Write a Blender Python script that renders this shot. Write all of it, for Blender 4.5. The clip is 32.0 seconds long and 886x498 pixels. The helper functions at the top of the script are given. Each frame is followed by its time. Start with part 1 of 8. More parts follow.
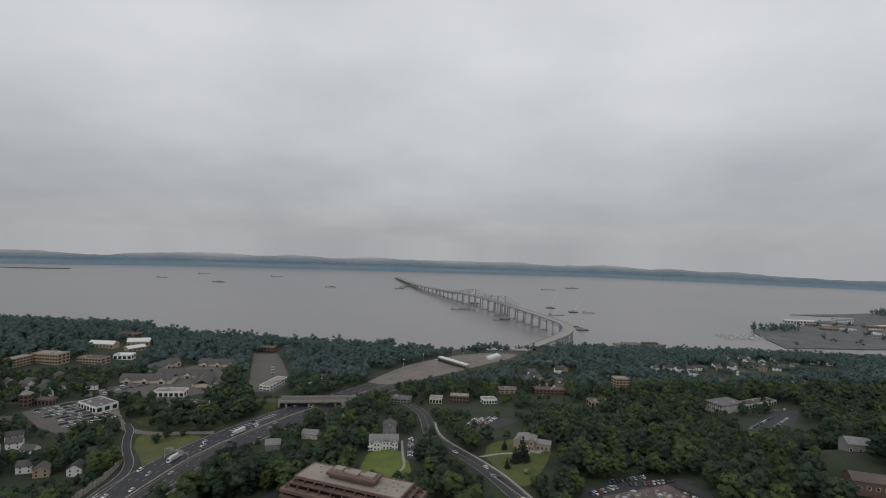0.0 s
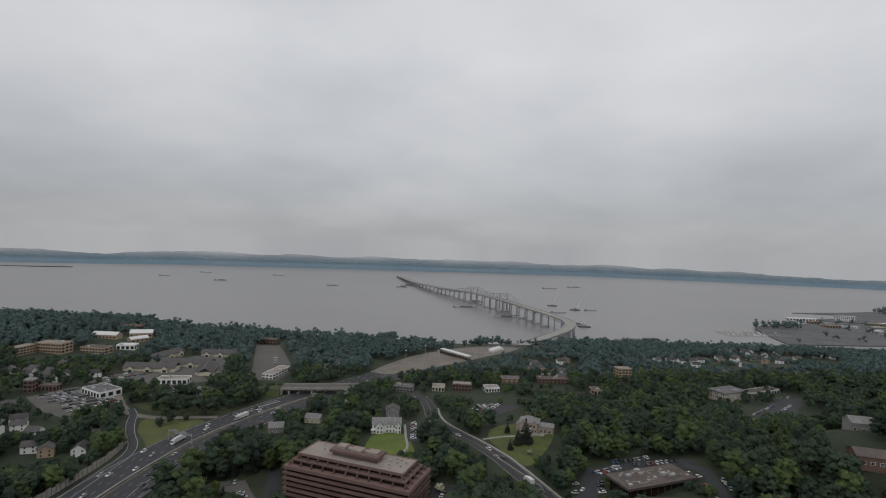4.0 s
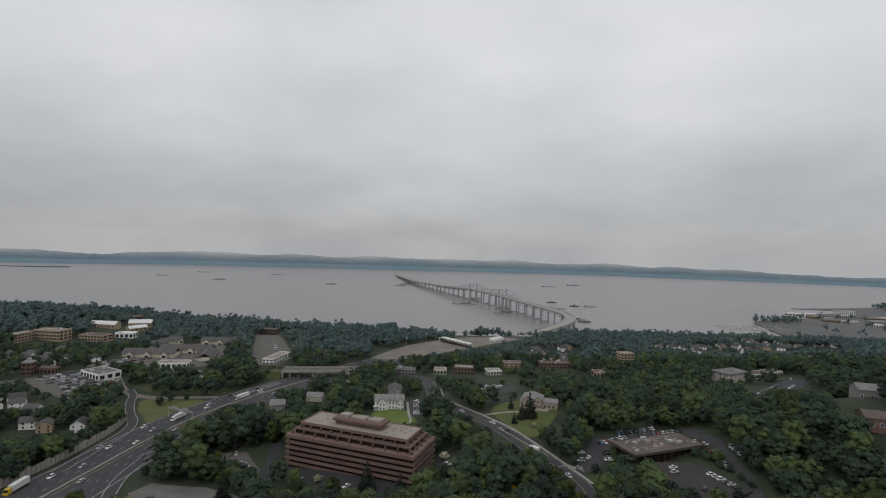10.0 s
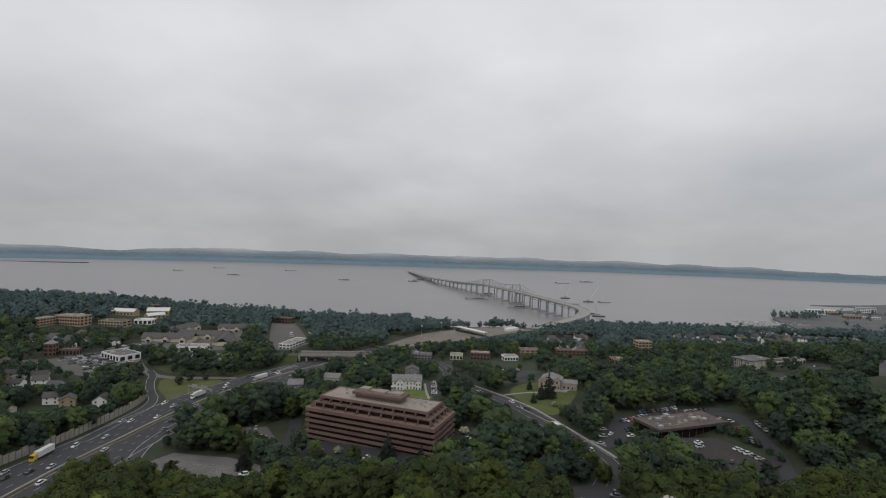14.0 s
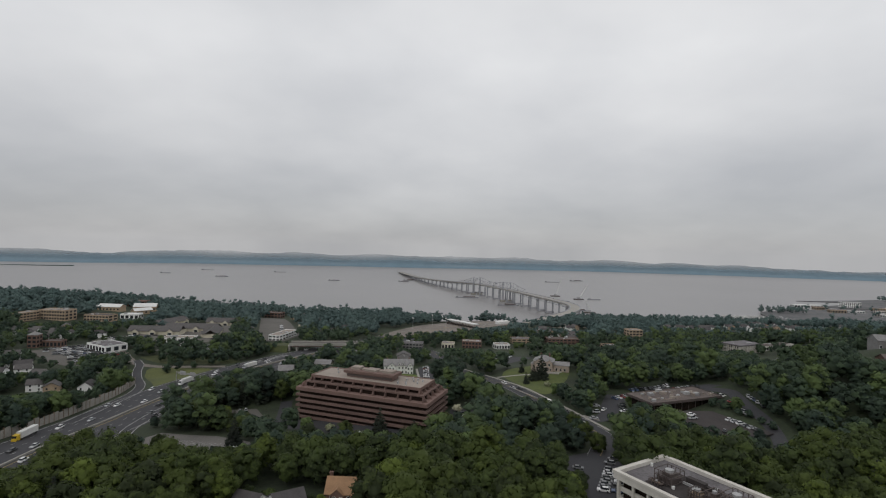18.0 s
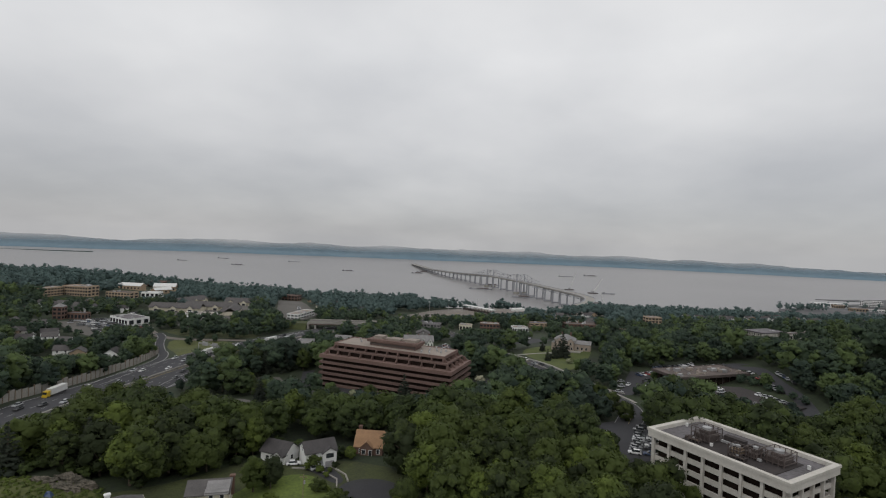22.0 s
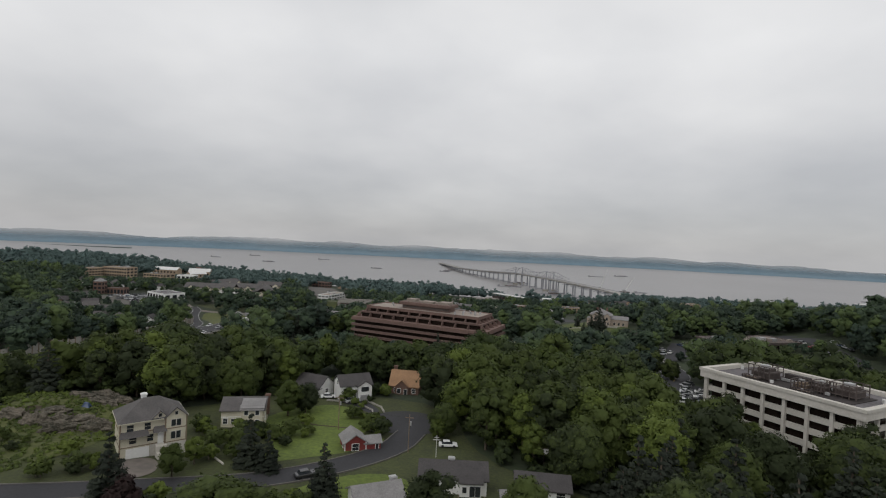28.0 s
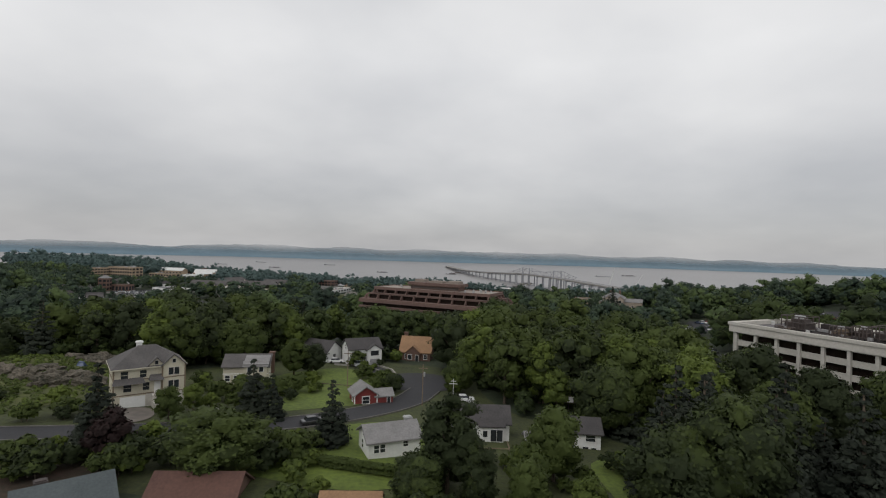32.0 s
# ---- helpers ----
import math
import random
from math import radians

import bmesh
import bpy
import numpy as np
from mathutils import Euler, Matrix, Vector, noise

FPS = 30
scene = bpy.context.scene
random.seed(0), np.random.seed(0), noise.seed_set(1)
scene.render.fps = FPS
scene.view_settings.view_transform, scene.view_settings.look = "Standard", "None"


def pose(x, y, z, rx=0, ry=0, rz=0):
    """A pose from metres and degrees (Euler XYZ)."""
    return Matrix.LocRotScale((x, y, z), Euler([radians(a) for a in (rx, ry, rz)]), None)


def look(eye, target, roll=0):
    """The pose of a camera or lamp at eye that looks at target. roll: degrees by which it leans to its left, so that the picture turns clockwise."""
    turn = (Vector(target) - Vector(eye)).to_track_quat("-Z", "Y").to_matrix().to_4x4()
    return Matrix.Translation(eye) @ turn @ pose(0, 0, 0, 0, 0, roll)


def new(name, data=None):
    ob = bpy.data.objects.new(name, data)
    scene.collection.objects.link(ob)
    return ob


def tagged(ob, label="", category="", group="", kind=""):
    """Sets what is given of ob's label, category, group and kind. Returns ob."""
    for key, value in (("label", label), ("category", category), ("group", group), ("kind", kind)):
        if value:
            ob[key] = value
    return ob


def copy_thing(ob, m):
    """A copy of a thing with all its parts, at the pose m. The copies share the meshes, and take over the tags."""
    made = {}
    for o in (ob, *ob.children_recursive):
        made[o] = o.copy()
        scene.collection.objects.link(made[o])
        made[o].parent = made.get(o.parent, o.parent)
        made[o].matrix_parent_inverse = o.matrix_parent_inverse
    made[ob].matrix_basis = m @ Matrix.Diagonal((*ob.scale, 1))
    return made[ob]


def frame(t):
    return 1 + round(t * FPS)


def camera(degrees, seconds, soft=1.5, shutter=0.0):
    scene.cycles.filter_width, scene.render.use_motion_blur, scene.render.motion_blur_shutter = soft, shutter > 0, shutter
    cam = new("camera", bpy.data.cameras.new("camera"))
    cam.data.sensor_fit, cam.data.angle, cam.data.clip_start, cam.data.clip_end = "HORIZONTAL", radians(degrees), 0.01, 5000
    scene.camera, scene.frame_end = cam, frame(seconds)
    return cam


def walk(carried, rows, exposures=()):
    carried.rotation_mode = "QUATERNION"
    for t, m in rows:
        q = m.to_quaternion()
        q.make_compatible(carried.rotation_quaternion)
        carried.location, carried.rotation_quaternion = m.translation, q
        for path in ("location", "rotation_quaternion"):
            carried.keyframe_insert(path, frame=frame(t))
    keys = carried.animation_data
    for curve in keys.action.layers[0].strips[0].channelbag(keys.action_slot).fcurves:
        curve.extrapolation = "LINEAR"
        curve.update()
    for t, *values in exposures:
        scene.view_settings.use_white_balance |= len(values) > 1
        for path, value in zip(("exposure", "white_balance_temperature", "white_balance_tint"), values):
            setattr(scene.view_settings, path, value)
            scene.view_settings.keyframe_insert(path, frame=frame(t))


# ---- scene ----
# the drone's descent: seconds, place, tilt above the level, lean to the left, turn to the left
PATH = [
    (0.0, 0.00, -0.00, 247.91, -0.619, 2.078, -1.454),
    (0.5, -0.01, -0.35, 246.19, -0.600, 2.228, -1.207),
    (1.0, -0.05, -0.64, 244.46, -0.621, 2.175, -1.191),
    (1.5, -0.13, -0.84, 242.73, -0.569, 2.251, -1.157),
    (2.0, -0.24, -0.95, 241.01, -0.564, 2.236, -0.996),
    (2.5, -0.38, -0.98, 239.31, -0.557, 2.207, -1.069),
    (3.0, -0.53, -0.96, 237.62, -0.569, 2.260, -0.932),
    (3.5, -0.68, -0.90, 235.94, -0.541, 2.187, -1.096),
    (5.5, -1.03, -0.14, 229.30, -0.443, 2.092, -1.537),
    (6.0, -1.12, 0.06, 227.57, -0.575, 2.041, -1.693),
    (6.5, -1.21, 0.26, 225.82, -0.422, 1.972, -2.202),
    (7.0, -1.33, 0.47, 224.05, -0.278, 2.293, -1.584),
    (7.5, -1.47, 0.67, 222.25, -0.288, 2.359, -1.133),
    (8.0, -1.63, 0.89, 220.45, -0.329, 2.270, -0.930),
    (8.5, -1.82, 1.11, 218.66, -0.366, 2.231, -0.729),
    (9.0, -2.10, 1.35, 216.89, -0.397, 2.081, -0.788),
    (9.5, -2.50, 1.60, 215.16, -0.261, 2.584, -0.307),
    (10.0, -3.04, 1.88, 213.47, -0.253, 1.882, -1.466),
    (10.5, -3.73, 2.17, 211.78, -0.483, 1.246, -1.996),
    (11.0, -4.49, 2.45, 210.07, -0.808, 1.935, -1.362),
    (11.5, -5.25, 2.73, 208.32, -1.120, 2.350, -0.673),
    (12.0, -5.92, 3.02, 206.53, -1.089, 2.388, -0.276),
    (12.5, -6.46, 3.31, 204.69, -0.941, 2.245, -0.078),
    (13.0, -6.85, 3.60, 202.81, -0.667, 2.074, -0.000),
    (13.5, -7.09, 3.88, 200.86, -0.535, 1.736, -0.669),
    (14.0, -7.25, 4.15, 198.86, -0.433, 1.937, -0.151),
    (14.5, -7.35, 4.41, 196.85, -0.308, 2.043, 0.396),
    (16.5, -6.55, 5.13, 189.09, -0.056, 2.062, 0.418),
    (17.0, -6.77, 5.36, 187.46, 0.071, 2.341, 0.439),
    (17.5, -7.11, 5.60, 185.88, 0.092, 1.914, -0.638),
    (18.0, -7.58, 5.85, 184.29, -0.119, 1.516, -1.260),
    (18.5, -8.20, 6.08, 182.68, -0.439, 1.932, -0.920),
    (19.0, -8.95, 6.33, 181.06, -0.662, 3.018, 0.325),
    (19.5, -9.82, 6.61, 179.42, -0.482, 2.987, 0.775),
    (20.0, -10.82, 6.91, 177.79, -0.503, 1.076, -1.436),
    (20.5, -11.80, 7.22, 176.10, -0.659, 1.333, -2.260),
    (21.0, -12.73, 7.48, 174.30, -0.982, 1.937, -1.781),
    (21.5, -13.56, 7.70, 172.34, -1.037, 2.363, -0.575),
    (22.0, -14.25, 7.90, 170.20, -0.756, 2.473, 0.094),
    (22.5, -14.78, 8.17, 167.95, -0.624, 2.525, 1.022),
    (23.0, -15.14, 8.54, 165.62, -0.222, 1.645, -0.248),
    (23.5, -15.35, 9.01, 163.31, -0.302, 2.102, 0.926),
    (24.0, -15.47, 9.52, 161.13, 0.026, 1.617, -0.366),
    (24.5, -15.53, 10.03, 159.18, 0.318, 2.135, 0.047),
    (25.0, -15.63, 10.50, 157.46, 0.413, 2.703, 0.187),
    (25.5, -15.81, 10.95, 155.87, 0.616, 1.948, -0.218),
    (27.5, -16.72, 12.32, 149.18, -0.225, 2.240, 1.169),
    (28.0, -16.98, 13.07, 147.53, -0.600, 2.864, 3.177),
    (28.5, -17.27, 13.87, 145.88, 0.474, 2.261, 3.078),
    (29.0, -17.53, 14.67, 144.11, 0.395, 1.371, 1.141),
    (29.5, -17.71, 15.45, 142.23, 0.052, 1.229, 0.915),
    (30.0, -17.84, 16.28, 140.36, -0.226, 1.838, 2.802),
    (30.5, -17.94, 17.18, 138.49, 0.637, 0.392, -1.121),
    (31.0, -18.09, 18.16, 136.59, 0.313, 1.357, 0.677),
    (31.5, -18.25, 19.21, 134.69, 0.010, 2.126, 3.672),
    (32.0, -18.40, 20.27, 132.79, -0.002, 1.744, 3.820),
]
cam = camera(82.0, 32.0, soft=1.15)
walk(cam, [(t, pose(x, y, z, 0, 0, turn) @ pose(0, 0, 0, 90 + tilt, 0, 0) @ pose(0, 0, 0, 0, 0, lean)) for t, x, y, z, tilt, lean, turn in PATH],
     exposures=((0, 0.0, 6330, 11), (6, 0.03, 6350, 11), (13, 0.13, 6400, 11), (20, 0.17, 6450, 11), (32, 0.23, 6500, 11)))


# ---- daylight: low overcast ----
world = bpy.data.worlds.new("overcast")
scene.world = world
world.use_nodes = True
wn, wl = world.node_tree.nodes, world.node_tree.links
wn.clear()


def wnode(kind, **kw):
    n = wn.new(kind)
    for k, v in kw.items():
        n.inputs[k].default_value = v
    return n


sky = wn.new("ShaderNodeTexSky")
sky.sky_type, sky.sun_disc, sky.sun_elevation, sky.sun_rotation = "NISHITA", False, radians(52), radians(200)
b_sky, b_cloud = wnode("ShaderNodeBackground", Strength=0.10), wnode("ShaderNodeBackground", Strength=1.0)
wl.new(sky.outputs[0], b_sky.inputs[0])
tc, sep = wn.new("ShaderNodeTexCoord"), wn.new("ShaderNodeSeparateXYZ")
wl.new(tc.outputs["Generated"], sep.inputs[0])


def wmath(op, a, b):
    n = wn.new("ShaderNodeMath")
    n.operation = op
    for i, v in enumerate((a, b)):
        if isinstance(v, (int, float)):
            n.inputs[i].default_value = v
        else:
            wl.new(v, n.inputs[i])
    return n.outputs[0]


up = wmath("MAXIMUM", sep.outputs[2], 0.0)
flat = wmath("ADD", up, 0.30)
comb = wn.new("ShaderNodeCombineXYZ")
wl.new(wmath("DIVIDE", sep.outputs[0], flat), comb.inputs[0])
wl.new(wmath("DIVIDE", sep.outputs[1], flat), comb.inputs[1])
n1, n2 = wnode("ShaderNodeTexNoise", Scale=0.7, Detail=3.0, Roughness=0.45), wnode("ShaderNodeTexNoise", Scale=1.9, Detail=4.0, Roughness=0.5)
for n in (n1, n2):
    wl.new(comb.outputs[0], n.inputs["Vector"])
mixed = wmath("ADD", wmath("MULTIPLY", n1.outputs[0], 0.66), wmath("MULTIPLY", n2.outputs[0], 0.34))
ramp = wn.new("ShaderNodeValToRGB")
ramp.color_ramp.elements[0].position, ramp.color_ramp.elements[1].position = 0.36, 0.62
ramp.color_ramp.elements[0].color, ramp.color_ramp.elements[1].color = (0.565, 0.573, 0.580, 1), (0.765, 0.765, 0.754, 1)
wl.new(mixed, ramp.inputs[0])
lowr = wn.new("ShaderNodeValToRGB")
lowr.color_ramp.elements[0].position, lowr.color_ramp.elements[1].position = 0.02, 0.34
lowr.color_ramp.elements[0].color, lowr.color_ramp.elements[1].color = (0.60, 0.598, 0.606, 1), (1, 1, 1, 1)
wl.new(up, lowr.inputs[0])
mul = wn.new("ShaderNodeMixRGB")
mul.blend_type = "MULTIPLY"
mul.inputs[0].default_value = 1.0
wl.new(ramp.outputs[0], mul.inputs[1])
wl.new(lowr.outputs[0], mul.inputs[2])
wl.new(mul.outputs[0], b_cloud.inputs[0])
mix, wout = wnode("ShaderNodeMixShader", Fac=0.93), wn.new("ShaderNodeOutputWorld")
wl.new(b_sky.outputs[0], mix.inputs[1])
wl.new(b_cloud.outputs[0], mix.inputs[2])
wl.new(mix.outputs[0], wout.inputs[0])
sun = new("sun", bpy.data.lights.new("sun", "SUN"))
sun.data.energy, sun.data.angle, sun.data.color = 0.5, radians(24), (1.0, 0.97, 0.93)
sun.matrix_world = look((-300, -500, 900), (0, 200, 60))


# ---- materials ----
def material(name, base, other=None, rough=0.8, scale=0.5, metal=0.0, bump=0.0, fine=6.0, spot=0.5, island=0.0, shift=0.0):
    """Two-scale procedural surface: broad stains and fine grain between two base colours."""
    m = bpy.data.materials.new(name)
    m.use_nodes = True
    nt = m.node_tree
    bs = nt.nodes["Principled BSDF"]
    other = other or tuple(c * 0.78 for c in base)
    geo = nt.nodes.new("ShaderNodeNewGeometry")
    big, small = nt.nodes.new("ShaderNodeTexNoise"), nt.nodes.new("ShaderNodeTexNoise")
    big.inputs["Scale"].default_value, big.inputs["Detail"].default_value = scale, 4.0
    small.inputs["Scale"].default_value, small.inputs["Detail"].default_value = scale * fine, 3.0
    for n in (big, small):
        nt.links.new(geo.outputs["Position"], n.inputs["Vector"])
    add = nt.nodes.new("ShaderNodeMath")
    add.operation = "MULTIPLY_ADD"
    add.inputs[1].default_value = 1.0 - spot
    nt.links.new(big.outputs[0], add.inputs[0])
    sm = nt.nodes.new("ShaderNodeMath")
    sm.operation = "MULTIPLY"
    sm.inputs[1].default_value = spot
    nt.links.new(small.outputs[0], sm.inputs[0])
    nt.links.new(sm.outputs[0], add.inputs[2])
    value = add.outputs[0]
    if island:
        isl = nt.nodes.new("ShaderNodeMath")
        isl.operation = "MULTIPLY_ADD"
        isl.inputs[1].default_value, isl.inputs[2].default_value = island, -0.5 * island
        nt.links.new(geo.outputs["Random Per Island"], isl.inputs[0])
        s2 = nt.nodes.new("ShaderNodeMath")
        nt.links.new(isl.outputs[0], s2.inputs[0])
        nt.links.new(value, s2.inputs[1])
        value = s2.outputs[0]
    if shift:
        info, isl, s2 = nt.nodes.new("ShaderNodeObjectInfo"), nt.nodes.new("ShaderNodeMath"), nt.nodes.new("ShaderNodeMath")
        isl.operation = "MULTIPLY_ADD"
        isl.inputs[1].default_value, isl.inputs[2].default_value = shift, -0.5 * shift
        nt.links.new(info.outputs["Random"], isl.inputs[0])
        nt.links.new(isl.outputs[0], s2.inputs[0])
        nt.links.new(value, s2.inputs[1])
        value = s2.outputs[0]
    rp = nt.nodes.new("ShaderNodeValToRGB")
    rp.color_ramp.elements[0].position, rp.color_ramp.elements[1].position = 0.36, 0.64
    rp.color_ramp.elements[0].color, rp.color_ramp.elements[1].color = (*other, 1), (*base, 1)
    nt.links.new(value, rp.inputs[0])
    nt.links.new(rp.outputs[0], bs.inputs["Base Color"])
    bs.inputs["Roughness"].default_value, bs.inputs["Metallic"].default_value = rough, metal
    if bump:
        bp = nt.nodes.new("ShaderNodeBump")
        bp.inputs["Strength"].default_value, bp.inputs["Distance"].default_value = 0.6, bump
        nt.links.new(small.outputs[0], bp.inputs["Height"])
        nt.links.new(bp.outputs[0], bs.inputs["Normal"])
    return m


def leaf_material(name, bright, dark, island=0.16, shift=0.0, scale=0.09):
    m = material(name, bright, dark, 0.75, scale, fine=7.0, island=island, shift=shift, spot=0.2)
    nt = m.node_tree
    bs, out = nt.nodes["Principled BSDF"], nt.nodes["Material Output"]
    bs.inputs["Specular IOR Level"].default_value = 0.25
    tr, mx = nt.nodes.new("ShaderNodeBsdfTranslucent"), nt.nodes.new("ShaderNodeMixShader")
    mx.inputs[0].default_value = 0.22
    nt.links.new(bs.inputs["Base Color"].links[0].from_socket, tr.inputs["Color"])
    nt.links.new(bs.outputs[0], mx.inputs[1])
    nt.links.new(tr.outputs[0], mx.inputs[2])
    nt.links.new(mx.outputs[0], out.inputs["Surface"])
    return m


def glass_material(name, tint, rough=0.08, gloss=0.6):
    m = material(name, tint, tuple(c * 0.6 for c in tint), rough, 0.35)
    m.node_tree.nodes["Principled BSDF"].inputs["Specular IOR Level"].default_value = gloss
    return m


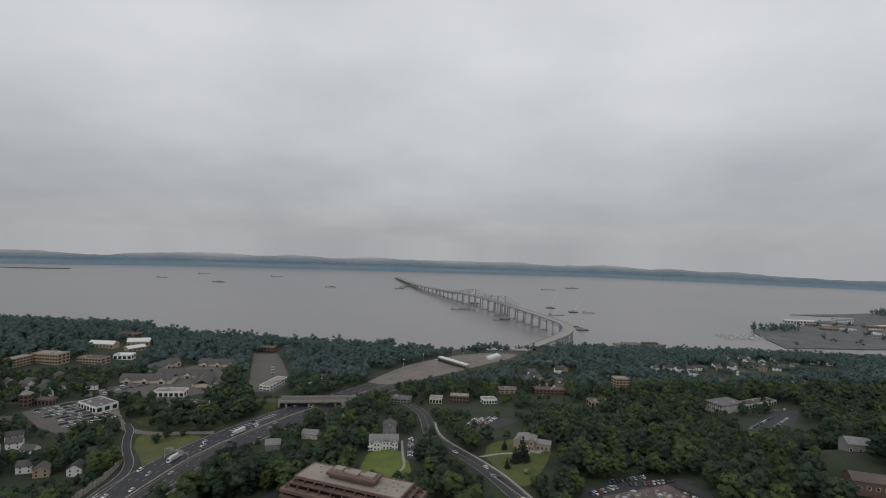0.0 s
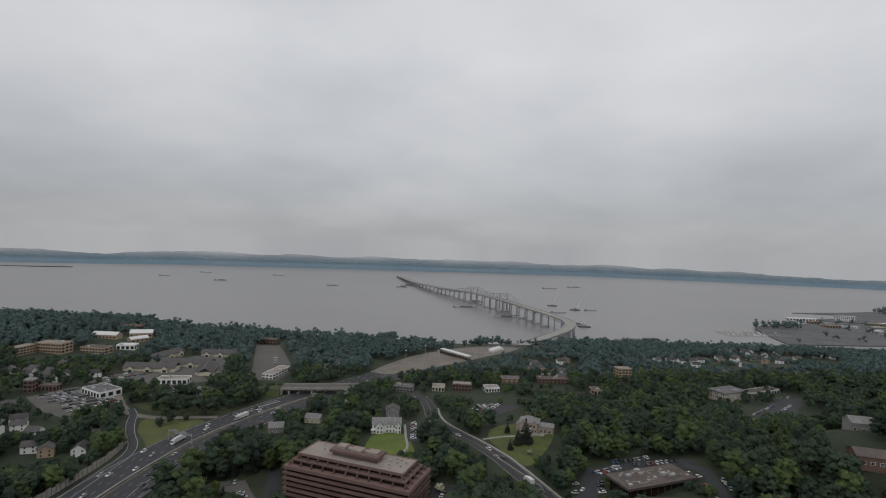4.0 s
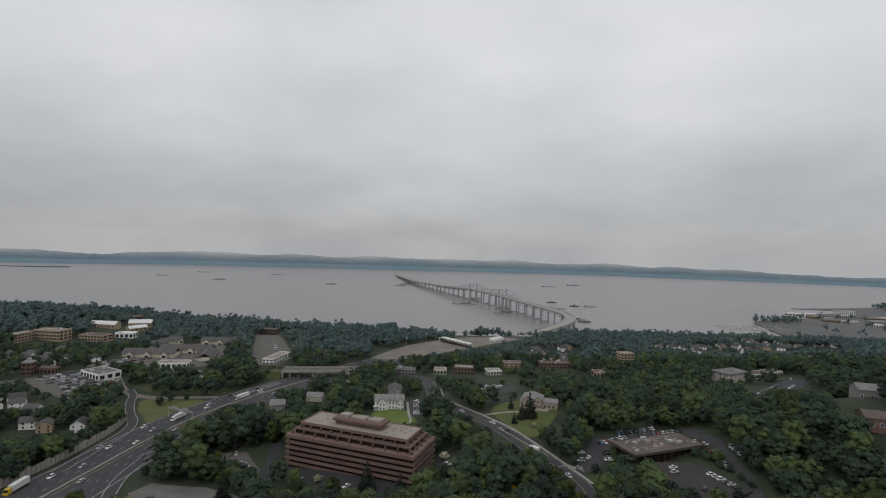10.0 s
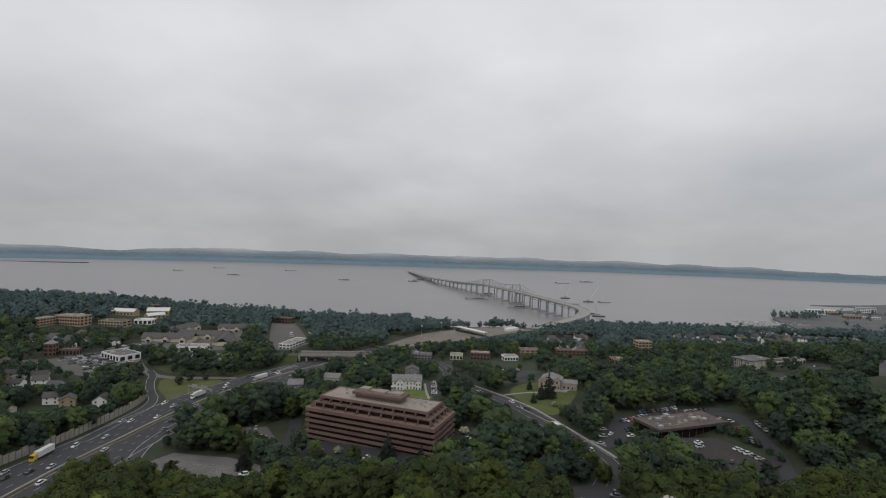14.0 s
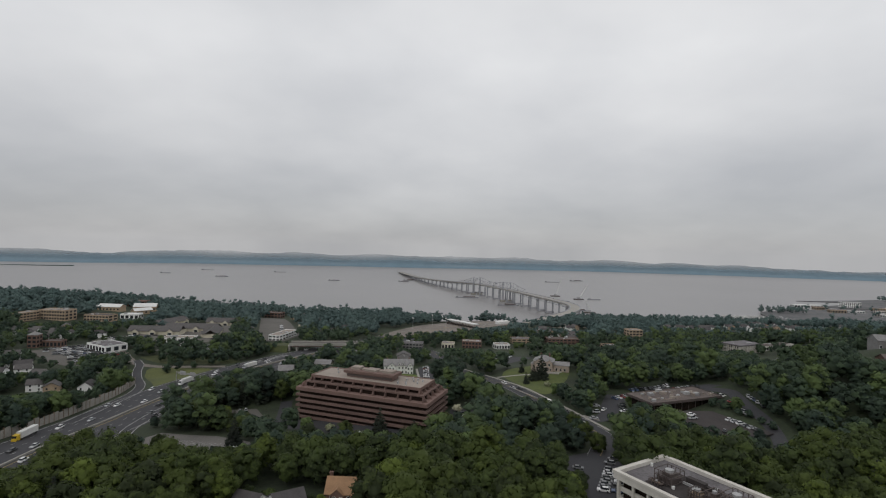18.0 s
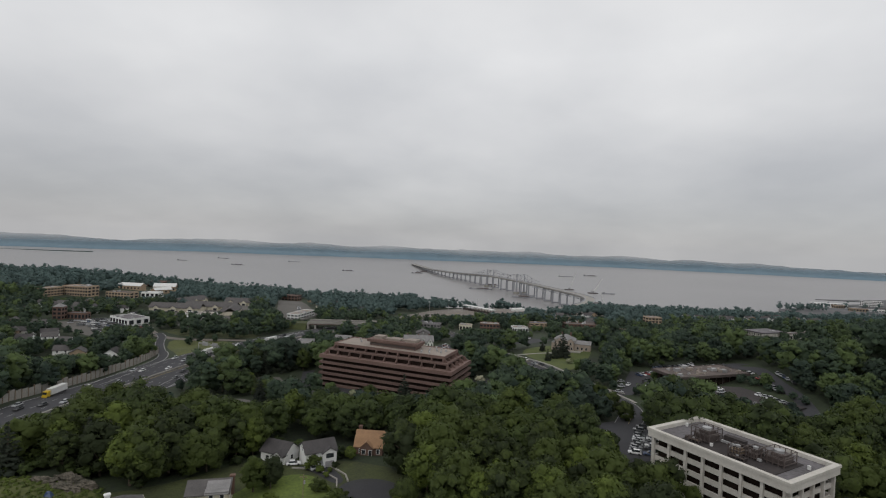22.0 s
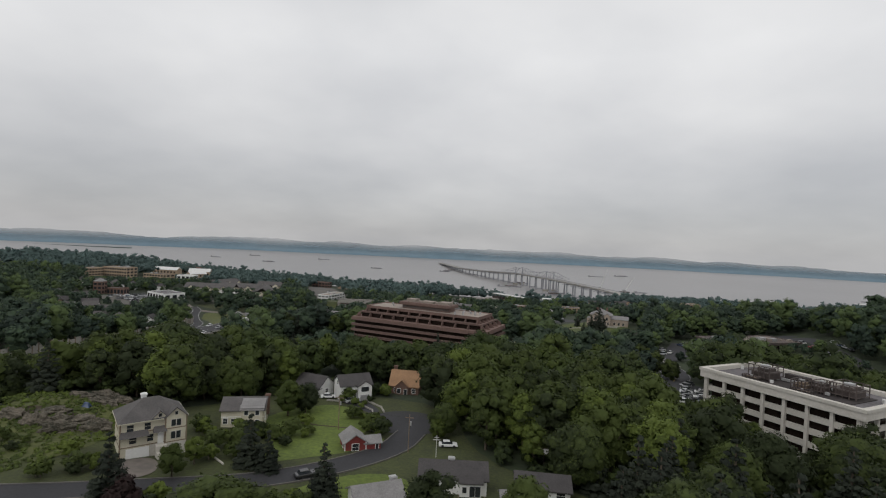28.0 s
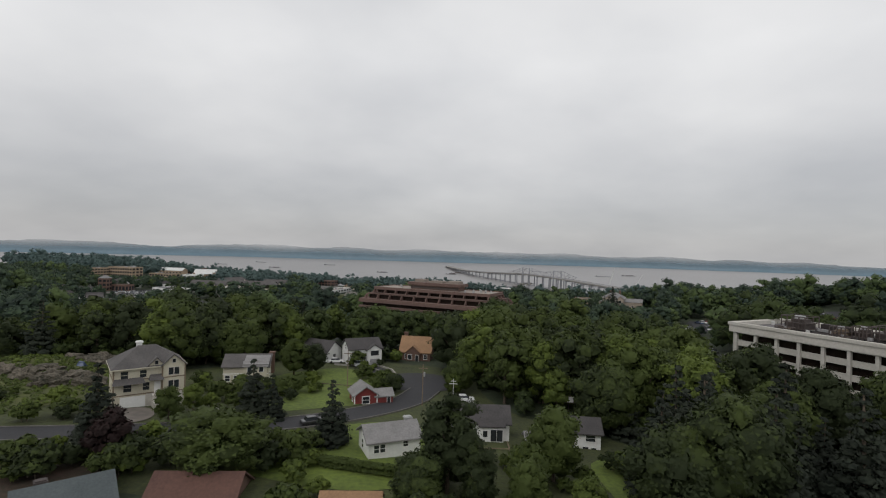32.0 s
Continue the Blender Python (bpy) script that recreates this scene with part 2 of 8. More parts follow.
M = {
    "ground": material("woodland_ground", (0.032, 0.047, 0.018), (0.016, 0.022, 0.012), 0.95, 0.05, fine=14, bump=0.2),
    "lawn": material("mown_lawn", (0.126, 0.17, 0.026), (0.062, 0.088, 0.018), 0.95, 0.08, fine=16, bump=0.05),
    "rough_grass": material("dry_rough_grass", (0.102, 0.112, 0.028), (0.048, 0.06, 0.019), 0.95, 0.07, fine=14, bump=0.08),
    "lawn_rough": material("dry_patchy_lawn", (0.098, 0.118, 0.026), (0.048, 0.066, 0.018), 0.95, 0.09, fine=12, bump=0.08),
    "yard": material("unmown_yard_grass", (0.06, 0.073, 0.02), (0.029, 0.034, 0.014), 0.95, 0.16, fine=10, bump=0.15),
    "asphalt": material("worn_asphalt", (0.046, 0.046, 0.051), (0.031, 0.031, 0.035), 0.9, 0.06, fine=20),
    "asphalt_dark": material("dark_street_asphalt", (0.037, 0.037, 0.041), (0.026, 0.026, 0.029), 0.88, 0.1, fine=18),
    "asphalt_pale": material("sun_bleached_asphalt", (0.115, 0.106, 0.095), (0.083, 0.078, 0.069), 0.92, 0.05, fine=20),
    "concrete": material("weathered_concrete", (0.339, 0.323, 0.291), (0.242, 0.230, 0.206), 0.9, 0.15, fine=12),
    "plaza": material("worn_tan_pavement", (0.205, 0.178, 0.152), (0.118, 0.104, 0.092), 0.9, 0.04, fine=14),
    "spit": material("grey_made_ground", (0.135, 0.132, 0.135), (0.07, 0.075, 0.075), 0.95, 0.02, fine=9),
    "lot": material("weathered_tan_asphalt", (0.150, 0.140, 0.128), (0.100, 0.094, 0.087), 0.92, 0.06, fine=16),
    "roof_dark": material("black_brown_tar", (0.044, 0.036, 0.034), (0.024, 0.02, 0.02), 0.92, 0.16, fine=9),
    "paint_white": material("road_paint", (0.38, 0.38, 0.37), (0.25, 0.25, 0.24), 0.8, 1.5),
    "paint_yellow": material("yellow_road_paint", (0.32, 0.24, 0.09), (0.24, 0.18, 0.07), 0.8, 1.5),
    "dirt": material("bare_earth", (0.062, 0.036, 0.026), (0.03, 0.028, 0.016), 0.95, 0.2, fine=9, bump=0.1),
    "rock": material("grey_ledge_rock", (0.165, 0.142, 0.112), (0.032, 0.032, 0.022), 0.92, 0.3, fine=8, bump=0.4),
    "brown_concrete": material("red_brown_cast_concrete", (0.178, 0.114, 0.096), (0.12, 0.077, 0.065), 0.9, 0.09, fine=16, shift=0.25),
    "roof_gravel": material("pale_roof_gravel", (0.306, 0.262, 0.224), (0.231, 0.197, 0.170), 0.95, 0.11, fine=16),
    "roof_brown": material("brown_tar_roof", (0.136, 0.108, 0.096), (0.066, 0.054, 0.05), 0.93, 0.16, fine=10),
    "roof_grey": material("grey_membrane_roof", (0.165, 0.155, 0.162), (0.08, 0.073, 0.076), 0.85, 0.13, fine=9),
    "white_concrete": material("cream_white_precast", (0.562, 0.538, 0.491), (0.452, 0.429, 0.382), 0.85, 0.2, fine=10),
    "dark_steel": material("dark_rusted_plant", (0.098, 0.076, 0.068), (0.052, 0.041, 0.038), 0.7, 0.6, fine=5, shift=0.3),
    "grey_metal": material("grey_galvanised_metal", (0.42, 0.42, 0.42), (0.29, 0.29, 0.29), 0.55, 0.5, metal=0.3, shift=0.3),
    "white_metal": material("white_painted_metal", (0.660, 0.660, 0.642), (0.546, 0.546, 0.528), 0.5, 0.5),
    "cream": material("cream_clapboard", (0.56, 0.525, 0.415), (0.48, 0.445, 0.345), 0.8, 0.5),
    "white": material("white_clapboard", (0.77, 0.77, 0.75), (0.68, 0.68, 0.66), 0.8, 0.5),
    "red": material("barn_red_siding", (0.215, 0.036, 0.03), (0.15, 0.027, 0.024), 0.82, 0.5),
    "orange_roof": material("tan_brown_shingles", (0.31, 0.185, 0.10), (0.23, 0.135, 0.075), 0.9, 0.4, fine=8),
    "brick": material("red_brick", (0.165, 0.1, 0.076), (0.115, 0.07, 0.054), 0.9, 0.5, fine=8),
    "tan_brick": material("tan_brick", (0.40, 0.305, 0.21), (0.30, 0.228, 0.16), 0.9, 0.12, fine=8),
    "mansion_stone": material("pinkish_cream_stone", (0.40, 0.335, 0.275), (0.27, 0.222, 0.185), 0.9, 0.3, fine=8),
    "shingle_grey": material("grey_asphalt_shingles", (0.108, 0.1, 0.097), (0.068, 0.064, 0.063), 0.9, 0.4, fine=9),
    "shingle_dark": material("dark_asphalt_shingles", (0.072, 0.066, 0.066), (0.045, 0.042, 0.042), 0.9, 0.4, fine=9),
    "shingle_pale": material("pale_grey_shingles", (0.25, 0.243, 0.24), (0.165, 0.16, 0.157), 0.9, 0.4, fine=9),
    "shingle_blue": material("blue_grey_shingles", (0.088, 0.104, 0.108), (0.06, 0.072, 0.076), 0.9, 0.4, fine=9),
    "shingle_red": material("rust_brown_shingles", (0.125, 0.064, 0.048), (0.082, 0.042, 0.034), 0.9, 0.3, fine=9),
    "glass": glass_material("dark_window_glass", (0.035, 0.04, 0.045)),
    "glass_bronze": glass_material("bronze_window_glass", (0.024, 0.016, 0.013), 0.2, 0.3),
    "bark": material("grey_brown_bark", (0.14, 0.11, 0.08), (0.07, 0.055, 0.042), 0.95, 1.2, bump=0.05),
    "wood": material("weathered_timber", (0.24, 0.18, 0.125), (0.15, 0.115, 0.08), 0.88, 0.8),
    "tyre": material("black_rubber", (0.02, 0.02, 0.02), None, 0.85, 2.0),
    # Steel grey lightened for distance: haze put into the base colour.
    "bridge": material("hazed_grey_steel", (0.35, 0.355, 0.375), (0.28, 0.285, 0.30), 0.75, 0.05),
    # Blue-grey stands for haze, put into the slope's base colour.
    "far_forest": material("hazed_wooded_slope", (0.128, 0.196, 0.242), (0.100, 0.160, 0.201), 1.0, 0.012, fine=5),
    "leaf": leaf_material("broad_leaves", (0.066, 0.09, 0.021), (0.026, 0.037, 0.013), island=0.26, shift=0.5),
    "leaf_bright": leaf_material("bright_broad_leaves", (0.114, 0.152, 0.028), (0.052, 0.073, 0.017), island=0.24, shift=0.3),
    "leaf_dark": leaf_material("dark_conifer_needles", (0.04, 0.05, 0.034), (0.017, 0.023, 0.017), shift=0.2),
    "leaf_red": leaf_material("copper_leaves", (0.042, 0.020, 0.018), (0.021, 0.012, 0.011), shift=0.2),
    "blossom": leaf_material("white_blossom", (0.55, 0.53, 0.40), (0.16, 0.20, 0.08), shift=0.2),
    "leaf_dim": leaf_material("dim_woodland_leaves", (0.046, 0.07, 0.044), (0.022, 0.036, 0.028), island=0.2, scale=0.06),
    # Next two: blue raised for haze, put into the leaf colour.
    "leaf_light": leaf_material("light_woodland_leaves", (0.104, 0.148, 0.05), (0.052, 0.078, 0.034), island=0.2, scale=0.06),
    "leaf_far": leaf_material("woodland_canopy", (0.07, 0.105, 0.056), (0.03, 0.049, 0.037), island=0.22, scale=0.06),
    "leaf_belt": leaf_material("woodland_belt_leaves", (0.066, 0.094, 0.024), (0.025, 0.037, 0.014), island=0.22, scale=0.06),
    # Paler and bluer than the other leaves: distance haze put into the base colour.
    "leaf_hazed": leaf_material("hazed_woodland_canopy", (0.106, 0.156, 0.142), (0.07, 0.11, 0.106), island=0.14, scale=0.03),
}


def paint(name, rgb):
    m = material(name, rgb, tuple(c * 0.9 for c in rgb), 0.3, 0.8)
    m.node_tree.nodes["Principled BSDF"].inputs["Coat Weight"].default_value = 0.5
    return m


CAR_PAINT = {"white": paint("white_car_paint", (0.72, 0.72, 0.72)), "silver": paint("silver_car_paint", (0.42, 0.43, 0.44)),
             "black": paint("black_car_paint", (0.02, 0.02, 0.022)), "grey": paint("grey_car_paint", (0.12, 0.125, 0.13)),
             "red": paint("red_car_paint", (0.27, 0.03, 0.025)), "blue": paint("blue_car_paint", (0.045, 0.075, 0.15))}
YELLOW = paint("yellow_truck_paint", (0.62, 0.42, 0.03))

water_mat = bpy.data.materials.new("silty_river_water")
water_mat.use_nodes = True
nt = water_mat.node_tree
bs = nt.nodes["Principled BSDF"]
bs.inputs["Base Color"].default_value = (0.175, 0.160, 0.142, 1)
bs.inputs["Roughness"].default_value = 0.32
geo, nz, nz2, bp = (nt.nodes.new(k) for k in ("ShaderNodeNewGeometry", "ShaderNodeTexNoise", "ShaderNodeTexNoise", "ShaderNodeBump"))
nz.inputs["Scale"].default_value, nz.inputs["Detail"].default_value = 0.12, 5.0
bp.inputs["Strength"].default_value, bp.inputs["Distance"].default_value = 0.5, 1.2
nt.links.new(geo.outputs["Position"], nz.inputs["Vector"])
nt.links.new(nz.outputs[0], bp.inputs["Height"])
nt.links.new(bp.outputs[0], bs.inputs["Normal"])
nz2.inputs["Scale"].default_value, nz2.inputs["Detail"].default_value = 0.002, 4.0
nt.links.new(geo.outputs["Position"], nz2.inputs["Vector"])
rp = nt.nodes.new("ShaderNodeValToRGB")
rp.color_ramp.elements[0].color, rp.color_ramp.elements[1].color = (0.150, 0.142, 0.142, 1), (0.205, 0.194, 0.192, 1)
nt.links.new(nz2.outputs[0], rp.inputs[0])
nt.links.new(rp.outputs[0], bs.inputs["Base Color"])


# ---- mesh helpers ----
class Build:
    """Collects vertices and faces of one mesh."""

    def __init__(self):
        self.v, self.f = [], []

    def add(self, verts, faces):
        n = len(self.v)
        self.v += [tuple(p) for p in verts]
        self.f += [tuple(n + i for i in f) for f in faces]
        return self

    def box(self, x0, y0, z0, x1, y1, z1, m=None):
        p = [(x, y, z) for z in (z0, z1) for y in (y0, y1) for x in (x0, x1)]
        if m:
            p = [m @ Vector(q) for q in p]
        return self.add(p, [(0, 2, 3, 1), (4, 5, 7, 6), (0, 1, 5, 4), (2, 6, 7, 3), (0, 4, 6, 2), (1, 3, 7, 5)])

    def frustum(self, low, high):
        """Two rings of the same count of points, low and high, closed."""
        n = len(low)
        return self.add(list(low) + list(high), [tuple(range(n))[::-1], tuple(range(n, 2 * n))] + [(i, (i + 1) % n, n + (i + 1) % n, n + i) for i in range(n)])

    def tube(self, a, b, r0, r1, n=6):
        a, b = Vector(a), Vector(b)
        d = (b - a).normalized()
        s = d.orthogonal().normalized()
        t = d.cross(s)
        ring = lambda c, r: [c + r * (math.cos(k * math.tau / n) * s + math.sin(k * math.tau / n) * t) for k in range(n)]
        return self.frustum(ring(a, r0), ring(b, r1))

    def slab(self, poly, z0, z1):
        return self.frustum([(x, y, z0) for x, y in poly], [(x, y, z1) for x, y in poly])

    def mesh(self, name, mat=None):
        me = bpy.data.meshes.new(name)
        me.from_pydata(self.v, [], self.f)
        if mat:
            me.materials.append(mat)
        return me


def array_mesh(name, verts, tris, quads, mat, normals=None):
    """A mesh straight from number arrays, for foliage."""
    me = bpy.data.meshes.new(name)
    me.vertices.add(len(verts))
    me.vertices.foreach_set("co", np.asarray(verts, np.float32).ravel())
    nt_, nq = len(tris), len(quads)
    me.loops.add(3 * nt_ + 4 * nq)
    me.loops.foreach_set("vertex_index", np.concatenate((np.asarray(tris, np.int32).ravel(), np.asarray(quads, np.int32).ravel())))
    me.polygons.add(nt_ + nq)
    me.polygons.foreach_set("loop_start", np.concatenate((np.arange(nt_) * 3, 3 * nt_ + np.arange(nq) * 4)).astype(np.int32))
    me.update(calc_edges=True)
    if normals is not None:
        me.attributes.new("custom_normal", "FLOAT_VECTOR", "POINT").data.foreach_set("vector", np.asarray(normals, np.float32).ravel())
    me.materials.append(mat)
    return me


def part(name, build, mat, parent, label=""):
    ob = new(name, build.mesh(name, mat) if isinstance(build, Build) else build)
    ob.parent = parent
    return tagged(ob, label) if label else ob


# The plan below is drawn on a survey grid: a step along y is this many metres, a step along x is one.
GRID_Y = 0.8055


def turned(turn):
    """A direction of the plan as a direction in metres."""
    return math.degrees(math.atan2(GRID_Y * math.sin(radians(turn)), math.cos(radians(turn))))


def spot(x, y, z, turn=0.0):
    """The pose in metres of a place and direction of the plan."""
    return pose(x, GRID_Y * y, z, 0, 0, turned(turn))


def settled(ob):
    """Brings meshes that were drawn in the plan to metres."""
    for o in (ob, *ob.children_recursive):
        if o.type == "MESH":
            o.data.transform(Matrix.Diagonal((1, GRID_Y, 1, 1)))
    return ob


def thing(name, place, turn=0.0, label="", category="", group="", kind=""):
    ob = new(name)
    ob.matrix_world = spot(*place, turn)
    return tagged(ob, label, category, group, kind)


# ---- the lie of the land ----
PROFILE_Y = (-400, 60, 130, 170, 210, 250, 300, 340, 420, 540, 700, 900, 1060, 1240, 1330, 1420)
PROFILE_Z = (99, 98, 97.5, 97.2, 98, 97.5, 94.5, 94, 94, 87, 79, 74, 62, 40, 8, -8)
HILLS = ((310, 380, 50, 7), (200, 455, 55, 4), (92, 494, 24, 5.5), (-120, 110, 64, 5.0), (-124, 166, 17, 3.4), (-230, 430, 98, -13), (-110, 360, 38, -5), (255, 345, 58, 36), (150, 210, 45, 2),
         (-560, 800, 143, 8), (-660, 960, 150, 17), (560, 620, 165, 14), (-420, 300, 113, -4), (-20, 310, 40, -4))
HIGHWAY = ((-182, -200), (-182, 150), (-182, 300), (-184, 360), (-180, 425), (-172, 480), (-155, 535), (-133, 585), (-105, 640), (-72, 700), (-30, 790), (10, 870), (60, 960), (120, 1090), (167, 1219))
HIGHWAY_Z = (94, 93, 88.5, 84, 82, 81, 80, 80, 79.5, 78, 76, 74.5, 71, 60, 42)


def along(line, x, y):
    """Distance to a line in plan, and how far along it (in points) the foot lies."""
    best, where = np.full(np.shape(x), 1e9), np.zeros(np.shape(x))
    for k, ((ax, ay), (bx, by)) in enumerate(zip(line, line[1:])):
        dx, dy = bx - ax, by - ay
        u = np.clip(((x - ax) * dx + (y - ay) * dy) / (dx * dx + dy * dy), 0, 1)
        d = np.hypot(x - ax - u * dx, y - ay - u * dy)
        where, best = np.where(d < best, k + u, where), np.minimum(d, best)
    return best, where


def land(x, y):
    lean = -0.00012 * x * x + np.where(x > 0, 0.12 * x, -0.30 * x)
    lean = np.clip(lean, -400, 420)
    yy = y - lean * np.clip((y - 900) / 200, 0, 1)
    z = np.interp(yy, PROFILE_Y, PROFILE_Z)
    for bx, by, r, h in HILLS:
        z = z + h * np.exp(-((x - bx) ** 2 + (y - by) ** 2) / (2 * r * r))
    d, w = along(HIGHWAY, x, y)
    k = np.clip((52 - d) / 20, 0, 1)
    k = k * k * (3 - 2 * k)
    zh = np.interp(w, range(len(HIGHWAY_Z)), HIGHWAY_Z)
    return z + (zh - z) * k * (y < 1215)


XS = np.concatenate((np.arange(-3600, -640, 90), np.arange(-640, 640, 8), np.arange(640, 3601, 90))).astype(float)
YS = np.concatenate((np.arange(-1500, 40, 70), np.arange(40, 1120, 8), np.arange(1120, 1480, 16), np.arange(1480, 2700, 60))).astype(float)
GRID = land(XS[:, None] + 0 * YS[None, :], 0 * XS[:, None] + YS[None, :])


def gz(x, y):
    """Height of the ground sheet."""
    i = int(min(max(np.searchsorted(XS, x) - 1, 0), len(XS) - 2))
    j = int(min(max(np.searchsorted(YS, y) - 1, 0), len(YS) - 2))
    u, v = (x - XS[i]) / (XS[i + 1] - XS[i]), (y - YS[j]) / (YS[j + 1] - YS[j])
    return float((1 - u) * ((1 - v) * GRID[i, j] + v * GRID[i, j + 1]) + u * ((1 - v) * GRID[i + 1, j] + v * GRID[i + 1, j + 1]))


nx, ny = len(XS), len(YS)
gv = np.stack((np.repeat(XS, ny), GRID_Y * np.tile(YS, nx), GRID.ravel()), 1)
ii, jj = np.meshgrid(np.arange(nx - 1), np.arange(ny - 1), indexing="ij")
k0 = (ii * ny + jj).ravel()
ground = new("ground", array_mesh("ground", gv, np.zeros((0, 3)), np.stack((k0, k0 + ny, k0 + ny + 1, k0 + 1), 1), M["ground"]))
ground.data.shade_smooth()
tagged(ground, "wooded hillside of grass and leaf litter falling towards a river", "ground", kind="structure")


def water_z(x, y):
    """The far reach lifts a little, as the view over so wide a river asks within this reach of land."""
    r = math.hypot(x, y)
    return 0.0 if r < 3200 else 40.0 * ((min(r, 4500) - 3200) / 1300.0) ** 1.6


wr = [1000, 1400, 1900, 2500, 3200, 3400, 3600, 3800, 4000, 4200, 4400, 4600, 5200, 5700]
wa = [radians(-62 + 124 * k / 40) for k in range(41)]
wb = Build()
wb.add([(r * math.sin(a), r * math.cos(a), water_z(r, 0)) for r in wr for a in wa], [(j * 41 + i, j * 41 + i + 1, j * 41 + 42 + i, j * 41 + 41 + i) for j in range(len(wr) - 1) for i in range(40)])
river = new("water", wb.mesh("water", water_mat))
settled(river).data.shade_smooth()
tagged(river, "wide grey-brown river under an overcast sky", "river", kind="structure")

# a long pier of low land reaching into the river from the far shore
spit = [(-2700, 3420), (-2420, 3520), (-2220, 3590), (-2060, 3665), (-2050, 3680), (-2210, 3612), (-2420, 3550), (-2700, 3460)]
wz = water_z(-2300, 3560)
# The pier takes the foliage colour that has haze painted in.
tagged(settled(new("far_pier", Build().slab(spit, wz - 3, wz + 3).mesh("far_pier", M["leaf_hazed"]))), "long low wooded pier reaching into the river", "shore", kind="structure")

# far shore: long wooded ridges, haze put into their blue-grey, tops turned transparent for low cloud
far = Build()
cols = 240
for k in range(cols + 1):
    a = radians(-60 + 120 * k / cols)
    r = (4480 + 60 * noise.noise((k * 0.07, 3, 1))) * (1 + 0.2 * max(0.0, math.sin(a)))
    h = 62 + 26 * noise.noise((k * 0.045, 0.3, 0)) + 20 * noise.noise((k * 0.13, 2.2, 0)) + 4 * noise.noise((k * 0.9, 5, 0))
    h *= 1 - 0.28 * max(0, k / cols - 0.62) / 0.38
    h = 1.1 * h + 17 * math.exp(-((-60 + 120 * k / cols + 14) / 9) ** 2)
    for s, u in ((0, 0), (1, 0.12), (2, 0.5), (3, 0.85), (4, 1.0), (5, 0.2)):
        rr = r + 70 * s
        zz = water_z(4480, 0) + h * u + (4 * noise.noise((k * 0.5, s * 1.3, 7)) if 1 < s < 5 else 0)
        far.v.append((rr * math.sin(a), rr * math.cos(a), zz - (6 if s == 0 else 0)))
far.f = [(k * 6 + s, k * 6 + 6 + s, k * 6 + 7 + s, k * 6 + 1 + s) for k in range(cols) for s in range(5)]
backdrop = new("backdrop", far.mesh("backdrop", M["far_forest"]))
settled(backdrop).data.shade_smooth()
# Painted cloud veil: the slope turns transparent with height, broken up by noise.
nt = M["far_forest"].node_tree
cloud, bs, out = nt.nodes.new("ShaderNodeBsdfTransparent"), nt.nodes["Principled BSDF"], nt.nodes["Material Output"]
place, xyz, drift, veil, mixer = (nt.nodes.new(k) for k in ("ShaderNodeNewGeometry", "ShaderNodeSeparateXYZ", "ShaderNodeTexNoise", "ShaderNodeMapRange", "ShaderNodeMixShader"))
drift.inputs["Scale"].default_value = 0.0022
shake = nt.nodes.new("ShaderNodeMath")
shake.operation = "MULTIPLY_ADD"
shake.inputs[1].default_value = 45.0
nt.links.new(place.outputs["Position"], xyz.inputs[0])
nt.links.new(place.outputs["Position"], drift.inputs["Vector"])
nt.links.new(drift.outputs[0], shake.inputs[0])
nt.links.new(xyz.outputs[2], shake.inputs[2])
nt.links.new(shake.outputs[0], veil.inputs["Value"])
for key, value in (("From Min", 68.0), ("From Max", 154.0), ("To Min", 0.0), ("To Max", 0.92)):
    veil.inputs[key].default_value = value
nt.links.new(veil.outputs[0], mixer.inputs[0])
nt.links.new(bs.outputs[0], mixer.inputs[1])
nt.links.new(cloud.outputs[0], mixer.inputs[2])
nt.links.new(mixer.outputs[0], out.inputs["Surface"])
tagged(backdrop, "long low wooded ridge on the far shore in haze", "hills", kind="structure")


# ---- roads, lawns and lots draped on the ground ----
def resample(line, step):
    out = []
    for (ax, ay), (bx, by) in zip(line, line[1:]):
        n = max(1, int(math.hypot(bx - ax, by - ay) / step))
        out += [(ax + (bx - ax) * k / n, ay + (by - ay) * k / n) for k in range(n)]
    return out + [line[-1]]


def smooth(line, times=2):
    for _ in range(times):
        line = [line[0]] + [q for a, b in zip(line, line[1:]) for q in ((0.75 * a[0] + 0.25 * b[0], 0.75 * a[1] + 0.25 * b[1]), (0.25 * a[0] + 0.75 * b[0], 0.25 * a[1] + 0.75 * b[1]))] + [line[-1]]
    return line


def offset(line, d):
    out = []
    for k, p in enumerate(line):
        a, b = line[max(0, k - 1)], line[min(len(line) - 1, k + 1)]
        dx, dy = b[0] - a[0], b[1] - a[1]
        n = math.hypot(dx, dy) or 1
        out.append((p[0] + d * dy / n, p[1] - d * dx / n))
    return out


CLEAR = []   # (line or polygon, margin) kept free of trees


def ribbon(build, line, half, lift=0.15, step=4.0, cross=4):
    """A strip of road of that half width round a line, lying on the ground."""
    line = resample(line, step)
    rows = [offset(line, -half + 2 * half * k / cross) for k in range(cross + 1)]
    n = len(build.v)
    for k in range(len(line)):
        for r in rows:
            build.v.append((r[k][0], r[k][1], gz(*r[k]) + lift))
    c = cross + 1
    build.f += [(n + k * c + i, n + k * c + i + 1, n + k * c + c + i + 1, n + k * c + c + i) for k in range(len(line) - 1) for i in range(cross)]
    return build


def inside(poly, x, y):
    hit = np.zeros(np.shape(x), bool)
    for (ax, ay), (bx, by) in zip(poly, poly[1:] + poly[:1]):
        hit ^= ((ay > y) != (by > y)) & (x < (bx - ax) * (y - ay) / ((by - ay) or 1e-9) + ax)
    return hit


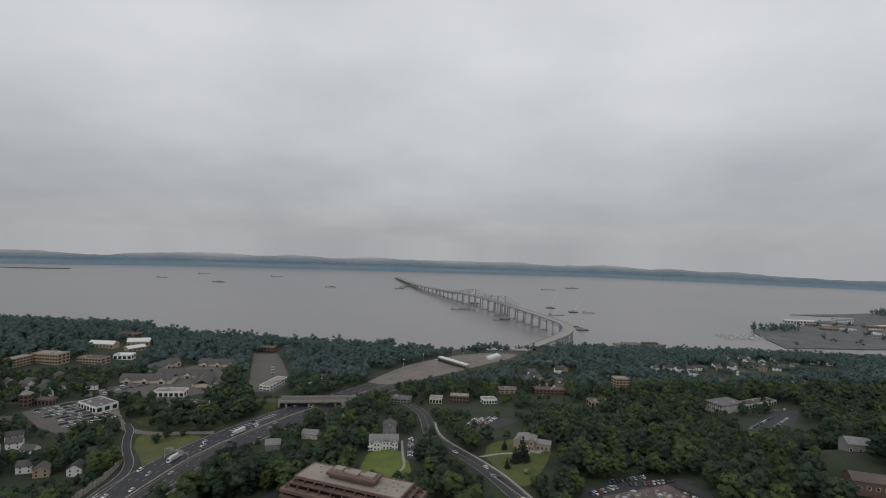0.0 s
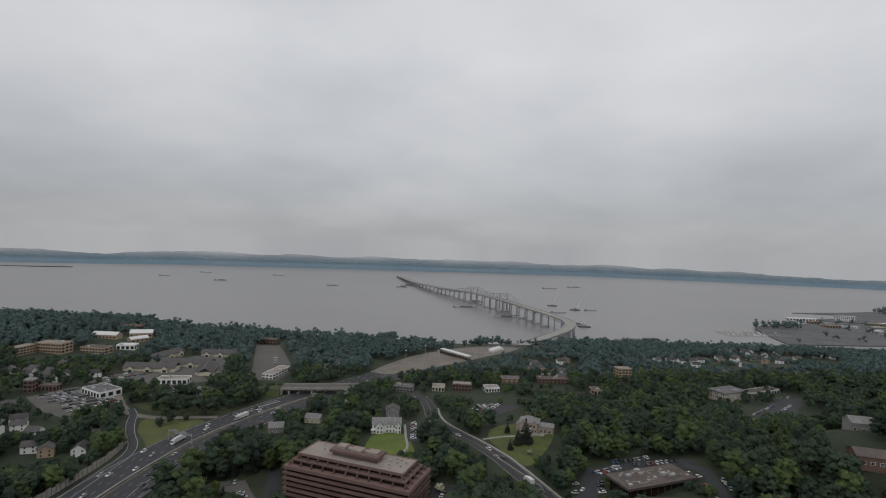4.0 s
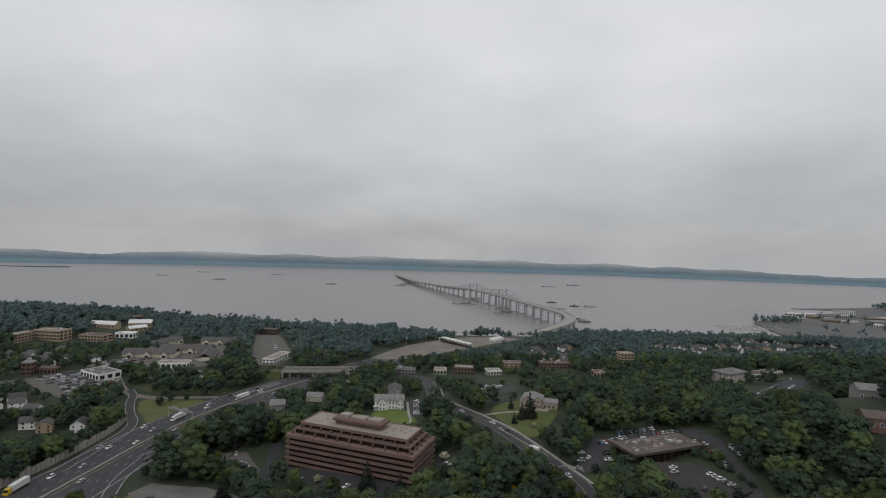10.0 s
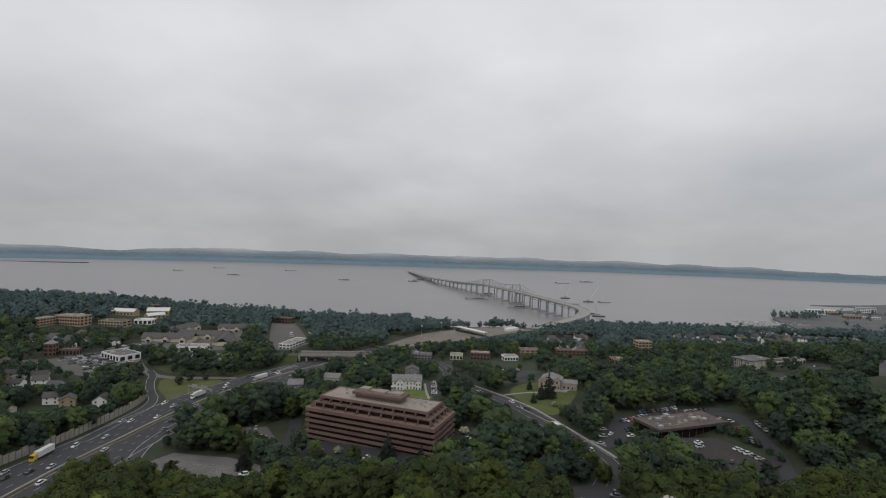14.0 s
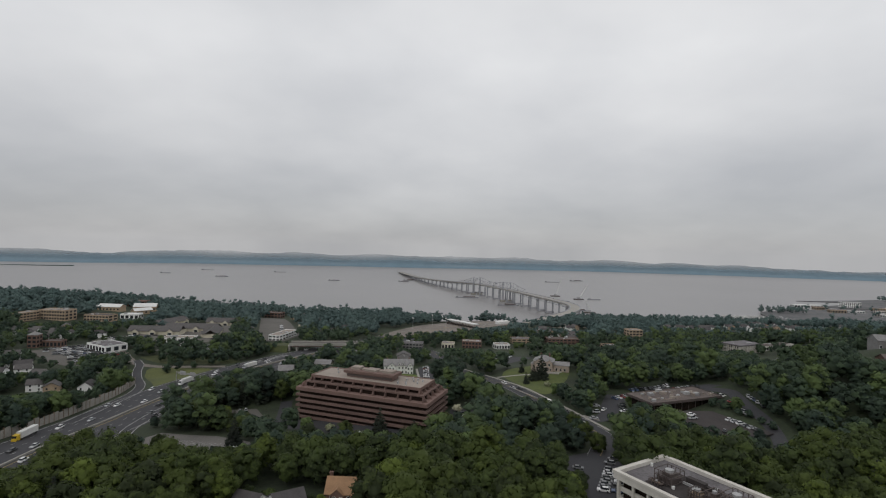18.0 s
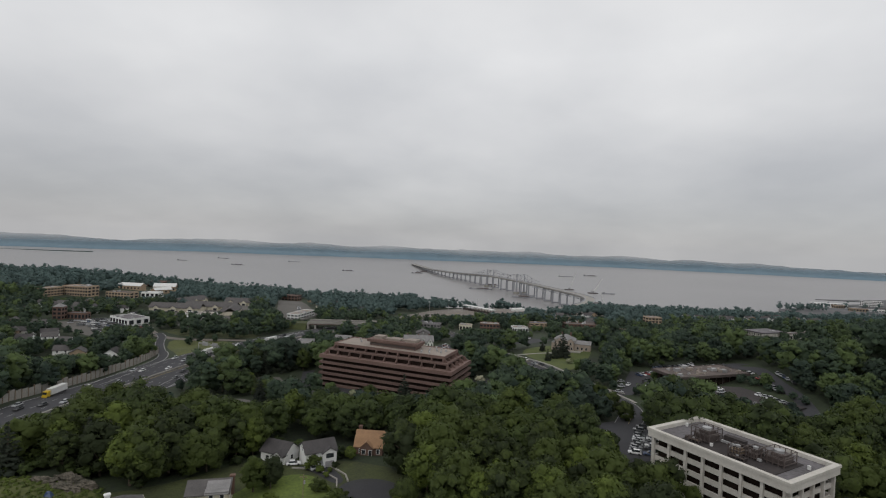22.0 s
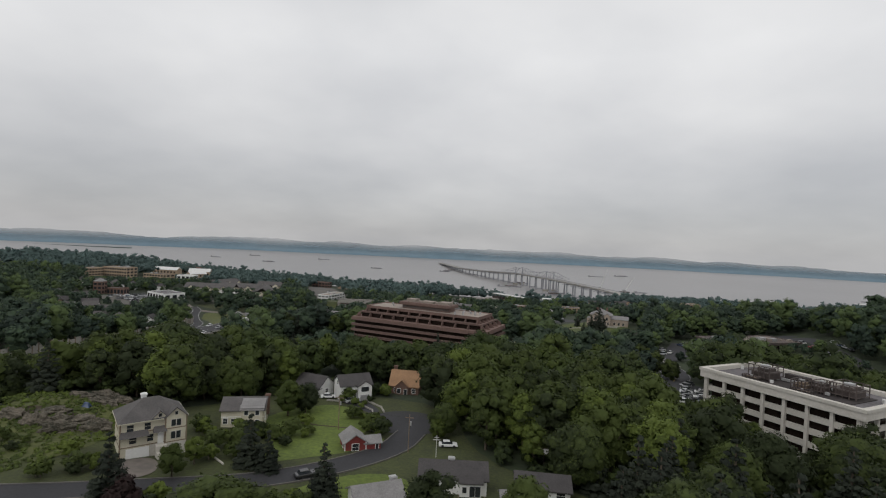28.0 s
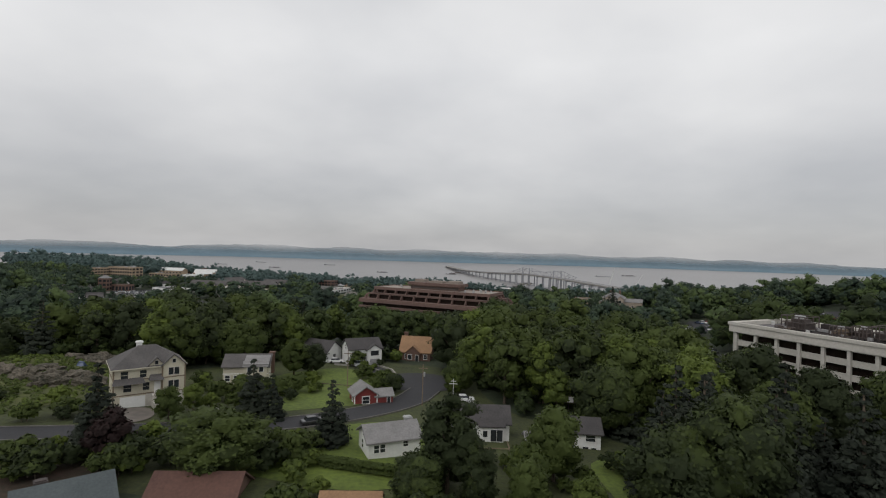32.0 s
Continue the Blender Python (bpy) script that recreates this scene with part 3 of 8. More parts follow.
def patch(name, poly, mat, label, category, lift=0.1, step=3.0, margin=2.0, kind="structure"):
    """A piece of ground cover with a soft outline, lying on the ground."""
    poly = list(poly) if category == "parking lot" else smooth(list(poly) + [poly[0]], 2)[:-1]
    bm = bmesh.new()
    face = bm.faces.new([bm.verts.new((x, y, 0)) for x, y in poly])
    xs, ys = [p[0] for p in poly], [p[1] for p in poly]
    step = max(step, (max(xs) - min(xs)) / 40, (max(ys) - min(ys)) / 40)
    for axis, lo, hi in ((0, min(xs), max(xs)), (1, min(ys), max(ys))):
        c = lo + step
        while c < hi:
            co, no = Vector((0, 0, 0)), Vector((0, 0, 0))
            co[axis], no[axis] = c, 1
            bmesh.ops.bisect_plane(bm, geom=bm.verts[:] + bm.edges[:] + bm.faces[:], plane_co=co, plane_no=no)
            c += step
    for v in bm.verts:
        v.co.z = gz(v.co.x, v.co.y) + lift
    bmesh.ops.recalc_face_normals(bm, faces=bm.faces[:])
    me = bpy.data.meshes.new(name)
    bm.to_mesh(me)
    bm.free()
    me.materials.append(mat)
    CLEAR.append((poly, margin))
    return tagged(settled(new(name, me)), label, category, kind=kind)


def road(name, line, half, mat, label, margin=4.0, lift=0.18):
    line = smooth(list(line), 2)
    CLEAR.append((line, half + margin, "line"))
    return tagged(settled(new(name, ribbon(Build(), line, half, lift).mesh(name, mat))), label, "road", kind="structure")


def strip(name, line, off, half, mat, label, lift=0.26, dash=0.0, gap=0.0):
    """Painted line, kept beside a road's own line; dashes where given."""
    line = resample(smooth(list(line), 2), 2.0)
    line = offset(line, off)
    b, run, seg = Build(), 0.0, [line[0]]
    for a, c in zip(line, line[1:]):
        d = math.hypot(c[0] - a[0], c[1] - a[1])
        run += d
        if dash and run % (dash + gap) > dash:
            if len(seg) > 1:
                ribbon(b, seg, half, lift, 4, 1)
            seg = [c]
        else:
            seg.append(c)
    if len(seg) > 1:
        ribbon(b, seg, half, lift, 4, 1)
    return tagged(settled(new(name, b.mesh(name, mat))), label, "road marking", kind="structure")


HW = list(HIGHWAY[1:])
road("highway", HW, 23.5, M["asphalt"], "wide worn grey highway with eight lanes", 5)
for d in (-22.0, -1.6, 1.6, 22.0):
    strip("highway_edge_line", HW, d, 0.22, M["paint_white"] if abs(d) > 5 else M["paint_yellow"], "painted highway edge line")
for d in (-16.6, -11.6, -6.6, 6.6, 11.6, 16.6):
    strip("highway_lane_line", HW, d, 0.13, M["paint_white"], "broken white highway lane line", dash=4.4, gap=11.0)
RAMP_W = ((-201, 350), (-203, 400), (-203, 437), (-212, 464), (-228, 492), (-241, 520), (-247, 540), (-258, 556))
RAMP_E = ((-157, 455), (-162, 420), (-166.5, 386), (-165, 352), (-157.5, 321), (-149, 298), (-143, 278), (-142, 262))
LOOP = ((-292, 602), (-275, 572), (-255, 545), (-240, 537), (-217, 534), (-178, 542))
road("ramp_west", RAMP_W, 3.6, M["asphalt"], "curving asphalt slip road beside the highway", 4, 0.24)
road("ramp_east", RAMP_E, 3.6, M["asphalt"], "curving asphalt exit ramp with white edge lines", 6, 0.24)
road("loop_road", LOOP, 4.0, M["plaza"], "pale looping access road above the highway", 3)
for ln, offs in ((RAMP_W, (-3.1, 3.1)), (RAMP_E, (-3.0, 3.0))):
    for d in offs:
        strip("ramp_edge_line", ln, d, 0.2, M["paint_white"], "white edge line of a ramp", 0.32)
hb = Build()
for k in range(13):
    x, y = -164 + 1.9 * k, 548 + 4.4 * k
    hb.add([(x - 4, y + 1, gz(x - 4, y + 1) + 0.34), (x + 2.2, y - 2.2, gz(x + 2.2, y - 2.2) + 0.34), (x + 2.9, y - 0.8, gz(x + 2.9, y - 0.8) + 0.34), (x - 3.3, y + 2.4, gz(x - 3.3, y + 2.4) + 0.34)], [(0, 1, 2, 3)])
tagged(settled(new("gore_stripes", hb.mesh("gore_stripes", M["paint_white"]))), "white chevron stripes where the ramp joins the highway", "road marking", kind="structure")

PLAINS = ((68, 280), (76, 300), (78, 318), (72, 341), (63, 373), (50, 415), (36, 452), (24, 478), (9, 515), (4, 545), (3, 580), (-4, 621), (-22, 661), (-45, 700))
road("main_road", PLAINS, 6.0, M["asphalt"], "two-lane asphalt road running through the trees", 3)
strip("main_road_line", PLAINS, 0, 0.14, M["paint_yellow"], "yellow centre line of the road")
for d in (-5.6, 5.6):
    strip("main_road_edge", PLAINS, d, 0.12, M["paint_white"], "white edge line of the road")
SIDE = ((74, 343), (86, 344), (94, 355), (99, 374), (109, 397))
road("office_drive", SIDE, 5.4, M["asphalt"], "pale driveway to the low flat-roofed offices", 1)
GARD = ((98, 236), (116, 246), (134, 260), (147, 277), (155, 295), (160, 315), (161, 333), (164, 352), (167, 368), (160, 386))
road("garage_drive", GARD, 3.2, M["asphalt"], "driveway curving past the parking deck", 0.5)
road("mansion_drive", ((42, 463), (58, 470), (74, 466), (90, 470)), 1.7, M["concrete"], "pale drive across the mansion lawn", 1, 0.2)
road("house_path", ((-17, 508), (-15, 470), (-12, 440), (-15, 428)), 0.9, M["concrete"], "pale footpath across the lawn of the white house", 0.5, 0.2)
kerb_line = offset(resample(smooth(list(PLAINS), 2), 4.0), 7.3)
tagged(settled(new("road_pavement", ribbon(Build(), kerb_line[10:62], 0.9, 0.3).mesh("road_pavement", M["concrete"]))), "pale pavement along the road", "pavement", kind="structure")
STREET = ((-135, 104), (-105, 112), (-86, 119), (-70, 127), (-56, 134), (-43, 147), (-33, 163), (-30, 178))
road("street", STREET, 3.6, M["asphalt_dark"], "dark narrow residential street", 2.5)
turn_circle = [(-32.5 + 9.5 * math.cos(a) * (1.15 if math.cos(a) > 0 else 1.0), 187 + 11.5 * math.sin(a)) for a in (k * math.tau / 14 for k in range(14))]
patch("turning_circle", turn_circle, M["asphalt_dark"], "dark asphalt turning circle at the street's end", "road", 0.16, 2.0, 2.5)
for d in (-3.7, 3.7):
    line = offset(resample(smooth(list(STREET)), 3.0), d)
    b = Build()
    for p, q in zip(line, line[1:]):
        m = Vector((q[0] - p[0], q[1] - p[1], 0)).normalized().cross(Vector((0, 0, 1))) * 0.14
        z0, z1 = gz(*p), gz(*q)
        b.add([(p[0] - m.x, p[1] - m.y, z0), (p[0] + m.x, p[1] + m.y, z0), (q[0] + m.x, q[1] + m.y, z1), (q[0] - m.x, q[1] - m.y, z1),
               (p[0] - m.x, p[1] - m.y, z0 + 0.3), (p[0] + m.x, p[1] + m.y, z0 + 0.3), (q[0] + m.x, q[1] + m.y, z1 + 0.3), (q[0] - m.x, q[1] - m.y, z1 + 0.3)],
              [(4, 5, 6, 7), (0, 1, 5, 4), (2, 3, 7, 6), (1, 2, 6, 5), (3, 0, 4, 7)])
    tagged(settled(new("kerb", b.mesh("kerb", M["lot"]))), "pale stone kerb along the street", "kerb", kind="structure")

patch("bank_grass", ((-262, 570), (-238, 548), (-214, 545), (-180, 552), (-168, 572), (-205, 574), (-245, 586)), M["yard"], "grassy bank above the looping road", "grass", 0.1, 4, -4)
patch("verge_grass", ((-226, 500), (-238, 533), (-215, 529), (-180, 534), (-186, 500), (-196, 448), (-206, 468)), M["rough_grass"], "dry yellow-green grass inside the ramp", "grass", 0.12, 4, 3)
patch("median_verge", ((-150, 300), (-138, 330), (-128, 322), (-138, 290)), M["lawn"], "grass strip beside the exit ramp", "grass", 0.12, 3, 1)
patch("lot_tan", ((-147, 316), (-143, 334), (-113, 328), (-92, 311), (-84, 290), (-104, 262), (-126, 286)), M["lot"], "sun-bleached parking lot with faded lines", "parking lot", 0.16, 4, 2)
patch("lot_office_west", ((-136, 376), (-129, 389), (-110, 390), (-93, 356), (-108, 344)), M["asphalt_pale"], "small parking lot beside the brown offices", "parking lot", 0.16, 4, 1)
patch("apron_office", ((-96, 356), (-80, 340), (-30, 316), (-4, 318), (-6, 328), (-84, 362)), M["asphalt_dark"], "paved forecourt of the brown offices", "parking lot", 0.16, 4, 3)
road("office_lane", ((-95, 402), (-91, 378), (-88, 352), (-84, 316)), 3.6, M["asphalt_dark"], "service lane beside the brown offices", 3)
patch("office_loop", ((4, 352), (14, 348), (22, 356), (18, 372), (6, 374)), M["asphalt_dark"], "round driveway behind the brown offices", "road", 0.16, 3, 3)
patch("lawn_white_house", ((-44, 420), (-42, 458), (-40, 480), (-16, 482), (-10, 452), (-6, 420), (-20, 408)), M["lawn"], "bright mown lawn below the white house", "lawn", 0.12, 4, 3)
patch("lot_white_house", ((-16, 515), (-5, 518), (-3, 458), (-13, 455)), M["asphalt"], "small car park beside the white house", "parking lot", 0.16, 4, 2)
patch("lawn_mansion", ((46, 468), (52, 500), (78, 506), (102, 490), (92, 455), (80, 425), (66, 396), (58, 416), (51, 440)), M["lawn_rough"], "lawn in front of the stone mansion", "lawn", 0.12, 4, 2)
patch("lot_flat_back", ((100, 380), (112, 398), (140, 406), (166, 396), (170, 384), (146, 390), (116, 378)), M["asphalt"], "parking lot behind the flat-roofed offices", "parking lot", 0.16, 4, 3)
patch("lot_deck", ((47, 276), (68, 288), (76, 268), (60, 226), (50, 224)), M["asphalt"], "parking strip beside the parking deck", "parking lot", 0.16, 3, 2)
patch("lot_dealer", ((-358, 572), (-340, 618), (-305, 616), (-284, 556), (-290, 518), (-322, 535)), M["asphalt_pale"], "crowded car dealer lot", "parking lot", 0.2, 6, 5)
patch("lot_mall", ((-345, 640), (-300, 830), (-250, 830), (-225, 690), (-255, 640)), M["asphalt_pale"], "pale shopping centre parking lot", "parking lot", 0.2, 9, 4)
patch("lot_white_block", ((-192, 690), (-252, 930), (-262, 965), (-226, 965), (-204, 900), (-158, 750), (-164, 690)), M["asphalt_pale"], "pale yard behind the white block", "parking lot", 0.2, 9, 4)
patch("toll_plaza", ((-70, 766), (-52, 826), (-26, 888), (18, 985), (92, 1082), (150, 1132), (164, 1108), (130, 1002), (95, 941), (42, 852), (-12, 788), (-46, 752)), M["plaza"], "broad tan toll plaza pavement", "road", 0.25, 10, 6)
patch("lot_bank", ((-262, 600), (-236, 596), (-208, 612), (-204, 638), (-244, 646), (-266, 626)), M["asphalt_pale"], "car park of the shops above the bank", "parking lot", 0.2, 5, 2)
patch("lot_station", ((30, 545), (60, 600), (90, 590), (60, 545)), M["asphalt"], "full car park by brick shops", "parking lot", 0.2, 6, 3)
patch("lot_far_box", ((290, 560), (365, 640), (385, 630), (320, 545)), M["asphalt"], "car park beside the long office block", "parking lot", 0.2, 6, 4)
patch("lawn_far_box", ((274, 530), (284, 556), (304, 552), (296, 532)), M["rough_grass"], "grass slope below the long office block", "lawn", 0.14, 6, 3)
patch("lawn_street", ((-58, 152), (-46, 160), (-40, 178), (-46, 196), (-58, 200), (-72, 178)), M["lawn"], "front lawns beside the street", "lawn", 0.1, 2, 0)
patch("lawn_verge", ((-62, 141), (-48, 153), (-42, 158), (-34, 171), (-42, 172), (-60, 156)), M["lawn"], "grass verge along the street", "lawn", 0.11, 2, 0)
patch("lawn_cottage", ((-54, 112), (-33, 108), (-22, 118), (-26, 146), (-38, 146), (-50, 131)), M["lawn"], "mown lawn round the white cottage", "lawn", 0.1, 2, 1)
patch("lawn_deck_house", ((2, 116), (14, 118), (14, 134), (0, 134)), M["lawn"], "back lawn below a timber deck", "lawn", 0.1, 2, 0)
patch("knoll_grass", ((-150, 122), (-100, 123), (-92, 148), (-100, 176), (-128, 178), (-150, 165)), M["rough_grass"], "overgrown grass knoll round bare rock", "grass", 0.12, 3, 2)
patch("drive_cream", ((-84.5, 136), (-79, 141), (-74, 132), (-80, 125)), M["plaza"], "pale concrete driveway", "driveway", 0.2, 2, 2)
patch("drive_white_house", ((-57, 204.5), (-48, 208), (-40.5, 197), (-42, 191), (-50, 200)), M["asphalt_dark"], "dark driveway with stone border", "driveway", 0.14, 2, 1)
patch("dirt_yard", ((-100, 78), (-70, 84), (-62, 104), (-72, 112), (-110, 104)), M["dirt"], "bare reddish earth behind the houses", "ground", 0.1, 3, 2)

patch("yard_ground", ((-118, 104), (-60, 100), (-18, 104), (14, 112), (18, 140), (-14, 160), (-20, 212), (-70, 214), (-92, 178), (-118, 160)), M["yard"], "rough unmown grass between the houses", "grass", 0.05, 3, -3)

lb = Build()
for row in range(5):
    for k in range(15):
        x, y = -140 + 10.0 * row + 2.5 * k, 320 - 9.0 * row - 1.2 * k
        if inside([(-143, 317), (-140, 329), (-114, 324), (-96, 309), (-89, 290), (-105, 268), (-124, 287)], np.float64(x), np.float64(y)):
            ribbon(lb, [(x - 1.1, y - 2.9), (x + 1.1, y + 2.9)], 0.13, 0.24, 4, 1)
tagged(settled(new("stall_lines", lb.mesh("stall_lines", M["paint_white"]))), "faded white parking bay lines", "road marking", kind="structure")

# ---- trees ----
rng = np.random.default_rng(7)
PHI = (1 + 5 ** 0.5) / 2
ICO = np.array([(-1, PHI, 0), (1, PHI, 0), (-1, -PHI, 0), (1, -PHI, 0), (0, -1, PHI), (0, 1, PHI), (0, -1, -PHI), (0, 1, -PHI), (PHI, 0, -1), (PHI, 0, 1), (-PHI, 0, -1), (-PHI, 0, 1)]) / math.hypot(1, PHI)
ICO_F = np.array([(0, 11, 5), (0, 5, 1), (0, 1, 7), (0, 7, 10), (0, 10, 11), (1, 5, 9), (5, 11, 4), (11, 10, 2), (10, 7, 6), (7, 1, 8), (3, 9, 4), (3, 4, 2), (3, 2, 6), (3, 6, 8), (3, 8, 9), (4, 9, 5), (2, 4, 11), (6, 2, 10), (8, 6, 7), (9, 8, 1)])


OCTA = np.array([(1, 0, 0), (-1, 0, 0), (0, 1, 0), (0, -1, 0), (0, 0, 1), (0, 0, -1)], float)
OCTA_F = np.array([(0, 2, 4), (2, 1, 4), (1, 3, 4), (3, 0, 4), (2, 0, 5), (1, 2, 5), (3, 1, 5), (0, 3, 5)])


def foliage(centres, radii, cards, size, mids, flatten=0.8, fine=False):
    """Clumps of leaves: a small core each, with leaf sprays standing off it. Returns vertices, triangles, quads and the soft normals of the crown."""
    nc = len(centres)
    shape, faces = (ICO, ICO_F) if fine else (OCTA, OCTA_F)
    n = len(shape)
    core = (shape[None] * (1 + (0.2 if fine else 0.12) * rng.standard_normal((nc, n, 1))) * ((0.74 if fine else 0.92) * radii)[:, None, None] * np.array((1, 1, flatten)) + centres[:, None]).reshape(-1, 3)
    tris = (faces[None] + n * np.arange(nc)[:, None, None]).reshape(-1, 3)
    d = rng.standard_normal((nc, cards, 3))
    d[..., 2] = np.where(d[..., 2] < -0.3, -d[..., 2], d[..., 2])
    d /= np.linalg.norm(d, axis=2, keepdims=True)
    pos = centres[:, None] + d * np.array((1, 1, flatten)) * (radii[:, None] * ((0.62 + 0.52 * rng.random((nc, cards)) ** 0.8) if fine else (0.8 + 0.34 * rng.random((nc, cards)))))[..., None]
    nrm = d * (0.9 if fine else 1.1) + (0.5 if fine else 0.36) * rng.standard_normal(d.shape) + np.array((0, 0, 0.35))
    nrm /= np.linalg.norm(nrm, axis=2, keepdims=True)
    a = np.cross(nrm, rng.standard_normal(d.shape))
    a /= np.linalg.norm(a, axis=2, keepdims=True)
    b = np.cross(nrm, a)
    s = (size * (0.55 + 0.9 * rng.random((nc, cards))))[..., None]
    leaf = np.stack((pos + a * s, pos + (0.8 * b - 0.6 * a) * s, pos - (0.8 * b + 0.6 * a - 0.3 * nrm) * s), 2).reshape(-1, 3)
    tris = np.concatenate((tris, len(core) + np.arange(len(leaf)).reshape(-1, 3)))
    out = pos - mids[:, None]
    out /= np.linalg.norm(out, axis=2, keepdims=True)
    part_d, part_o, part_n = (0.4, 0.6, 0.22) if fine else (0.26, 0.74, 0.12)
    soft = np.repeat(part_d * d + part_o * out + part_n * nrm + np.array((0, 0, 0.12)), 3, axis=1).reshape(-1, 3)
    inner = (np.repeat(shape[None], nc, 0) * 0.4 + 0.6 * ((centres - mids) / (1e-6 + np.linalg.norm(centres - mids, axis=1, keepdims=True)))[:, None]).reshape(-1, 3)
    soft = np.concatenate((inner, soft))
    soft /= 1e-6 + np.linalg.norm(soft, axis=1, keepdims=True)
    return np.concatenate((core, leaf)), tris, np.zeros((0, 4), np.int32), soft


def crown_points(kind, clumps, w, h, base):
    """Clump centres and sizes of a crown of that width and height."""
    c, r = [], []
    if kind == "cone":
        tiers = clumps // 4
        for k in range(tiers):
            u = k / (tiers - 0.4)
            rad = w * 0.5 * (1 - u) ** 0.72 * rng.uniform(0.82, 1.1)
            n = max(2, round(8 * (1 - u)))
            for i in range(n):
                a, f = 2.4 * k + math.tau * i / n + rng.normal(0, 0.2), rng.uniform(0.55, 0.85)
                c.append((rad * f * math.cos(a), rad * f * math.sin(a), base + u * h - 0.04 * h * f + rng.normal(0, 0.012) * h))
                r.append(max(0.35, rad * rng.uniform(0.3, 0.42)))
            c.append((0, 0, base + u * h))
            r.append(max(0.4, rad * 0.42))
    else:
        for k in range(clumps):
            u = 1 - 1.8 * (k + 0.5) / clumps
            a, s = k * 2.39996 + rng.normal(0, 0.25), math.sqrt(max(0.05, 1 - u * u))
            f = 0.35 + 0.07 * rng.standard_normal()
            c.append((w * f * s * math.cos(a), w * f * s * math.sin(a), base + h * (0.48 + 0.40 * u + 0.04 * rng.standard_normal())))
            r.append(w * (0.13 + 0.10 * rng.random()))
        c.append((0, 0, base + 0.5 * h))
        r.append(w * 0.36)
    return np.array(c), np.array(r)


def tree_mesh(kind, w, h, mat, clumps, cards, size):
    c, r = crown_points(kind, clumps, w, h * (0.9 if kind == "cone" else 0.92), h * (0.06 if kind == "cone" else 0.07))
    mids = np.stack((0 * r, 0 * r, c[:, 2] - 0.1 * h if kind == "cone" else 0 * r + 0.45 * h), 1)
    v, t, q, soft = foliage(c, r, cards, size, mids, 0.5 if kind == "cone" else 0.8, True)
    me = array_mesh("crown", v, t, q, mat, soft)
    b = Build()
    top = h * (0.92 if kind == "cone" else 0.6)
    b.tube((0, 0, -0.6), (0, 0, h * 0.28), 0.026 * h, 0.018 * h).tube((0, 0, h * 0.28), (0.02 * h, 0, top), 0.018 * h, 0.006 * h)
    if kind != "cone":
        for k in range(5):
            a = k * 1.3 + 0.4
            b.tube((0, 0, h * (0.22 + 0.05 * k)), (0.3 * w * math.cos(a), 0.3 * w * math.sin(a), h * (0.5 + 0.05 * k)), 0.011 * h, 0.004 * h, 5)
    return b.mesh("trunk", M["bark"]), me


TREES = {
    "oak": [tree_mesh("round", 13, 17, M["leaf"], 44, 132, 0.30), tree_mesh("round", 11, 18, M["leaf"], 42, 128, 0.29), tree_mesh("round", 14, 15, M["leaf"], 46, 130, 0.31),
            tree_mesh("round", 13, 17, M["leaf"], 32, 84, 0.38), tree_mesh("round", 11, 18, M["leaf"], 30, 82, 0.37), tree_mesh("round", 14, 15, M["leaf"], 34, 84, 0.39)],
    "maple": [tree_mesh("round", 11, 15, M["leaf_bright"], 40, 126, 0.28), tree_mesh("round", 9, 14, M["leaf_bright"], 36, 120, 0.27),
              tree_mesh("round", 11, 15, M["leaf_bright"], 30, 82, 0.36), tree_mesh("round", 9, 14, M["leaf_bright"], 28, 78, 0.34)],
    "spruce": [tree_mesh("cone", 9.4, 16, M["leaf_dark"], 48, 50, 0.27), tree_mesh("cone", 7.6, 12, M["leaf_dark"], 40, 46, 0.25)],
    "copper": [tree_mesh("round", 8, 9, M["leaf_red"], 26, 90, 0.34)],
    "blossom": [tree_mesh("round", 4.4, 3.4, M["blossom"], 12, 70, 0.24)],
    "shrub": [tree_mesh("round", 3.2, 2.6, M["leaf"], 10, 60, 0.2), tree_mesh("round", 2.4, 2.0, M["leaf_bright"], 9, 54, 0.18)],
}
LABELS = {"oak": ("tree", "large broad-leaved tree with a dense dark green crown"), "maple": ("tree", "broad-leaved tree with a bright yellow-green crown"),
          "spruce": ("conifer", "dark green pointed conifer"), "copper": ("tree", "low tree with dark copper-red leaves"), "shrub": ("shrub", "rounded green garden shrub"), "blossom": ("shrub", "shrub covered in white blossom")}
ORIGINAL = {}


def plant(kind, k, x, y, scale=1.0, turn=0.0, group="", squash=1.0):
    key = (kind, k)
    m = spot(x, y, gz(x, y), turn)
    if key not in ORIGINAL:
        cat, label = LABELS[kind]
        ob = thing("shrub" if kind in ("shrub", "blossom") else "conifer" if kind == "spruce" else "tree", (0, 0, 0), 0, label, cat, group or ("garden shrubs" if kind in ("shrub", "blossom") else "trees on the hillside"))
        trunk, crown = TREES[kind][k]
        part("trunk" if kind != "shrub" else "stem", trunk, None, ob)
        part("crown", crown, None, ob)
        ORIGINAL[key] = ob
        ob.matrix_world = m @ Matrix.Diagonal((scale, scale, scale * squash, 1))
        return ob
    ob = copy_thing(ORIGINAL[key], m)
    ob.matrix_world = m @ Matrix.Diagonal((scale, scale, scale * squash, 1))
    return ob


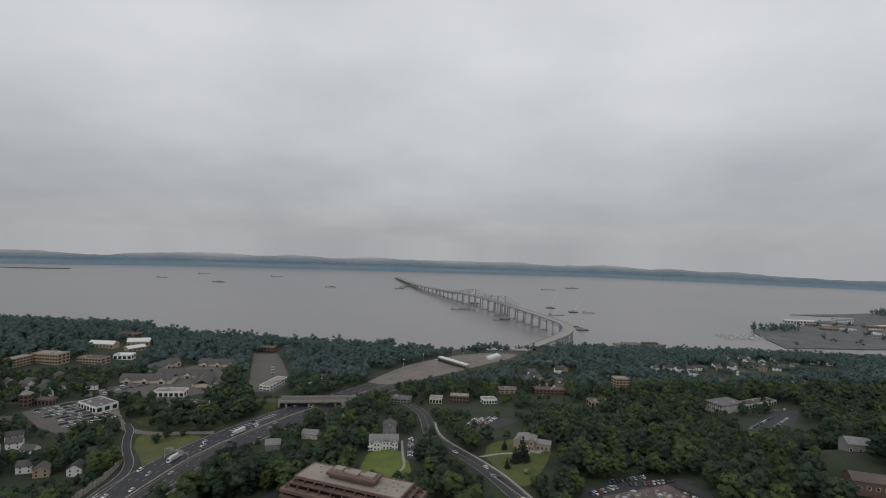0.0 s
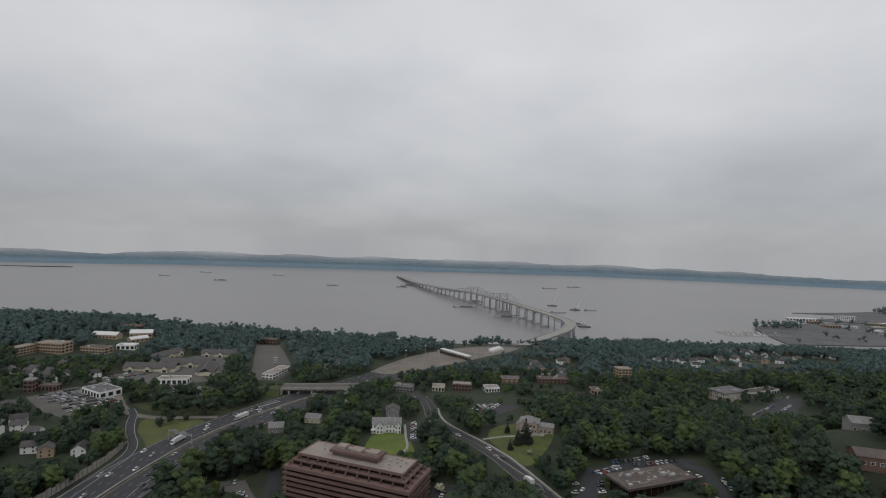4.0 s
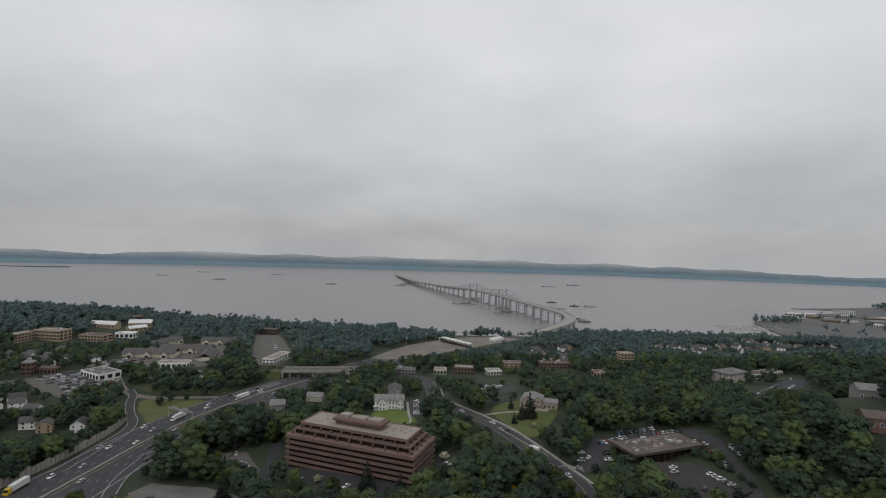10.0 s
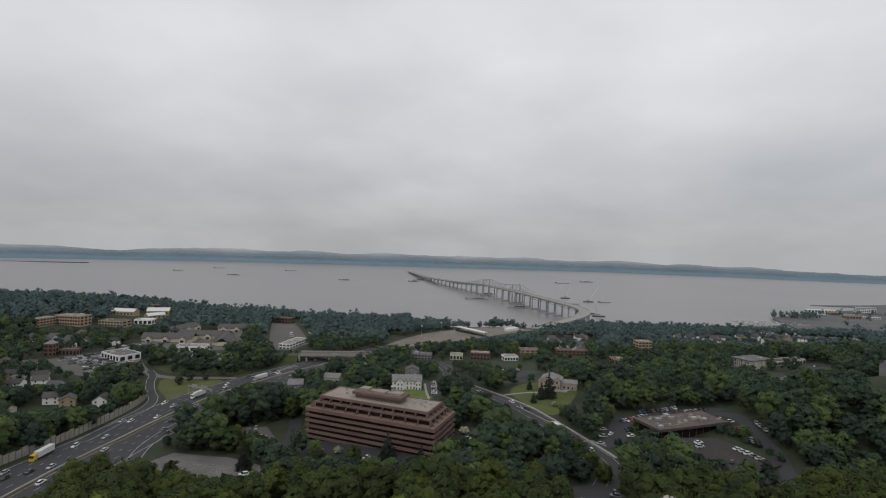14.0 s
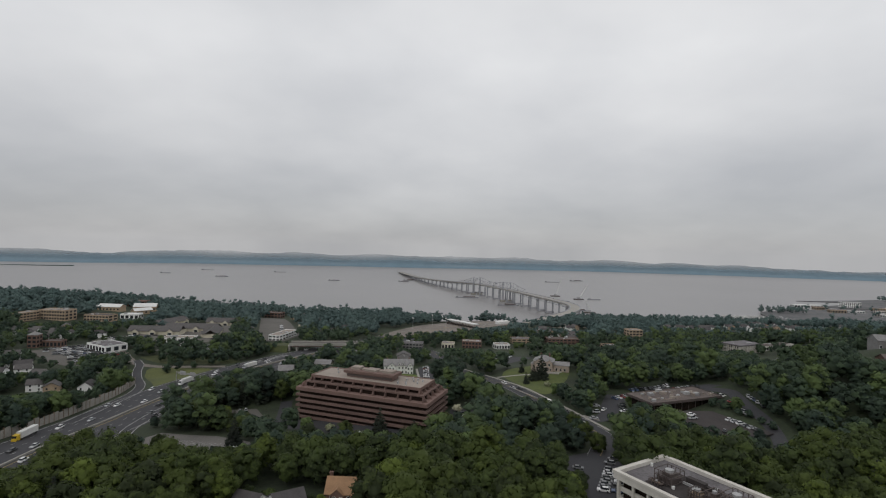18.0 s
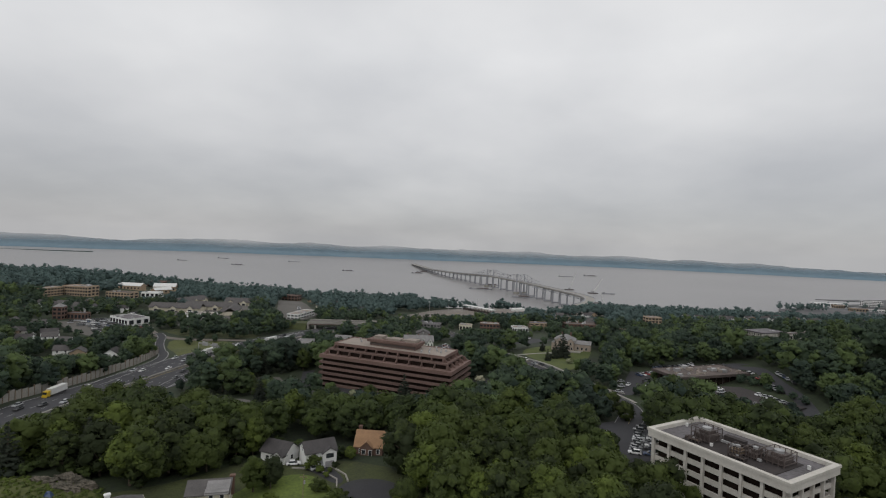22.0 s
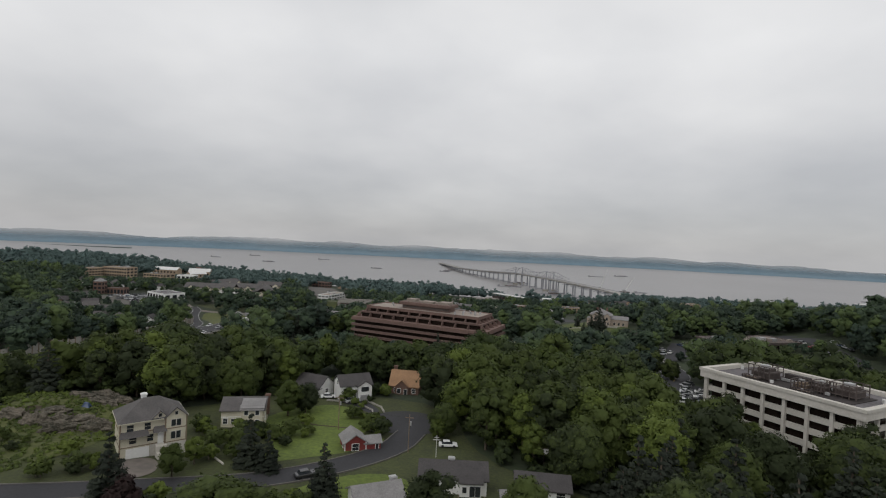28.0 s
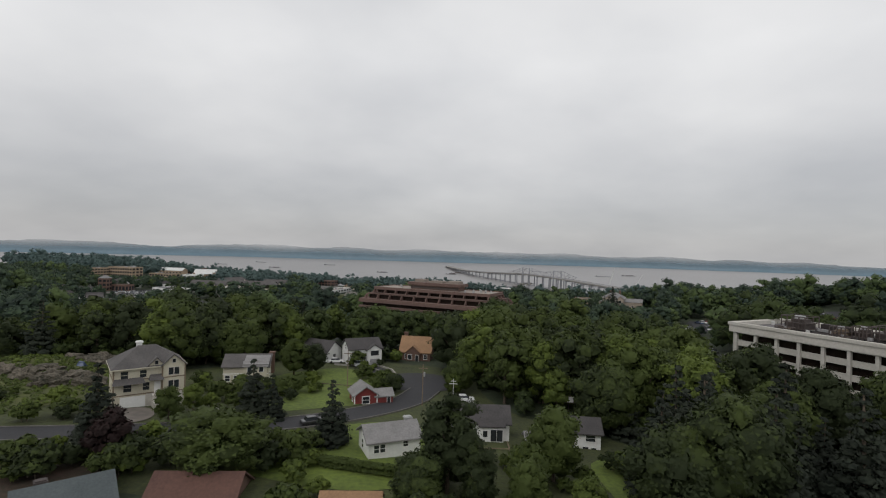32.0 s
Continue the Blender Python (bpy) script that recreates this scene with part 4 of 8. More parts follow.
def open_ground(x, y, extra=0.0):
    bad = np.zeros(np.shape(x), bool)
    for item in CLEAR:
        if len(item) == 3:
            bad |= along(item[0][::2] + [item[0][-1]], x, y)[0] < item[1] + extra
        else:
            p, mrg = item[0], item[1] + extra
            bb = (x > min(q[0] for q in p) - mrg) & (x < max(q[0] for q in p) + mrg) & (y > min(q[1] for q in p) - mrg) & (y < max(q[1] for q in p) + mrg)
            bad |= bb & (inside(p, x, y) | (along(p + [p[0]], x, y)[0] < mrg))
    return bad



# ---- the bridge ----
DECK = smooth([(167, 1219), (256, 1378), (335, 1520), (372, 1640), (372, 1740), (328, 1947), (261, 2242), (192, 2500), (40, 3010), (-72, 3430), (-205, 4010)], 2)


def deck_z(y):
    return float(np.interp(y, (1200, 1500, 1950, 2250, 2550, 3010, 3430, 4010), (40, 40, 43, 45, 45, 30, 22, 26)))


bridge = thing("bridge", (0, 0, 0), 0, "long grey steel bridge curving across the river", "bridge")
dl = resample(DECK, 30)
b = Build()
le, ri = offset(dl, -14), offset(dl, 14)
for k in range(len(dl) - 1):
    z0, z1 = deck_z(dl[k][1]), deck_z(dl[k + 1][1])
    b.add([(*le[k], z0), (*ri[k], z0), (*ri[k + 1], z1), (*le[k + 1], z1), (*le[k], z0 - 3), (*ri[k], z0 - 3), (*ri[k + 1], z1 - 3), (*le[k + 1], z1 - 3)],
          [(0, 1, 2, 3), (7, 6, 5, 4), (0, 4, 5, 1), (2, 6, 7, 3), (1, 5, 6, 2), (3, 7, 4, 0)])
part("deck", b, M["concrete"], bridge, "pale roadway deck")
for d in (-13.6, 13.6):
    b = Build()
    ln = offset(dl, d)
    for p, q in zip(ln, ln[1:]):
        zp, zq = deck_z(p[1]) + 0.9, deck_z(q[1]) + 0.9
        b.tube((*p, zp), (*q, zq), 0.9, 0.9, 4)
    part("parapet", b, M["bridge"], bridge)
run = 0.0
for k in range(1, len(dl)):
    run += math.hypot(dl[k][0] - dl[k - 1][0], dl[k][1] - dl[k - 1][1])
    if run >= 58 and dl[k][1] > 1330:
        run = 0.0
        a, e = le[k], ri[k]
        z = deck_z(dl[k][1]) - 3
        pier = Build()
        for p, q in ((0.12, 0.3), (0.88, 0.7)):
            x, y = a[0] + (e[0] - a[0]) * p, a[1] + (e[1] - a[1]) * p
            pier.tube((x, y, water_z(x, y) - 3), (x, y, z), 2.6, 2.0, 8)
        pier.tube((*a, z - 2), (*e, z - 2), 2.2, 2.2, 4)
        pier.tube((*a, water_z(*a) + 3), (*e, water_z(*a) + 3), 2.6, 2.6, 4)
        part("pier", pier, M["bridge"], bridge)
# deck trusses, and the high cantilever trusses over the channel
for d in (-12, 12):
    b = Build()
    ln = offset(dl, d)
    for k, (p, q) in enumerate(zip(ln, ln[1:])):
        if not 1450 < p[1] < 2950:
            continue
        main = 2080 < p[1] < 2700
        zp, zq = deck_z(p[1]), deck_z(q[1])
        hump = lambda y: 9 + 15 * max(math.exp(-((y - 2230) / 75) ** 2), math.exp(-((y - 2540) / 75) ** 2)) + 5 * math.exp(-((y - 2385) / 90) ** 2)
        lo, hi0, hi1 = (0, hump(p[1]), hump(q[1])) if main else (-9, 0, 0)
        b.tube((*p, zp + lo), (*q, zq + lo), 0.9, 0.9, 4).tube((*p, zp + hi0), (*q, zq + hi1), 0.9, 0.9, 4)
        b.tube((*p, zp + (lo if k % 2 else hi0)), (*q, zq + (hi1 if k % 2 else lo)), 0.6, 0.6, 4).tube((*q, zq + lo), (*q, zq + hi1), 0.5, 0.5, 4)
    part("truss", b, M["bridge"], bridge, "open steel truss")
for y in (2230, 2540):
    i = min(range(len(dl)), key=lambda k: abs(dl[k][1] - y))
    for p in (le[i], ri[i]):
        part("main_tower", Build().tube((*p, -3), (*p, deck_z(y) + 24), 4.0, 1.8, 6), M["bridge"], bridge)
    part("tower_footing", Build().tube((*le[i], -2), (*le[i], 7), 11, 10, 10).tube((*ri[i], -2), (*ri[i], 7), 11, 10, 10), M["concrete"], bridge)

settled(bridge)


# ---- brown stepped offices ----
def brown_offices():
    ox, oy, base, turn = -38.7, 361.6, 83.6, -25.9
    ob = thing("office_building", (ox, oy, base), turn, "brown concrete office block with stepped upper storeys and banded windows", "office building")
    hx, hy, st, n = 32.4, 9.3, 2.99, 9
    full = lambda k: (hx + (7.0 if k < n - 2 else 4.4 if k == n - 2 else 0.9), hy + (6.4 if k < n - 2 else 4.0 if k == n - 2 else 0.9))
    for k in range(n):
        a, c = full(k)
        z = k * st
        low = k < n - 2
        part("glazing", Build().box(-a + 1.6, -c + 1.6, z, a - 1.6, c - 1.6, z + st), M["glass_bronze"], ob, "bronze window band")
        if low:
            part("spandrel", Build().box(-a, -c, z + 1.72, a, c, z + st - 0.12), M["brown_concrete"], ob, "brown concrete spandrel band")
        else:
            up = (hx + 0.6, hy + 0.6) if k == n - 1 else full(n - 1)
            part("terrace_slab", Build().box(-a - 2.4, -c - 2.4, z - 0.1, a + 2.4, c + 2.4, z + 0.65), M["brown_concrete"], ob, "brown concrete terrace edge")
            # leaning fins between the glazed bays
            for i in range(11):
                x = -a + 0.6 + (2 * a - 1.2) * i / 10
                for s in (-1, 1):
                    part("fin", Build().frustum([(x - 0.2, s * (c + 2.1), z), (x + 0.2, s * (c + 2.1), z), (x + 0.2, s * (c - 1.5), z), (x - 0.2, s * (c - 1.5), z)],
                                                [(x - 0.2, s * (c - 0.2), z + st), (x + 0.2, s * (c - 0.2), z + st), (x + 0.2, s * (c - 1.5), z + st), (x - 0.2, s * (c - 1.5), z + st)]), M["brown_concrete"], ob)
            for i in range(5):
                y = -c + 0.6 + (2 * c - 1.2) * i / 4
                for s in (-1, 1):
                    part("fin", Build().frustum([(s * (a + 2.1), y - 0.2, z), (s * (a + 2.1), y + 0.2, z), (s * (a - 1.5), y + 0.2, z), (s * (a - 1.5), y - 0.2, z)],
                                                [(s * (a - 0.2), y - 0.2, z + st), (s * (a - 0.2), y + 0.2, z + st), (s * (a - 1.5), y + 0.2, z + st), (s * (a - 1.5), y - 0.2, z + st)]), M["brown_concrete"], ob)
    z = n * st
    a, c = hx, hy
    part("roof", Build().box(-a - 0.4, -c - 0.4, z, a + 0.4, c + 0.4, z + 0.5), M["roof_gravel"], ob, "pale gravel roof")
    rim = Build()
    for x0, y0, x1, y1 in ((-a - 0.9, -c - 0.9, a + 0.9, -c - 0.3), (-a - 0.9, c + 0.3, a + 0.9, c + 0.9), (-a - 0.9, -c - 0.3, -a - 0.3, c + 0.3), (a + 0.3, -c - 0.3, a + 0.9, c + 0.3)):
        rim.box(x0, y0, z - 0.6, x1, y1, z + 0.85)
    part("parapet", rim, M["brown_concrete"], ob, "brown concrete parapet")
    part("penthouse", Build().box(-13.8, -4.2, z + 0.5, 13.8, 4.2, z + 2.7), M["brown_concrete"], ob, "brown plant storey on the roof")
    part("penthouse_cap", Build().box(-15.4, -5.4, z + 2.7, 15.4, 5.4, z + 4.2), M["brown_concrete"], ob)
    part("louvre_band", Build().box(-13.9, -4.35, z + 1.0, 13.9, -4.22, z + 2.2), M["dark_steel"], ob)
    for x, w, d, h in ((-9.6, 2.8, 2.6, 1.5), (-4.9, 1.2, 1.6, 0.7), (0.2, 3.4, 2.8, 1.0), (5.4, 1.1, 1.2, 0.8), (10.2, 3.2, 2.8, 1.3)):
        part("roof_unit", Build().box(x - w, -d, z + 4.2, x + w, d, z + 4.2 + h), M["roof_gravel"], ob, "pale rooftop plant box")
    for x, y in ((18, -5), (20, 2), (21.5, -3), (23, -6), (24.5, 1), (25.5, 5), (28, -2), (22, 6), (29, 3), (-22, 0), (-26, 6), (18.5, -6.6)):
        part("roof_vent", Build().tube((x, y, z + 0.5), (x, y, z + 1.6), 0.5, 0.5, 8), M["grey_metal"], ob)


brown_offices()
CLEAR.append(([(-86, 362), (-80, 384), (8, 352), (2, 326), (-14, 318), (-84, 350)], 2))


# ---- white parking deck offices ----
def white_block():
    L, D = 38.9, 23.2
    ob = thing("office_building", (73.6, 193.5, 96.9), -65.05, "long cream-white precast office block with open dark window bays", "office building", "")
    st, n = 3.36, 5
    hx, hy = L / 2, D / 2
    top = n * st
    for k in range(n):
        z = k * st
        part("glazing", Build().box(-hx + 1.2, -hy + 1.2, z, hx - 1.2, hy - 1.2, z + st), M["glass_bronze"], ob, "dark recessed window band")
        for s in (-1, 1):
            part("spandrel", Build().box(-hx, s * hy - (0.5 if s > 0 else 0), z + st - 1.62, hx, s * hy + (0.5 if s < 0 else 0), z + st - 0.15 if k < n - 1 else z + st), M["white_concrete"], ob, "cream precast spandrel")
            part("spandrel", Build().box(s * hx - (0.5 if s > 0 else 0), -hy, z + st - 1.62, s * hx + (0.5 if s < 0 else 0), hy, z + st - 0.3 if k < n - 1 else z + st), M["white_concrete"], ob)
    for i in range(8):
        x = -hx + 0.5 + (L - 1.0) * i / 7
        for s in (-1, 1):
            part("column", Build().box(x - 0.36, s * (hy + 0.2) - 0.45, -2, x + 0.36, s * (hy + 0.2) + 0.45, top - 0.9), M["white_concrete"], ob)
    for i in range(5):
        y = -hy + 0.5 + (D - 1.0) * i / 4
        for s in (-1, 1):
            part("column", Build().box(s * (hx + 0.2) - 0.45, y - 0.36, -2, s * (hx + 0.2) + 0.45, y + 0.36, top - 0.9), M["white_concrete"], ob)
    part("roof", Build().box(-hx + 0.3, -hy + 0.3, top - 0.4, hx - 0.3, hy - 0.3, top + 0.2), M["roof_grey"], ob, "grey membrane roof with damp patches")
    b = Build()
    for x0, y0, x1, y1 in ((-hx - 1.1, -hy - 1.1, hx + 1.1, -hy + 0.2), (-hx - 1.1, hy - 0.2, hx + 1.1, hy + 1.1), (-hx - 1.1, -hy + 0.2, -hx + 0.2, hy - 0.2), (hx - 0.2, -hy + 0.2, hx + 1.1, hy - 0.2)):
        b.box(x0, y0, top - 1.3, x1, y1, top + 1.3)
    part("parapet", b, M["white_concrete"], ob, "thick cream parapet")
    lip = Build()
    for x0, y0, x1, y1 in ((-hx - 1.35, -hy - 1.35, hx + 1.35, -hy - 1.11), (-hx - 1.35, hy + 1.11, hx + 1.35, hy + 1.35), (-hx - 1.35, -hy - 1.11, -hx - 1.11, hy + 1.11), (hx + 1.11, -hy - 1.11, hx + 1.35, hy + 1.11)):
        lip.box(x0, y0, top + 0.55, x1, y1, top + 1.35)
    part("coping", lip, M["white_concrete"], ob, "cream coping lip")
    # rooftop plant: framed cooling units on steel dunnage
    part("plant_base", Build().box(-11.6, -9.0, top + 0.2, 15, 5.6, top + 0.42), M["roof_dark"], ob, "rust-stained plant platform")
    for x, y, w, d, h in ((-7.6, -2.8, 5.8, 6.4, 3.7), (-8.6, -7.6, 4.2, 1.6, 0.9), (3.0, -5.0, 3.4, 3.6, 2.5), (6.6, -2.6, 3.0, 4.2, 2.9), (4.8, -8.2, 4.6, 1.4, 0.8), (11.2, 0.4, 5.8, 6.4, 3.3)):
        unit = part("cooling_unit", Build().box(x - w * 0.42, y - d * 0.4, top + 1.0, x + w * 0.42, y + d * 0.4, top + 0.4 + h * 0.62).box(x - w * 0.2, y - d * 0.3, top + 0.4 + h * 0.62, x + w * 0.3, y + d * 0.3, top + 0.4 + h * 0.85), M["dark_steel"] if h > 2.8 else M["wood"], ob, "weathered rooftop cooling unit")
        fr = Build()
        for i in range(5):
            xx = x - w / 2 + w * i / 4
            for s in (-1, 1):
                fr.box(xx - 0.1, y + s * d / 2 - 0.1, top + 0.5, xx + 0.1, y + s * d / 2 + 0.1, top + 0.6 + h)
        for zz in (1.0, 0.5 + h * 0.55, 0.5 + h):
            for s in (-1, 1):
                fr.box(x - w / 2, y + s * d / 2 - 0.1, top + zz, x + w / 2, y + s * d / 2 + 0.1, top + zz + 0.16)
                fr.box(x + s * w / 2 - 0.1, y - d / 2, top + zz, x + s * w / 2 + 0.1, y + d / 2, top + zz + 0.16)
        part("steel_frame", fr, M["dark_steel"], unit, "rusty steel frame")
        part("fan_housing", Build().tube((x, y, top + 0.4 + h * 0.6), (x, y, top + 0.8 + h * 0.95), min(w, d) * 0.2, min(w, d) * 0.22, 10), M["grey_metal"], unit)
    part("plant_screen", Build().box(-4.4, 0.7, top + 0.42, 1.6, 2.5, top + 2.5).box(1.6, 1.6, top + 0.42, 4.6, 2.5, top + 1.7), M["roof_dark"], ob, "rust-brown plant room")
    for x0, y0, x1, y1 in ((-4.6, -0.5, 1.2, 0.0), (4.8, 1.2, 8.0, 1.6), (8.2, -4.6, 9.2, -4.1), (-0.4, -3.2, 0.2, 0.4)):
        part("duct", Build().box(x0, y0, top + 0.6, x1, y1, top + 1.3), M["grey_metal"], ob)
    for x, y in ((-4, -6), (-6, 0), (3, 4.5), (17, 4), (-18, 3), (20, -4)):
        part("roof_vent", Build().tube((x, y, top + 0.2), (x, y, top + 1.2), 0.45, 0.45, 8), M["white_metal"], ob)


white_block()
CLEAR.append(([(52, 207), (74, 223), (95.5, 180), (73, 162)], 4))


# ---- houses ----
def window(ob, side, u, z, w, h, half_w, half_d, frame_mat, plain=False):
    """A framed window on one face of a house."""
    fx, turn = {"f": ((u, -half_d), 0), "b": ((-u, half_d), 180), "l": ((-half_w, -u), -90), "r": ((half_w, u), 90)}[side]
    m = pose(fx[0], fx[1], z, 0, 0, turn)
    if plain:
        part("window", Build().box(-w / 2, -0.05, 0, w / 2, 0.03, h, m), M["glass"], ob)
        return
    fr = Build()
    for x0, z0, x1, z1 in ((-w / 2 - 0.12, -0.12, -w / 2, h + 0.12), (w / 2, -0.12, w / 2 + 0.12, h + 0.12), (-w / 2, -0.12, w / 2, 0), (-w / 2, h, w / 2, h + 0.12), (-w / 2, h * 0.5 - 0.03, w / 2, h * 0.5 + 0.03)):
        fr.box(x0, -0.09, z0, x1, 0.02, z1, m)
    fo = part("window", fr, frame_mat, ob)
    part("pane", Build().box(-w / 2, -0.045, 0, w / 2, 0.03, h, m), M["glass"], fo)


def gable_body(w, d, h, rise, ridge, under=2.5):
    b = Build()
    if ridge == "x":
        b.frustum([(-w / 2, -d / 2, -under), (-w / 2, d / 2, -under), (-w / 2, d / 2, h), (-w / 2, 0, h + rise), (-w / 2, -d / 2, h)][::-1], [(w / 2, -d / 2, -under), (w / 2, d / 2, -under), (w / 2, d / 2, h), (w / 2, 0, h + rise), (w / 2, -d / 2, h)][::-1])
    else:
        b.frustum([(-w / 2, -d / 2, -under), (w / 2, -d / 2, -under), (w / 2, -d / 2, h), (0, -d / 2, h + rise), (-w / 2, -d / 2, h)], [(-w / 2, d / 2, -under), (w / 2, d / 2, -under), (w / 2, d / 2, h), (0, d / 2, h + rise), (-w / 2, d / 2, h)])
    return b


def gable_roof(w, d, h, rise, ridge, over=0.45, t=0.24):
    """Two sloping slabs."""
    out = []
    a, c = (w / 2 + over, d / 2) if ridge == "x" else (d / 2 + over, w / 2)
    k = rise / c
    for s in (-1, 1):
        e = c + over
        pts = [(-a, s * e, h - k * over + 0.03), (a, s * e, h - k * over + 0.03), (a, 0, h + rise + 0.03), (-a, 0, h + rise + 0.03)]
        if ridge == "y":
            pts = [(y, x, z) for x, y, z in pts]
        out.append(Build().frustum(pts, [(x, y, z + t) for x, y, z in pts]))
    return out


def house(x, y, turn, w, d, h, rise, wall, roof, label, ridge="x", hip=False, windows=(), trim="white", chimney=None, lift=0.0, group="", name="house", category="house", plain=False):
    ob = thing(name, (x, y, gz(x, y) + lift), turn, label, category, group)
    if hip:
        part("wall", Build().box(-w / 2, -d / 2, -2.5, w / 2, d / 2, h), M[wall], ob)
        o, r = 0.6, max(0.3, w / 2 - d / 2)
        part("roof", Build().frustum([(-w / 2 - o, -d / 2 - o, h), (w / 2 + o, -d / 2 - o, h), (w / 2 + o, d / 2 + o, h), (-w / 2 - o, d / 2 + o, h)],
                                     [(-r, -0.15, h + rise), (r, -0.15, h + rise), (r, 0.15, h + rise), (-r, 0.15, h + rise)]), M[roof], ob)
        part("fascia", Build().box(-w / 2 - o - 0.05, -d / 2 - o - 0.05, h - 0.22, w / 2 + o + 0.05, d / 2 + o + 0.05, h - 0.004), M[trim], ob)
    else:
        part("wall", gable_body(w, d, h, rise, ridge), M[wall], ob)
        for s in gable_roof(w, d, h, rise, ridge):
            part("roof", s, M[roof], ob)
    for v in windows:
        window(ob, *v, w / 2, d / 2, M[trim], plain)
    if chimney:
        cx, cy, top, mt = chimney
        part("chimney", Build().box(cx - 0.55, cy - 0.45, h * 0.4, cx + 0.55, cy + 0.45, top).box(cx - 0.7, cy - 0.6, top - 0.35, cx + 0.7, cy + 0.6, top - 0.12), M[mt], ob)
    CLEAR.append(([(x + (w / 2 + 1.5) * math.cos(a), y + (w / 2 + 1.5) / GRID_Y * math.sin(a)) for a in (i * math.tau / 8 for i in range(8))], 1.5))
    return ob


def gable_wing(ob, x, y, w, d, h, rise, ridge, wall, roof, windows=(), trim="white", base=-2.5):
    """A projecting wing or dormer with its own roof, placed on its house."""
    m = Matrix.Translation((x, y, 0))
    b = gable_body(w, d, h, rise, ridge, -base)
    b.v = [tuple(m @ Vector(p)) for p in b.v]
    wing = part("wing", b, M[wall], ob)
    for s in gable_roof(w, d, h, rise, ridge, 0.35, 0.2):
        s.v = [tuple(m @ Vector(p)) for p in s.v]
        part("wing_roof", s, M[roof], ob)
    for u, z, ww, hh in windows:
        fr = Build().box(x + u - ww / 2 - 0.1, y - d / 2 - 0.08, z - 0.1, x + u + ww / 2 + 0.1, y - d / 2 + 0.02, z + hh + 0.1)
        fo = part("window", fr, M[trim], ob)
        part("pane", Build().box(x + u - ww / 2, y - d / 2 - 0.1, z, x + u + ww / 2, y - d / 2 - 0.05, z + hh), M["glass"], fo)


# cream house with the garage under it
ob = house(-83.2, 145.8, 47, 13.0, 9.6, 7.9, 3.5, "cream", "shingle_grey", "large cream hip-roofed house with garage below and grey shingles", hip=True, trim="cream",
           windows=(("f", -4.6, 5.9, 1.3, 1.4), ("f", -1.2, 5.9, 1.2, 1.4), ("f", -4.0, 3.3, 1.4, 1.5), ("f", -0.6, 3.3, 1.2, 1.5), ("f", 4.6, 6.0, 2.0, 1.3), ("f", 4.6, 3.3, 2.0, 1.5), ("f", 4.8, 0.6, 1.6, 1.1),
                    ("l", -2.6, 5.9, 1.0, 1.4), ("l", 1.6, 3.3, 1.2, 1.4), ("l", 2.6, 5.9, 1.0, 1.4), ("r", 0, 5.9, 1.2, 1.4), ("r", 0, 3.2, 1.2, 1.4)), chimney=(-1.4, 0.9, 12.2, "white"))
part("garage_door", Build().box(-5.3, -4.95, 0.1, -0.7, -4.78, 2.3), M["white"], ob, "white panelled garage door")
part("plinth", Build().box(-6.62, -4.95, -2.4, 6.62, -4.81, 0.05).box(-0.6, -4.94, -2.4, 2.25, -4.81, 2.5).box(2.3, -5.6, -2.4, 6.7, -5.52, 2.5), M["white_concrete"], ob)
for x0, x1, zz in ((-6.7, -0.9, 5.0), (-0.2, 2.6, 5.3)):
    part("porch_roof", Build().frustum([(x0, -6.3, zz), (x1, -6.3, zz), (x1, -4.7, zz), (x0, -4.7, zz)], [(x0 + 0.3, -4.9, zz + 0.95), (x1 - 0.3, -4.9, zz + 0.95), (x1 - 0.3, -4.7, zz + 0.95), (x0 + 0.3, -4.7, zz + 0.95)]), M["shingle_grey"], ob, "grey shingled lean-to roof")
gable_wing(ob, 4.5, -4.0, 4.4, 3.0, 8.0, 1.9, "y", "cream", "shingle_grey", ((-0.55, 6.0, 0.9, 1.4), (0.55, 6.0, 0.9, 1.4), (-0.55, 3.3, 0.9, 1.5), (0.55, 3.3, 0.9, 1.5), (0, 0.7, 1.5, 0.9), (0, 8.4, 0.6, 0.7)), "white_concrete")
gable_wing(ob, 1.2, -3.2, 2.8, 3.8, 8.2, 1.3, "y", "cream", "shingle_grey", ((0, 8.3, 0.6, 0.7),), "white_concrete", 7.6)
part("entry_door", Build().box(0.9, -4.9, 2.5, 2.1, -4.76, 4.8), M["white"], ob, "white entry door")
part("entry_stair", Build().box(0.4, -6.6, -1.0, 2.6, -4.96, 2.45).box(0.5, -7.6, -1.0, 2.5, -6.6, 1.2), M["white_concrete"], ob, "pale concrete entry steps")
for zz in (2.55, 5.45):
    part("belt_trim", Build().box(-6.56, -4.87, zz, 2.3, -4.8, zz + 0.2).box(-6.57, -4.8, zz, -6.5, 4.8, zz + 0.2).box(2.3, -5.57, zz, 6.7, -5.5, zz + 0.2), M["wood"], ob, "brown belt board")
for u, v in ((-6.5, -4.8), (6.7, -5.5), (2.32, -5.5)):
    part("corner_board", Build().box(u - 0.14, v - 0.08, 0.2, u + 0.14, v + 0.1, 8.1), M["wood"], ob)

ob.scale = (0.9, 0.95, 0.96)

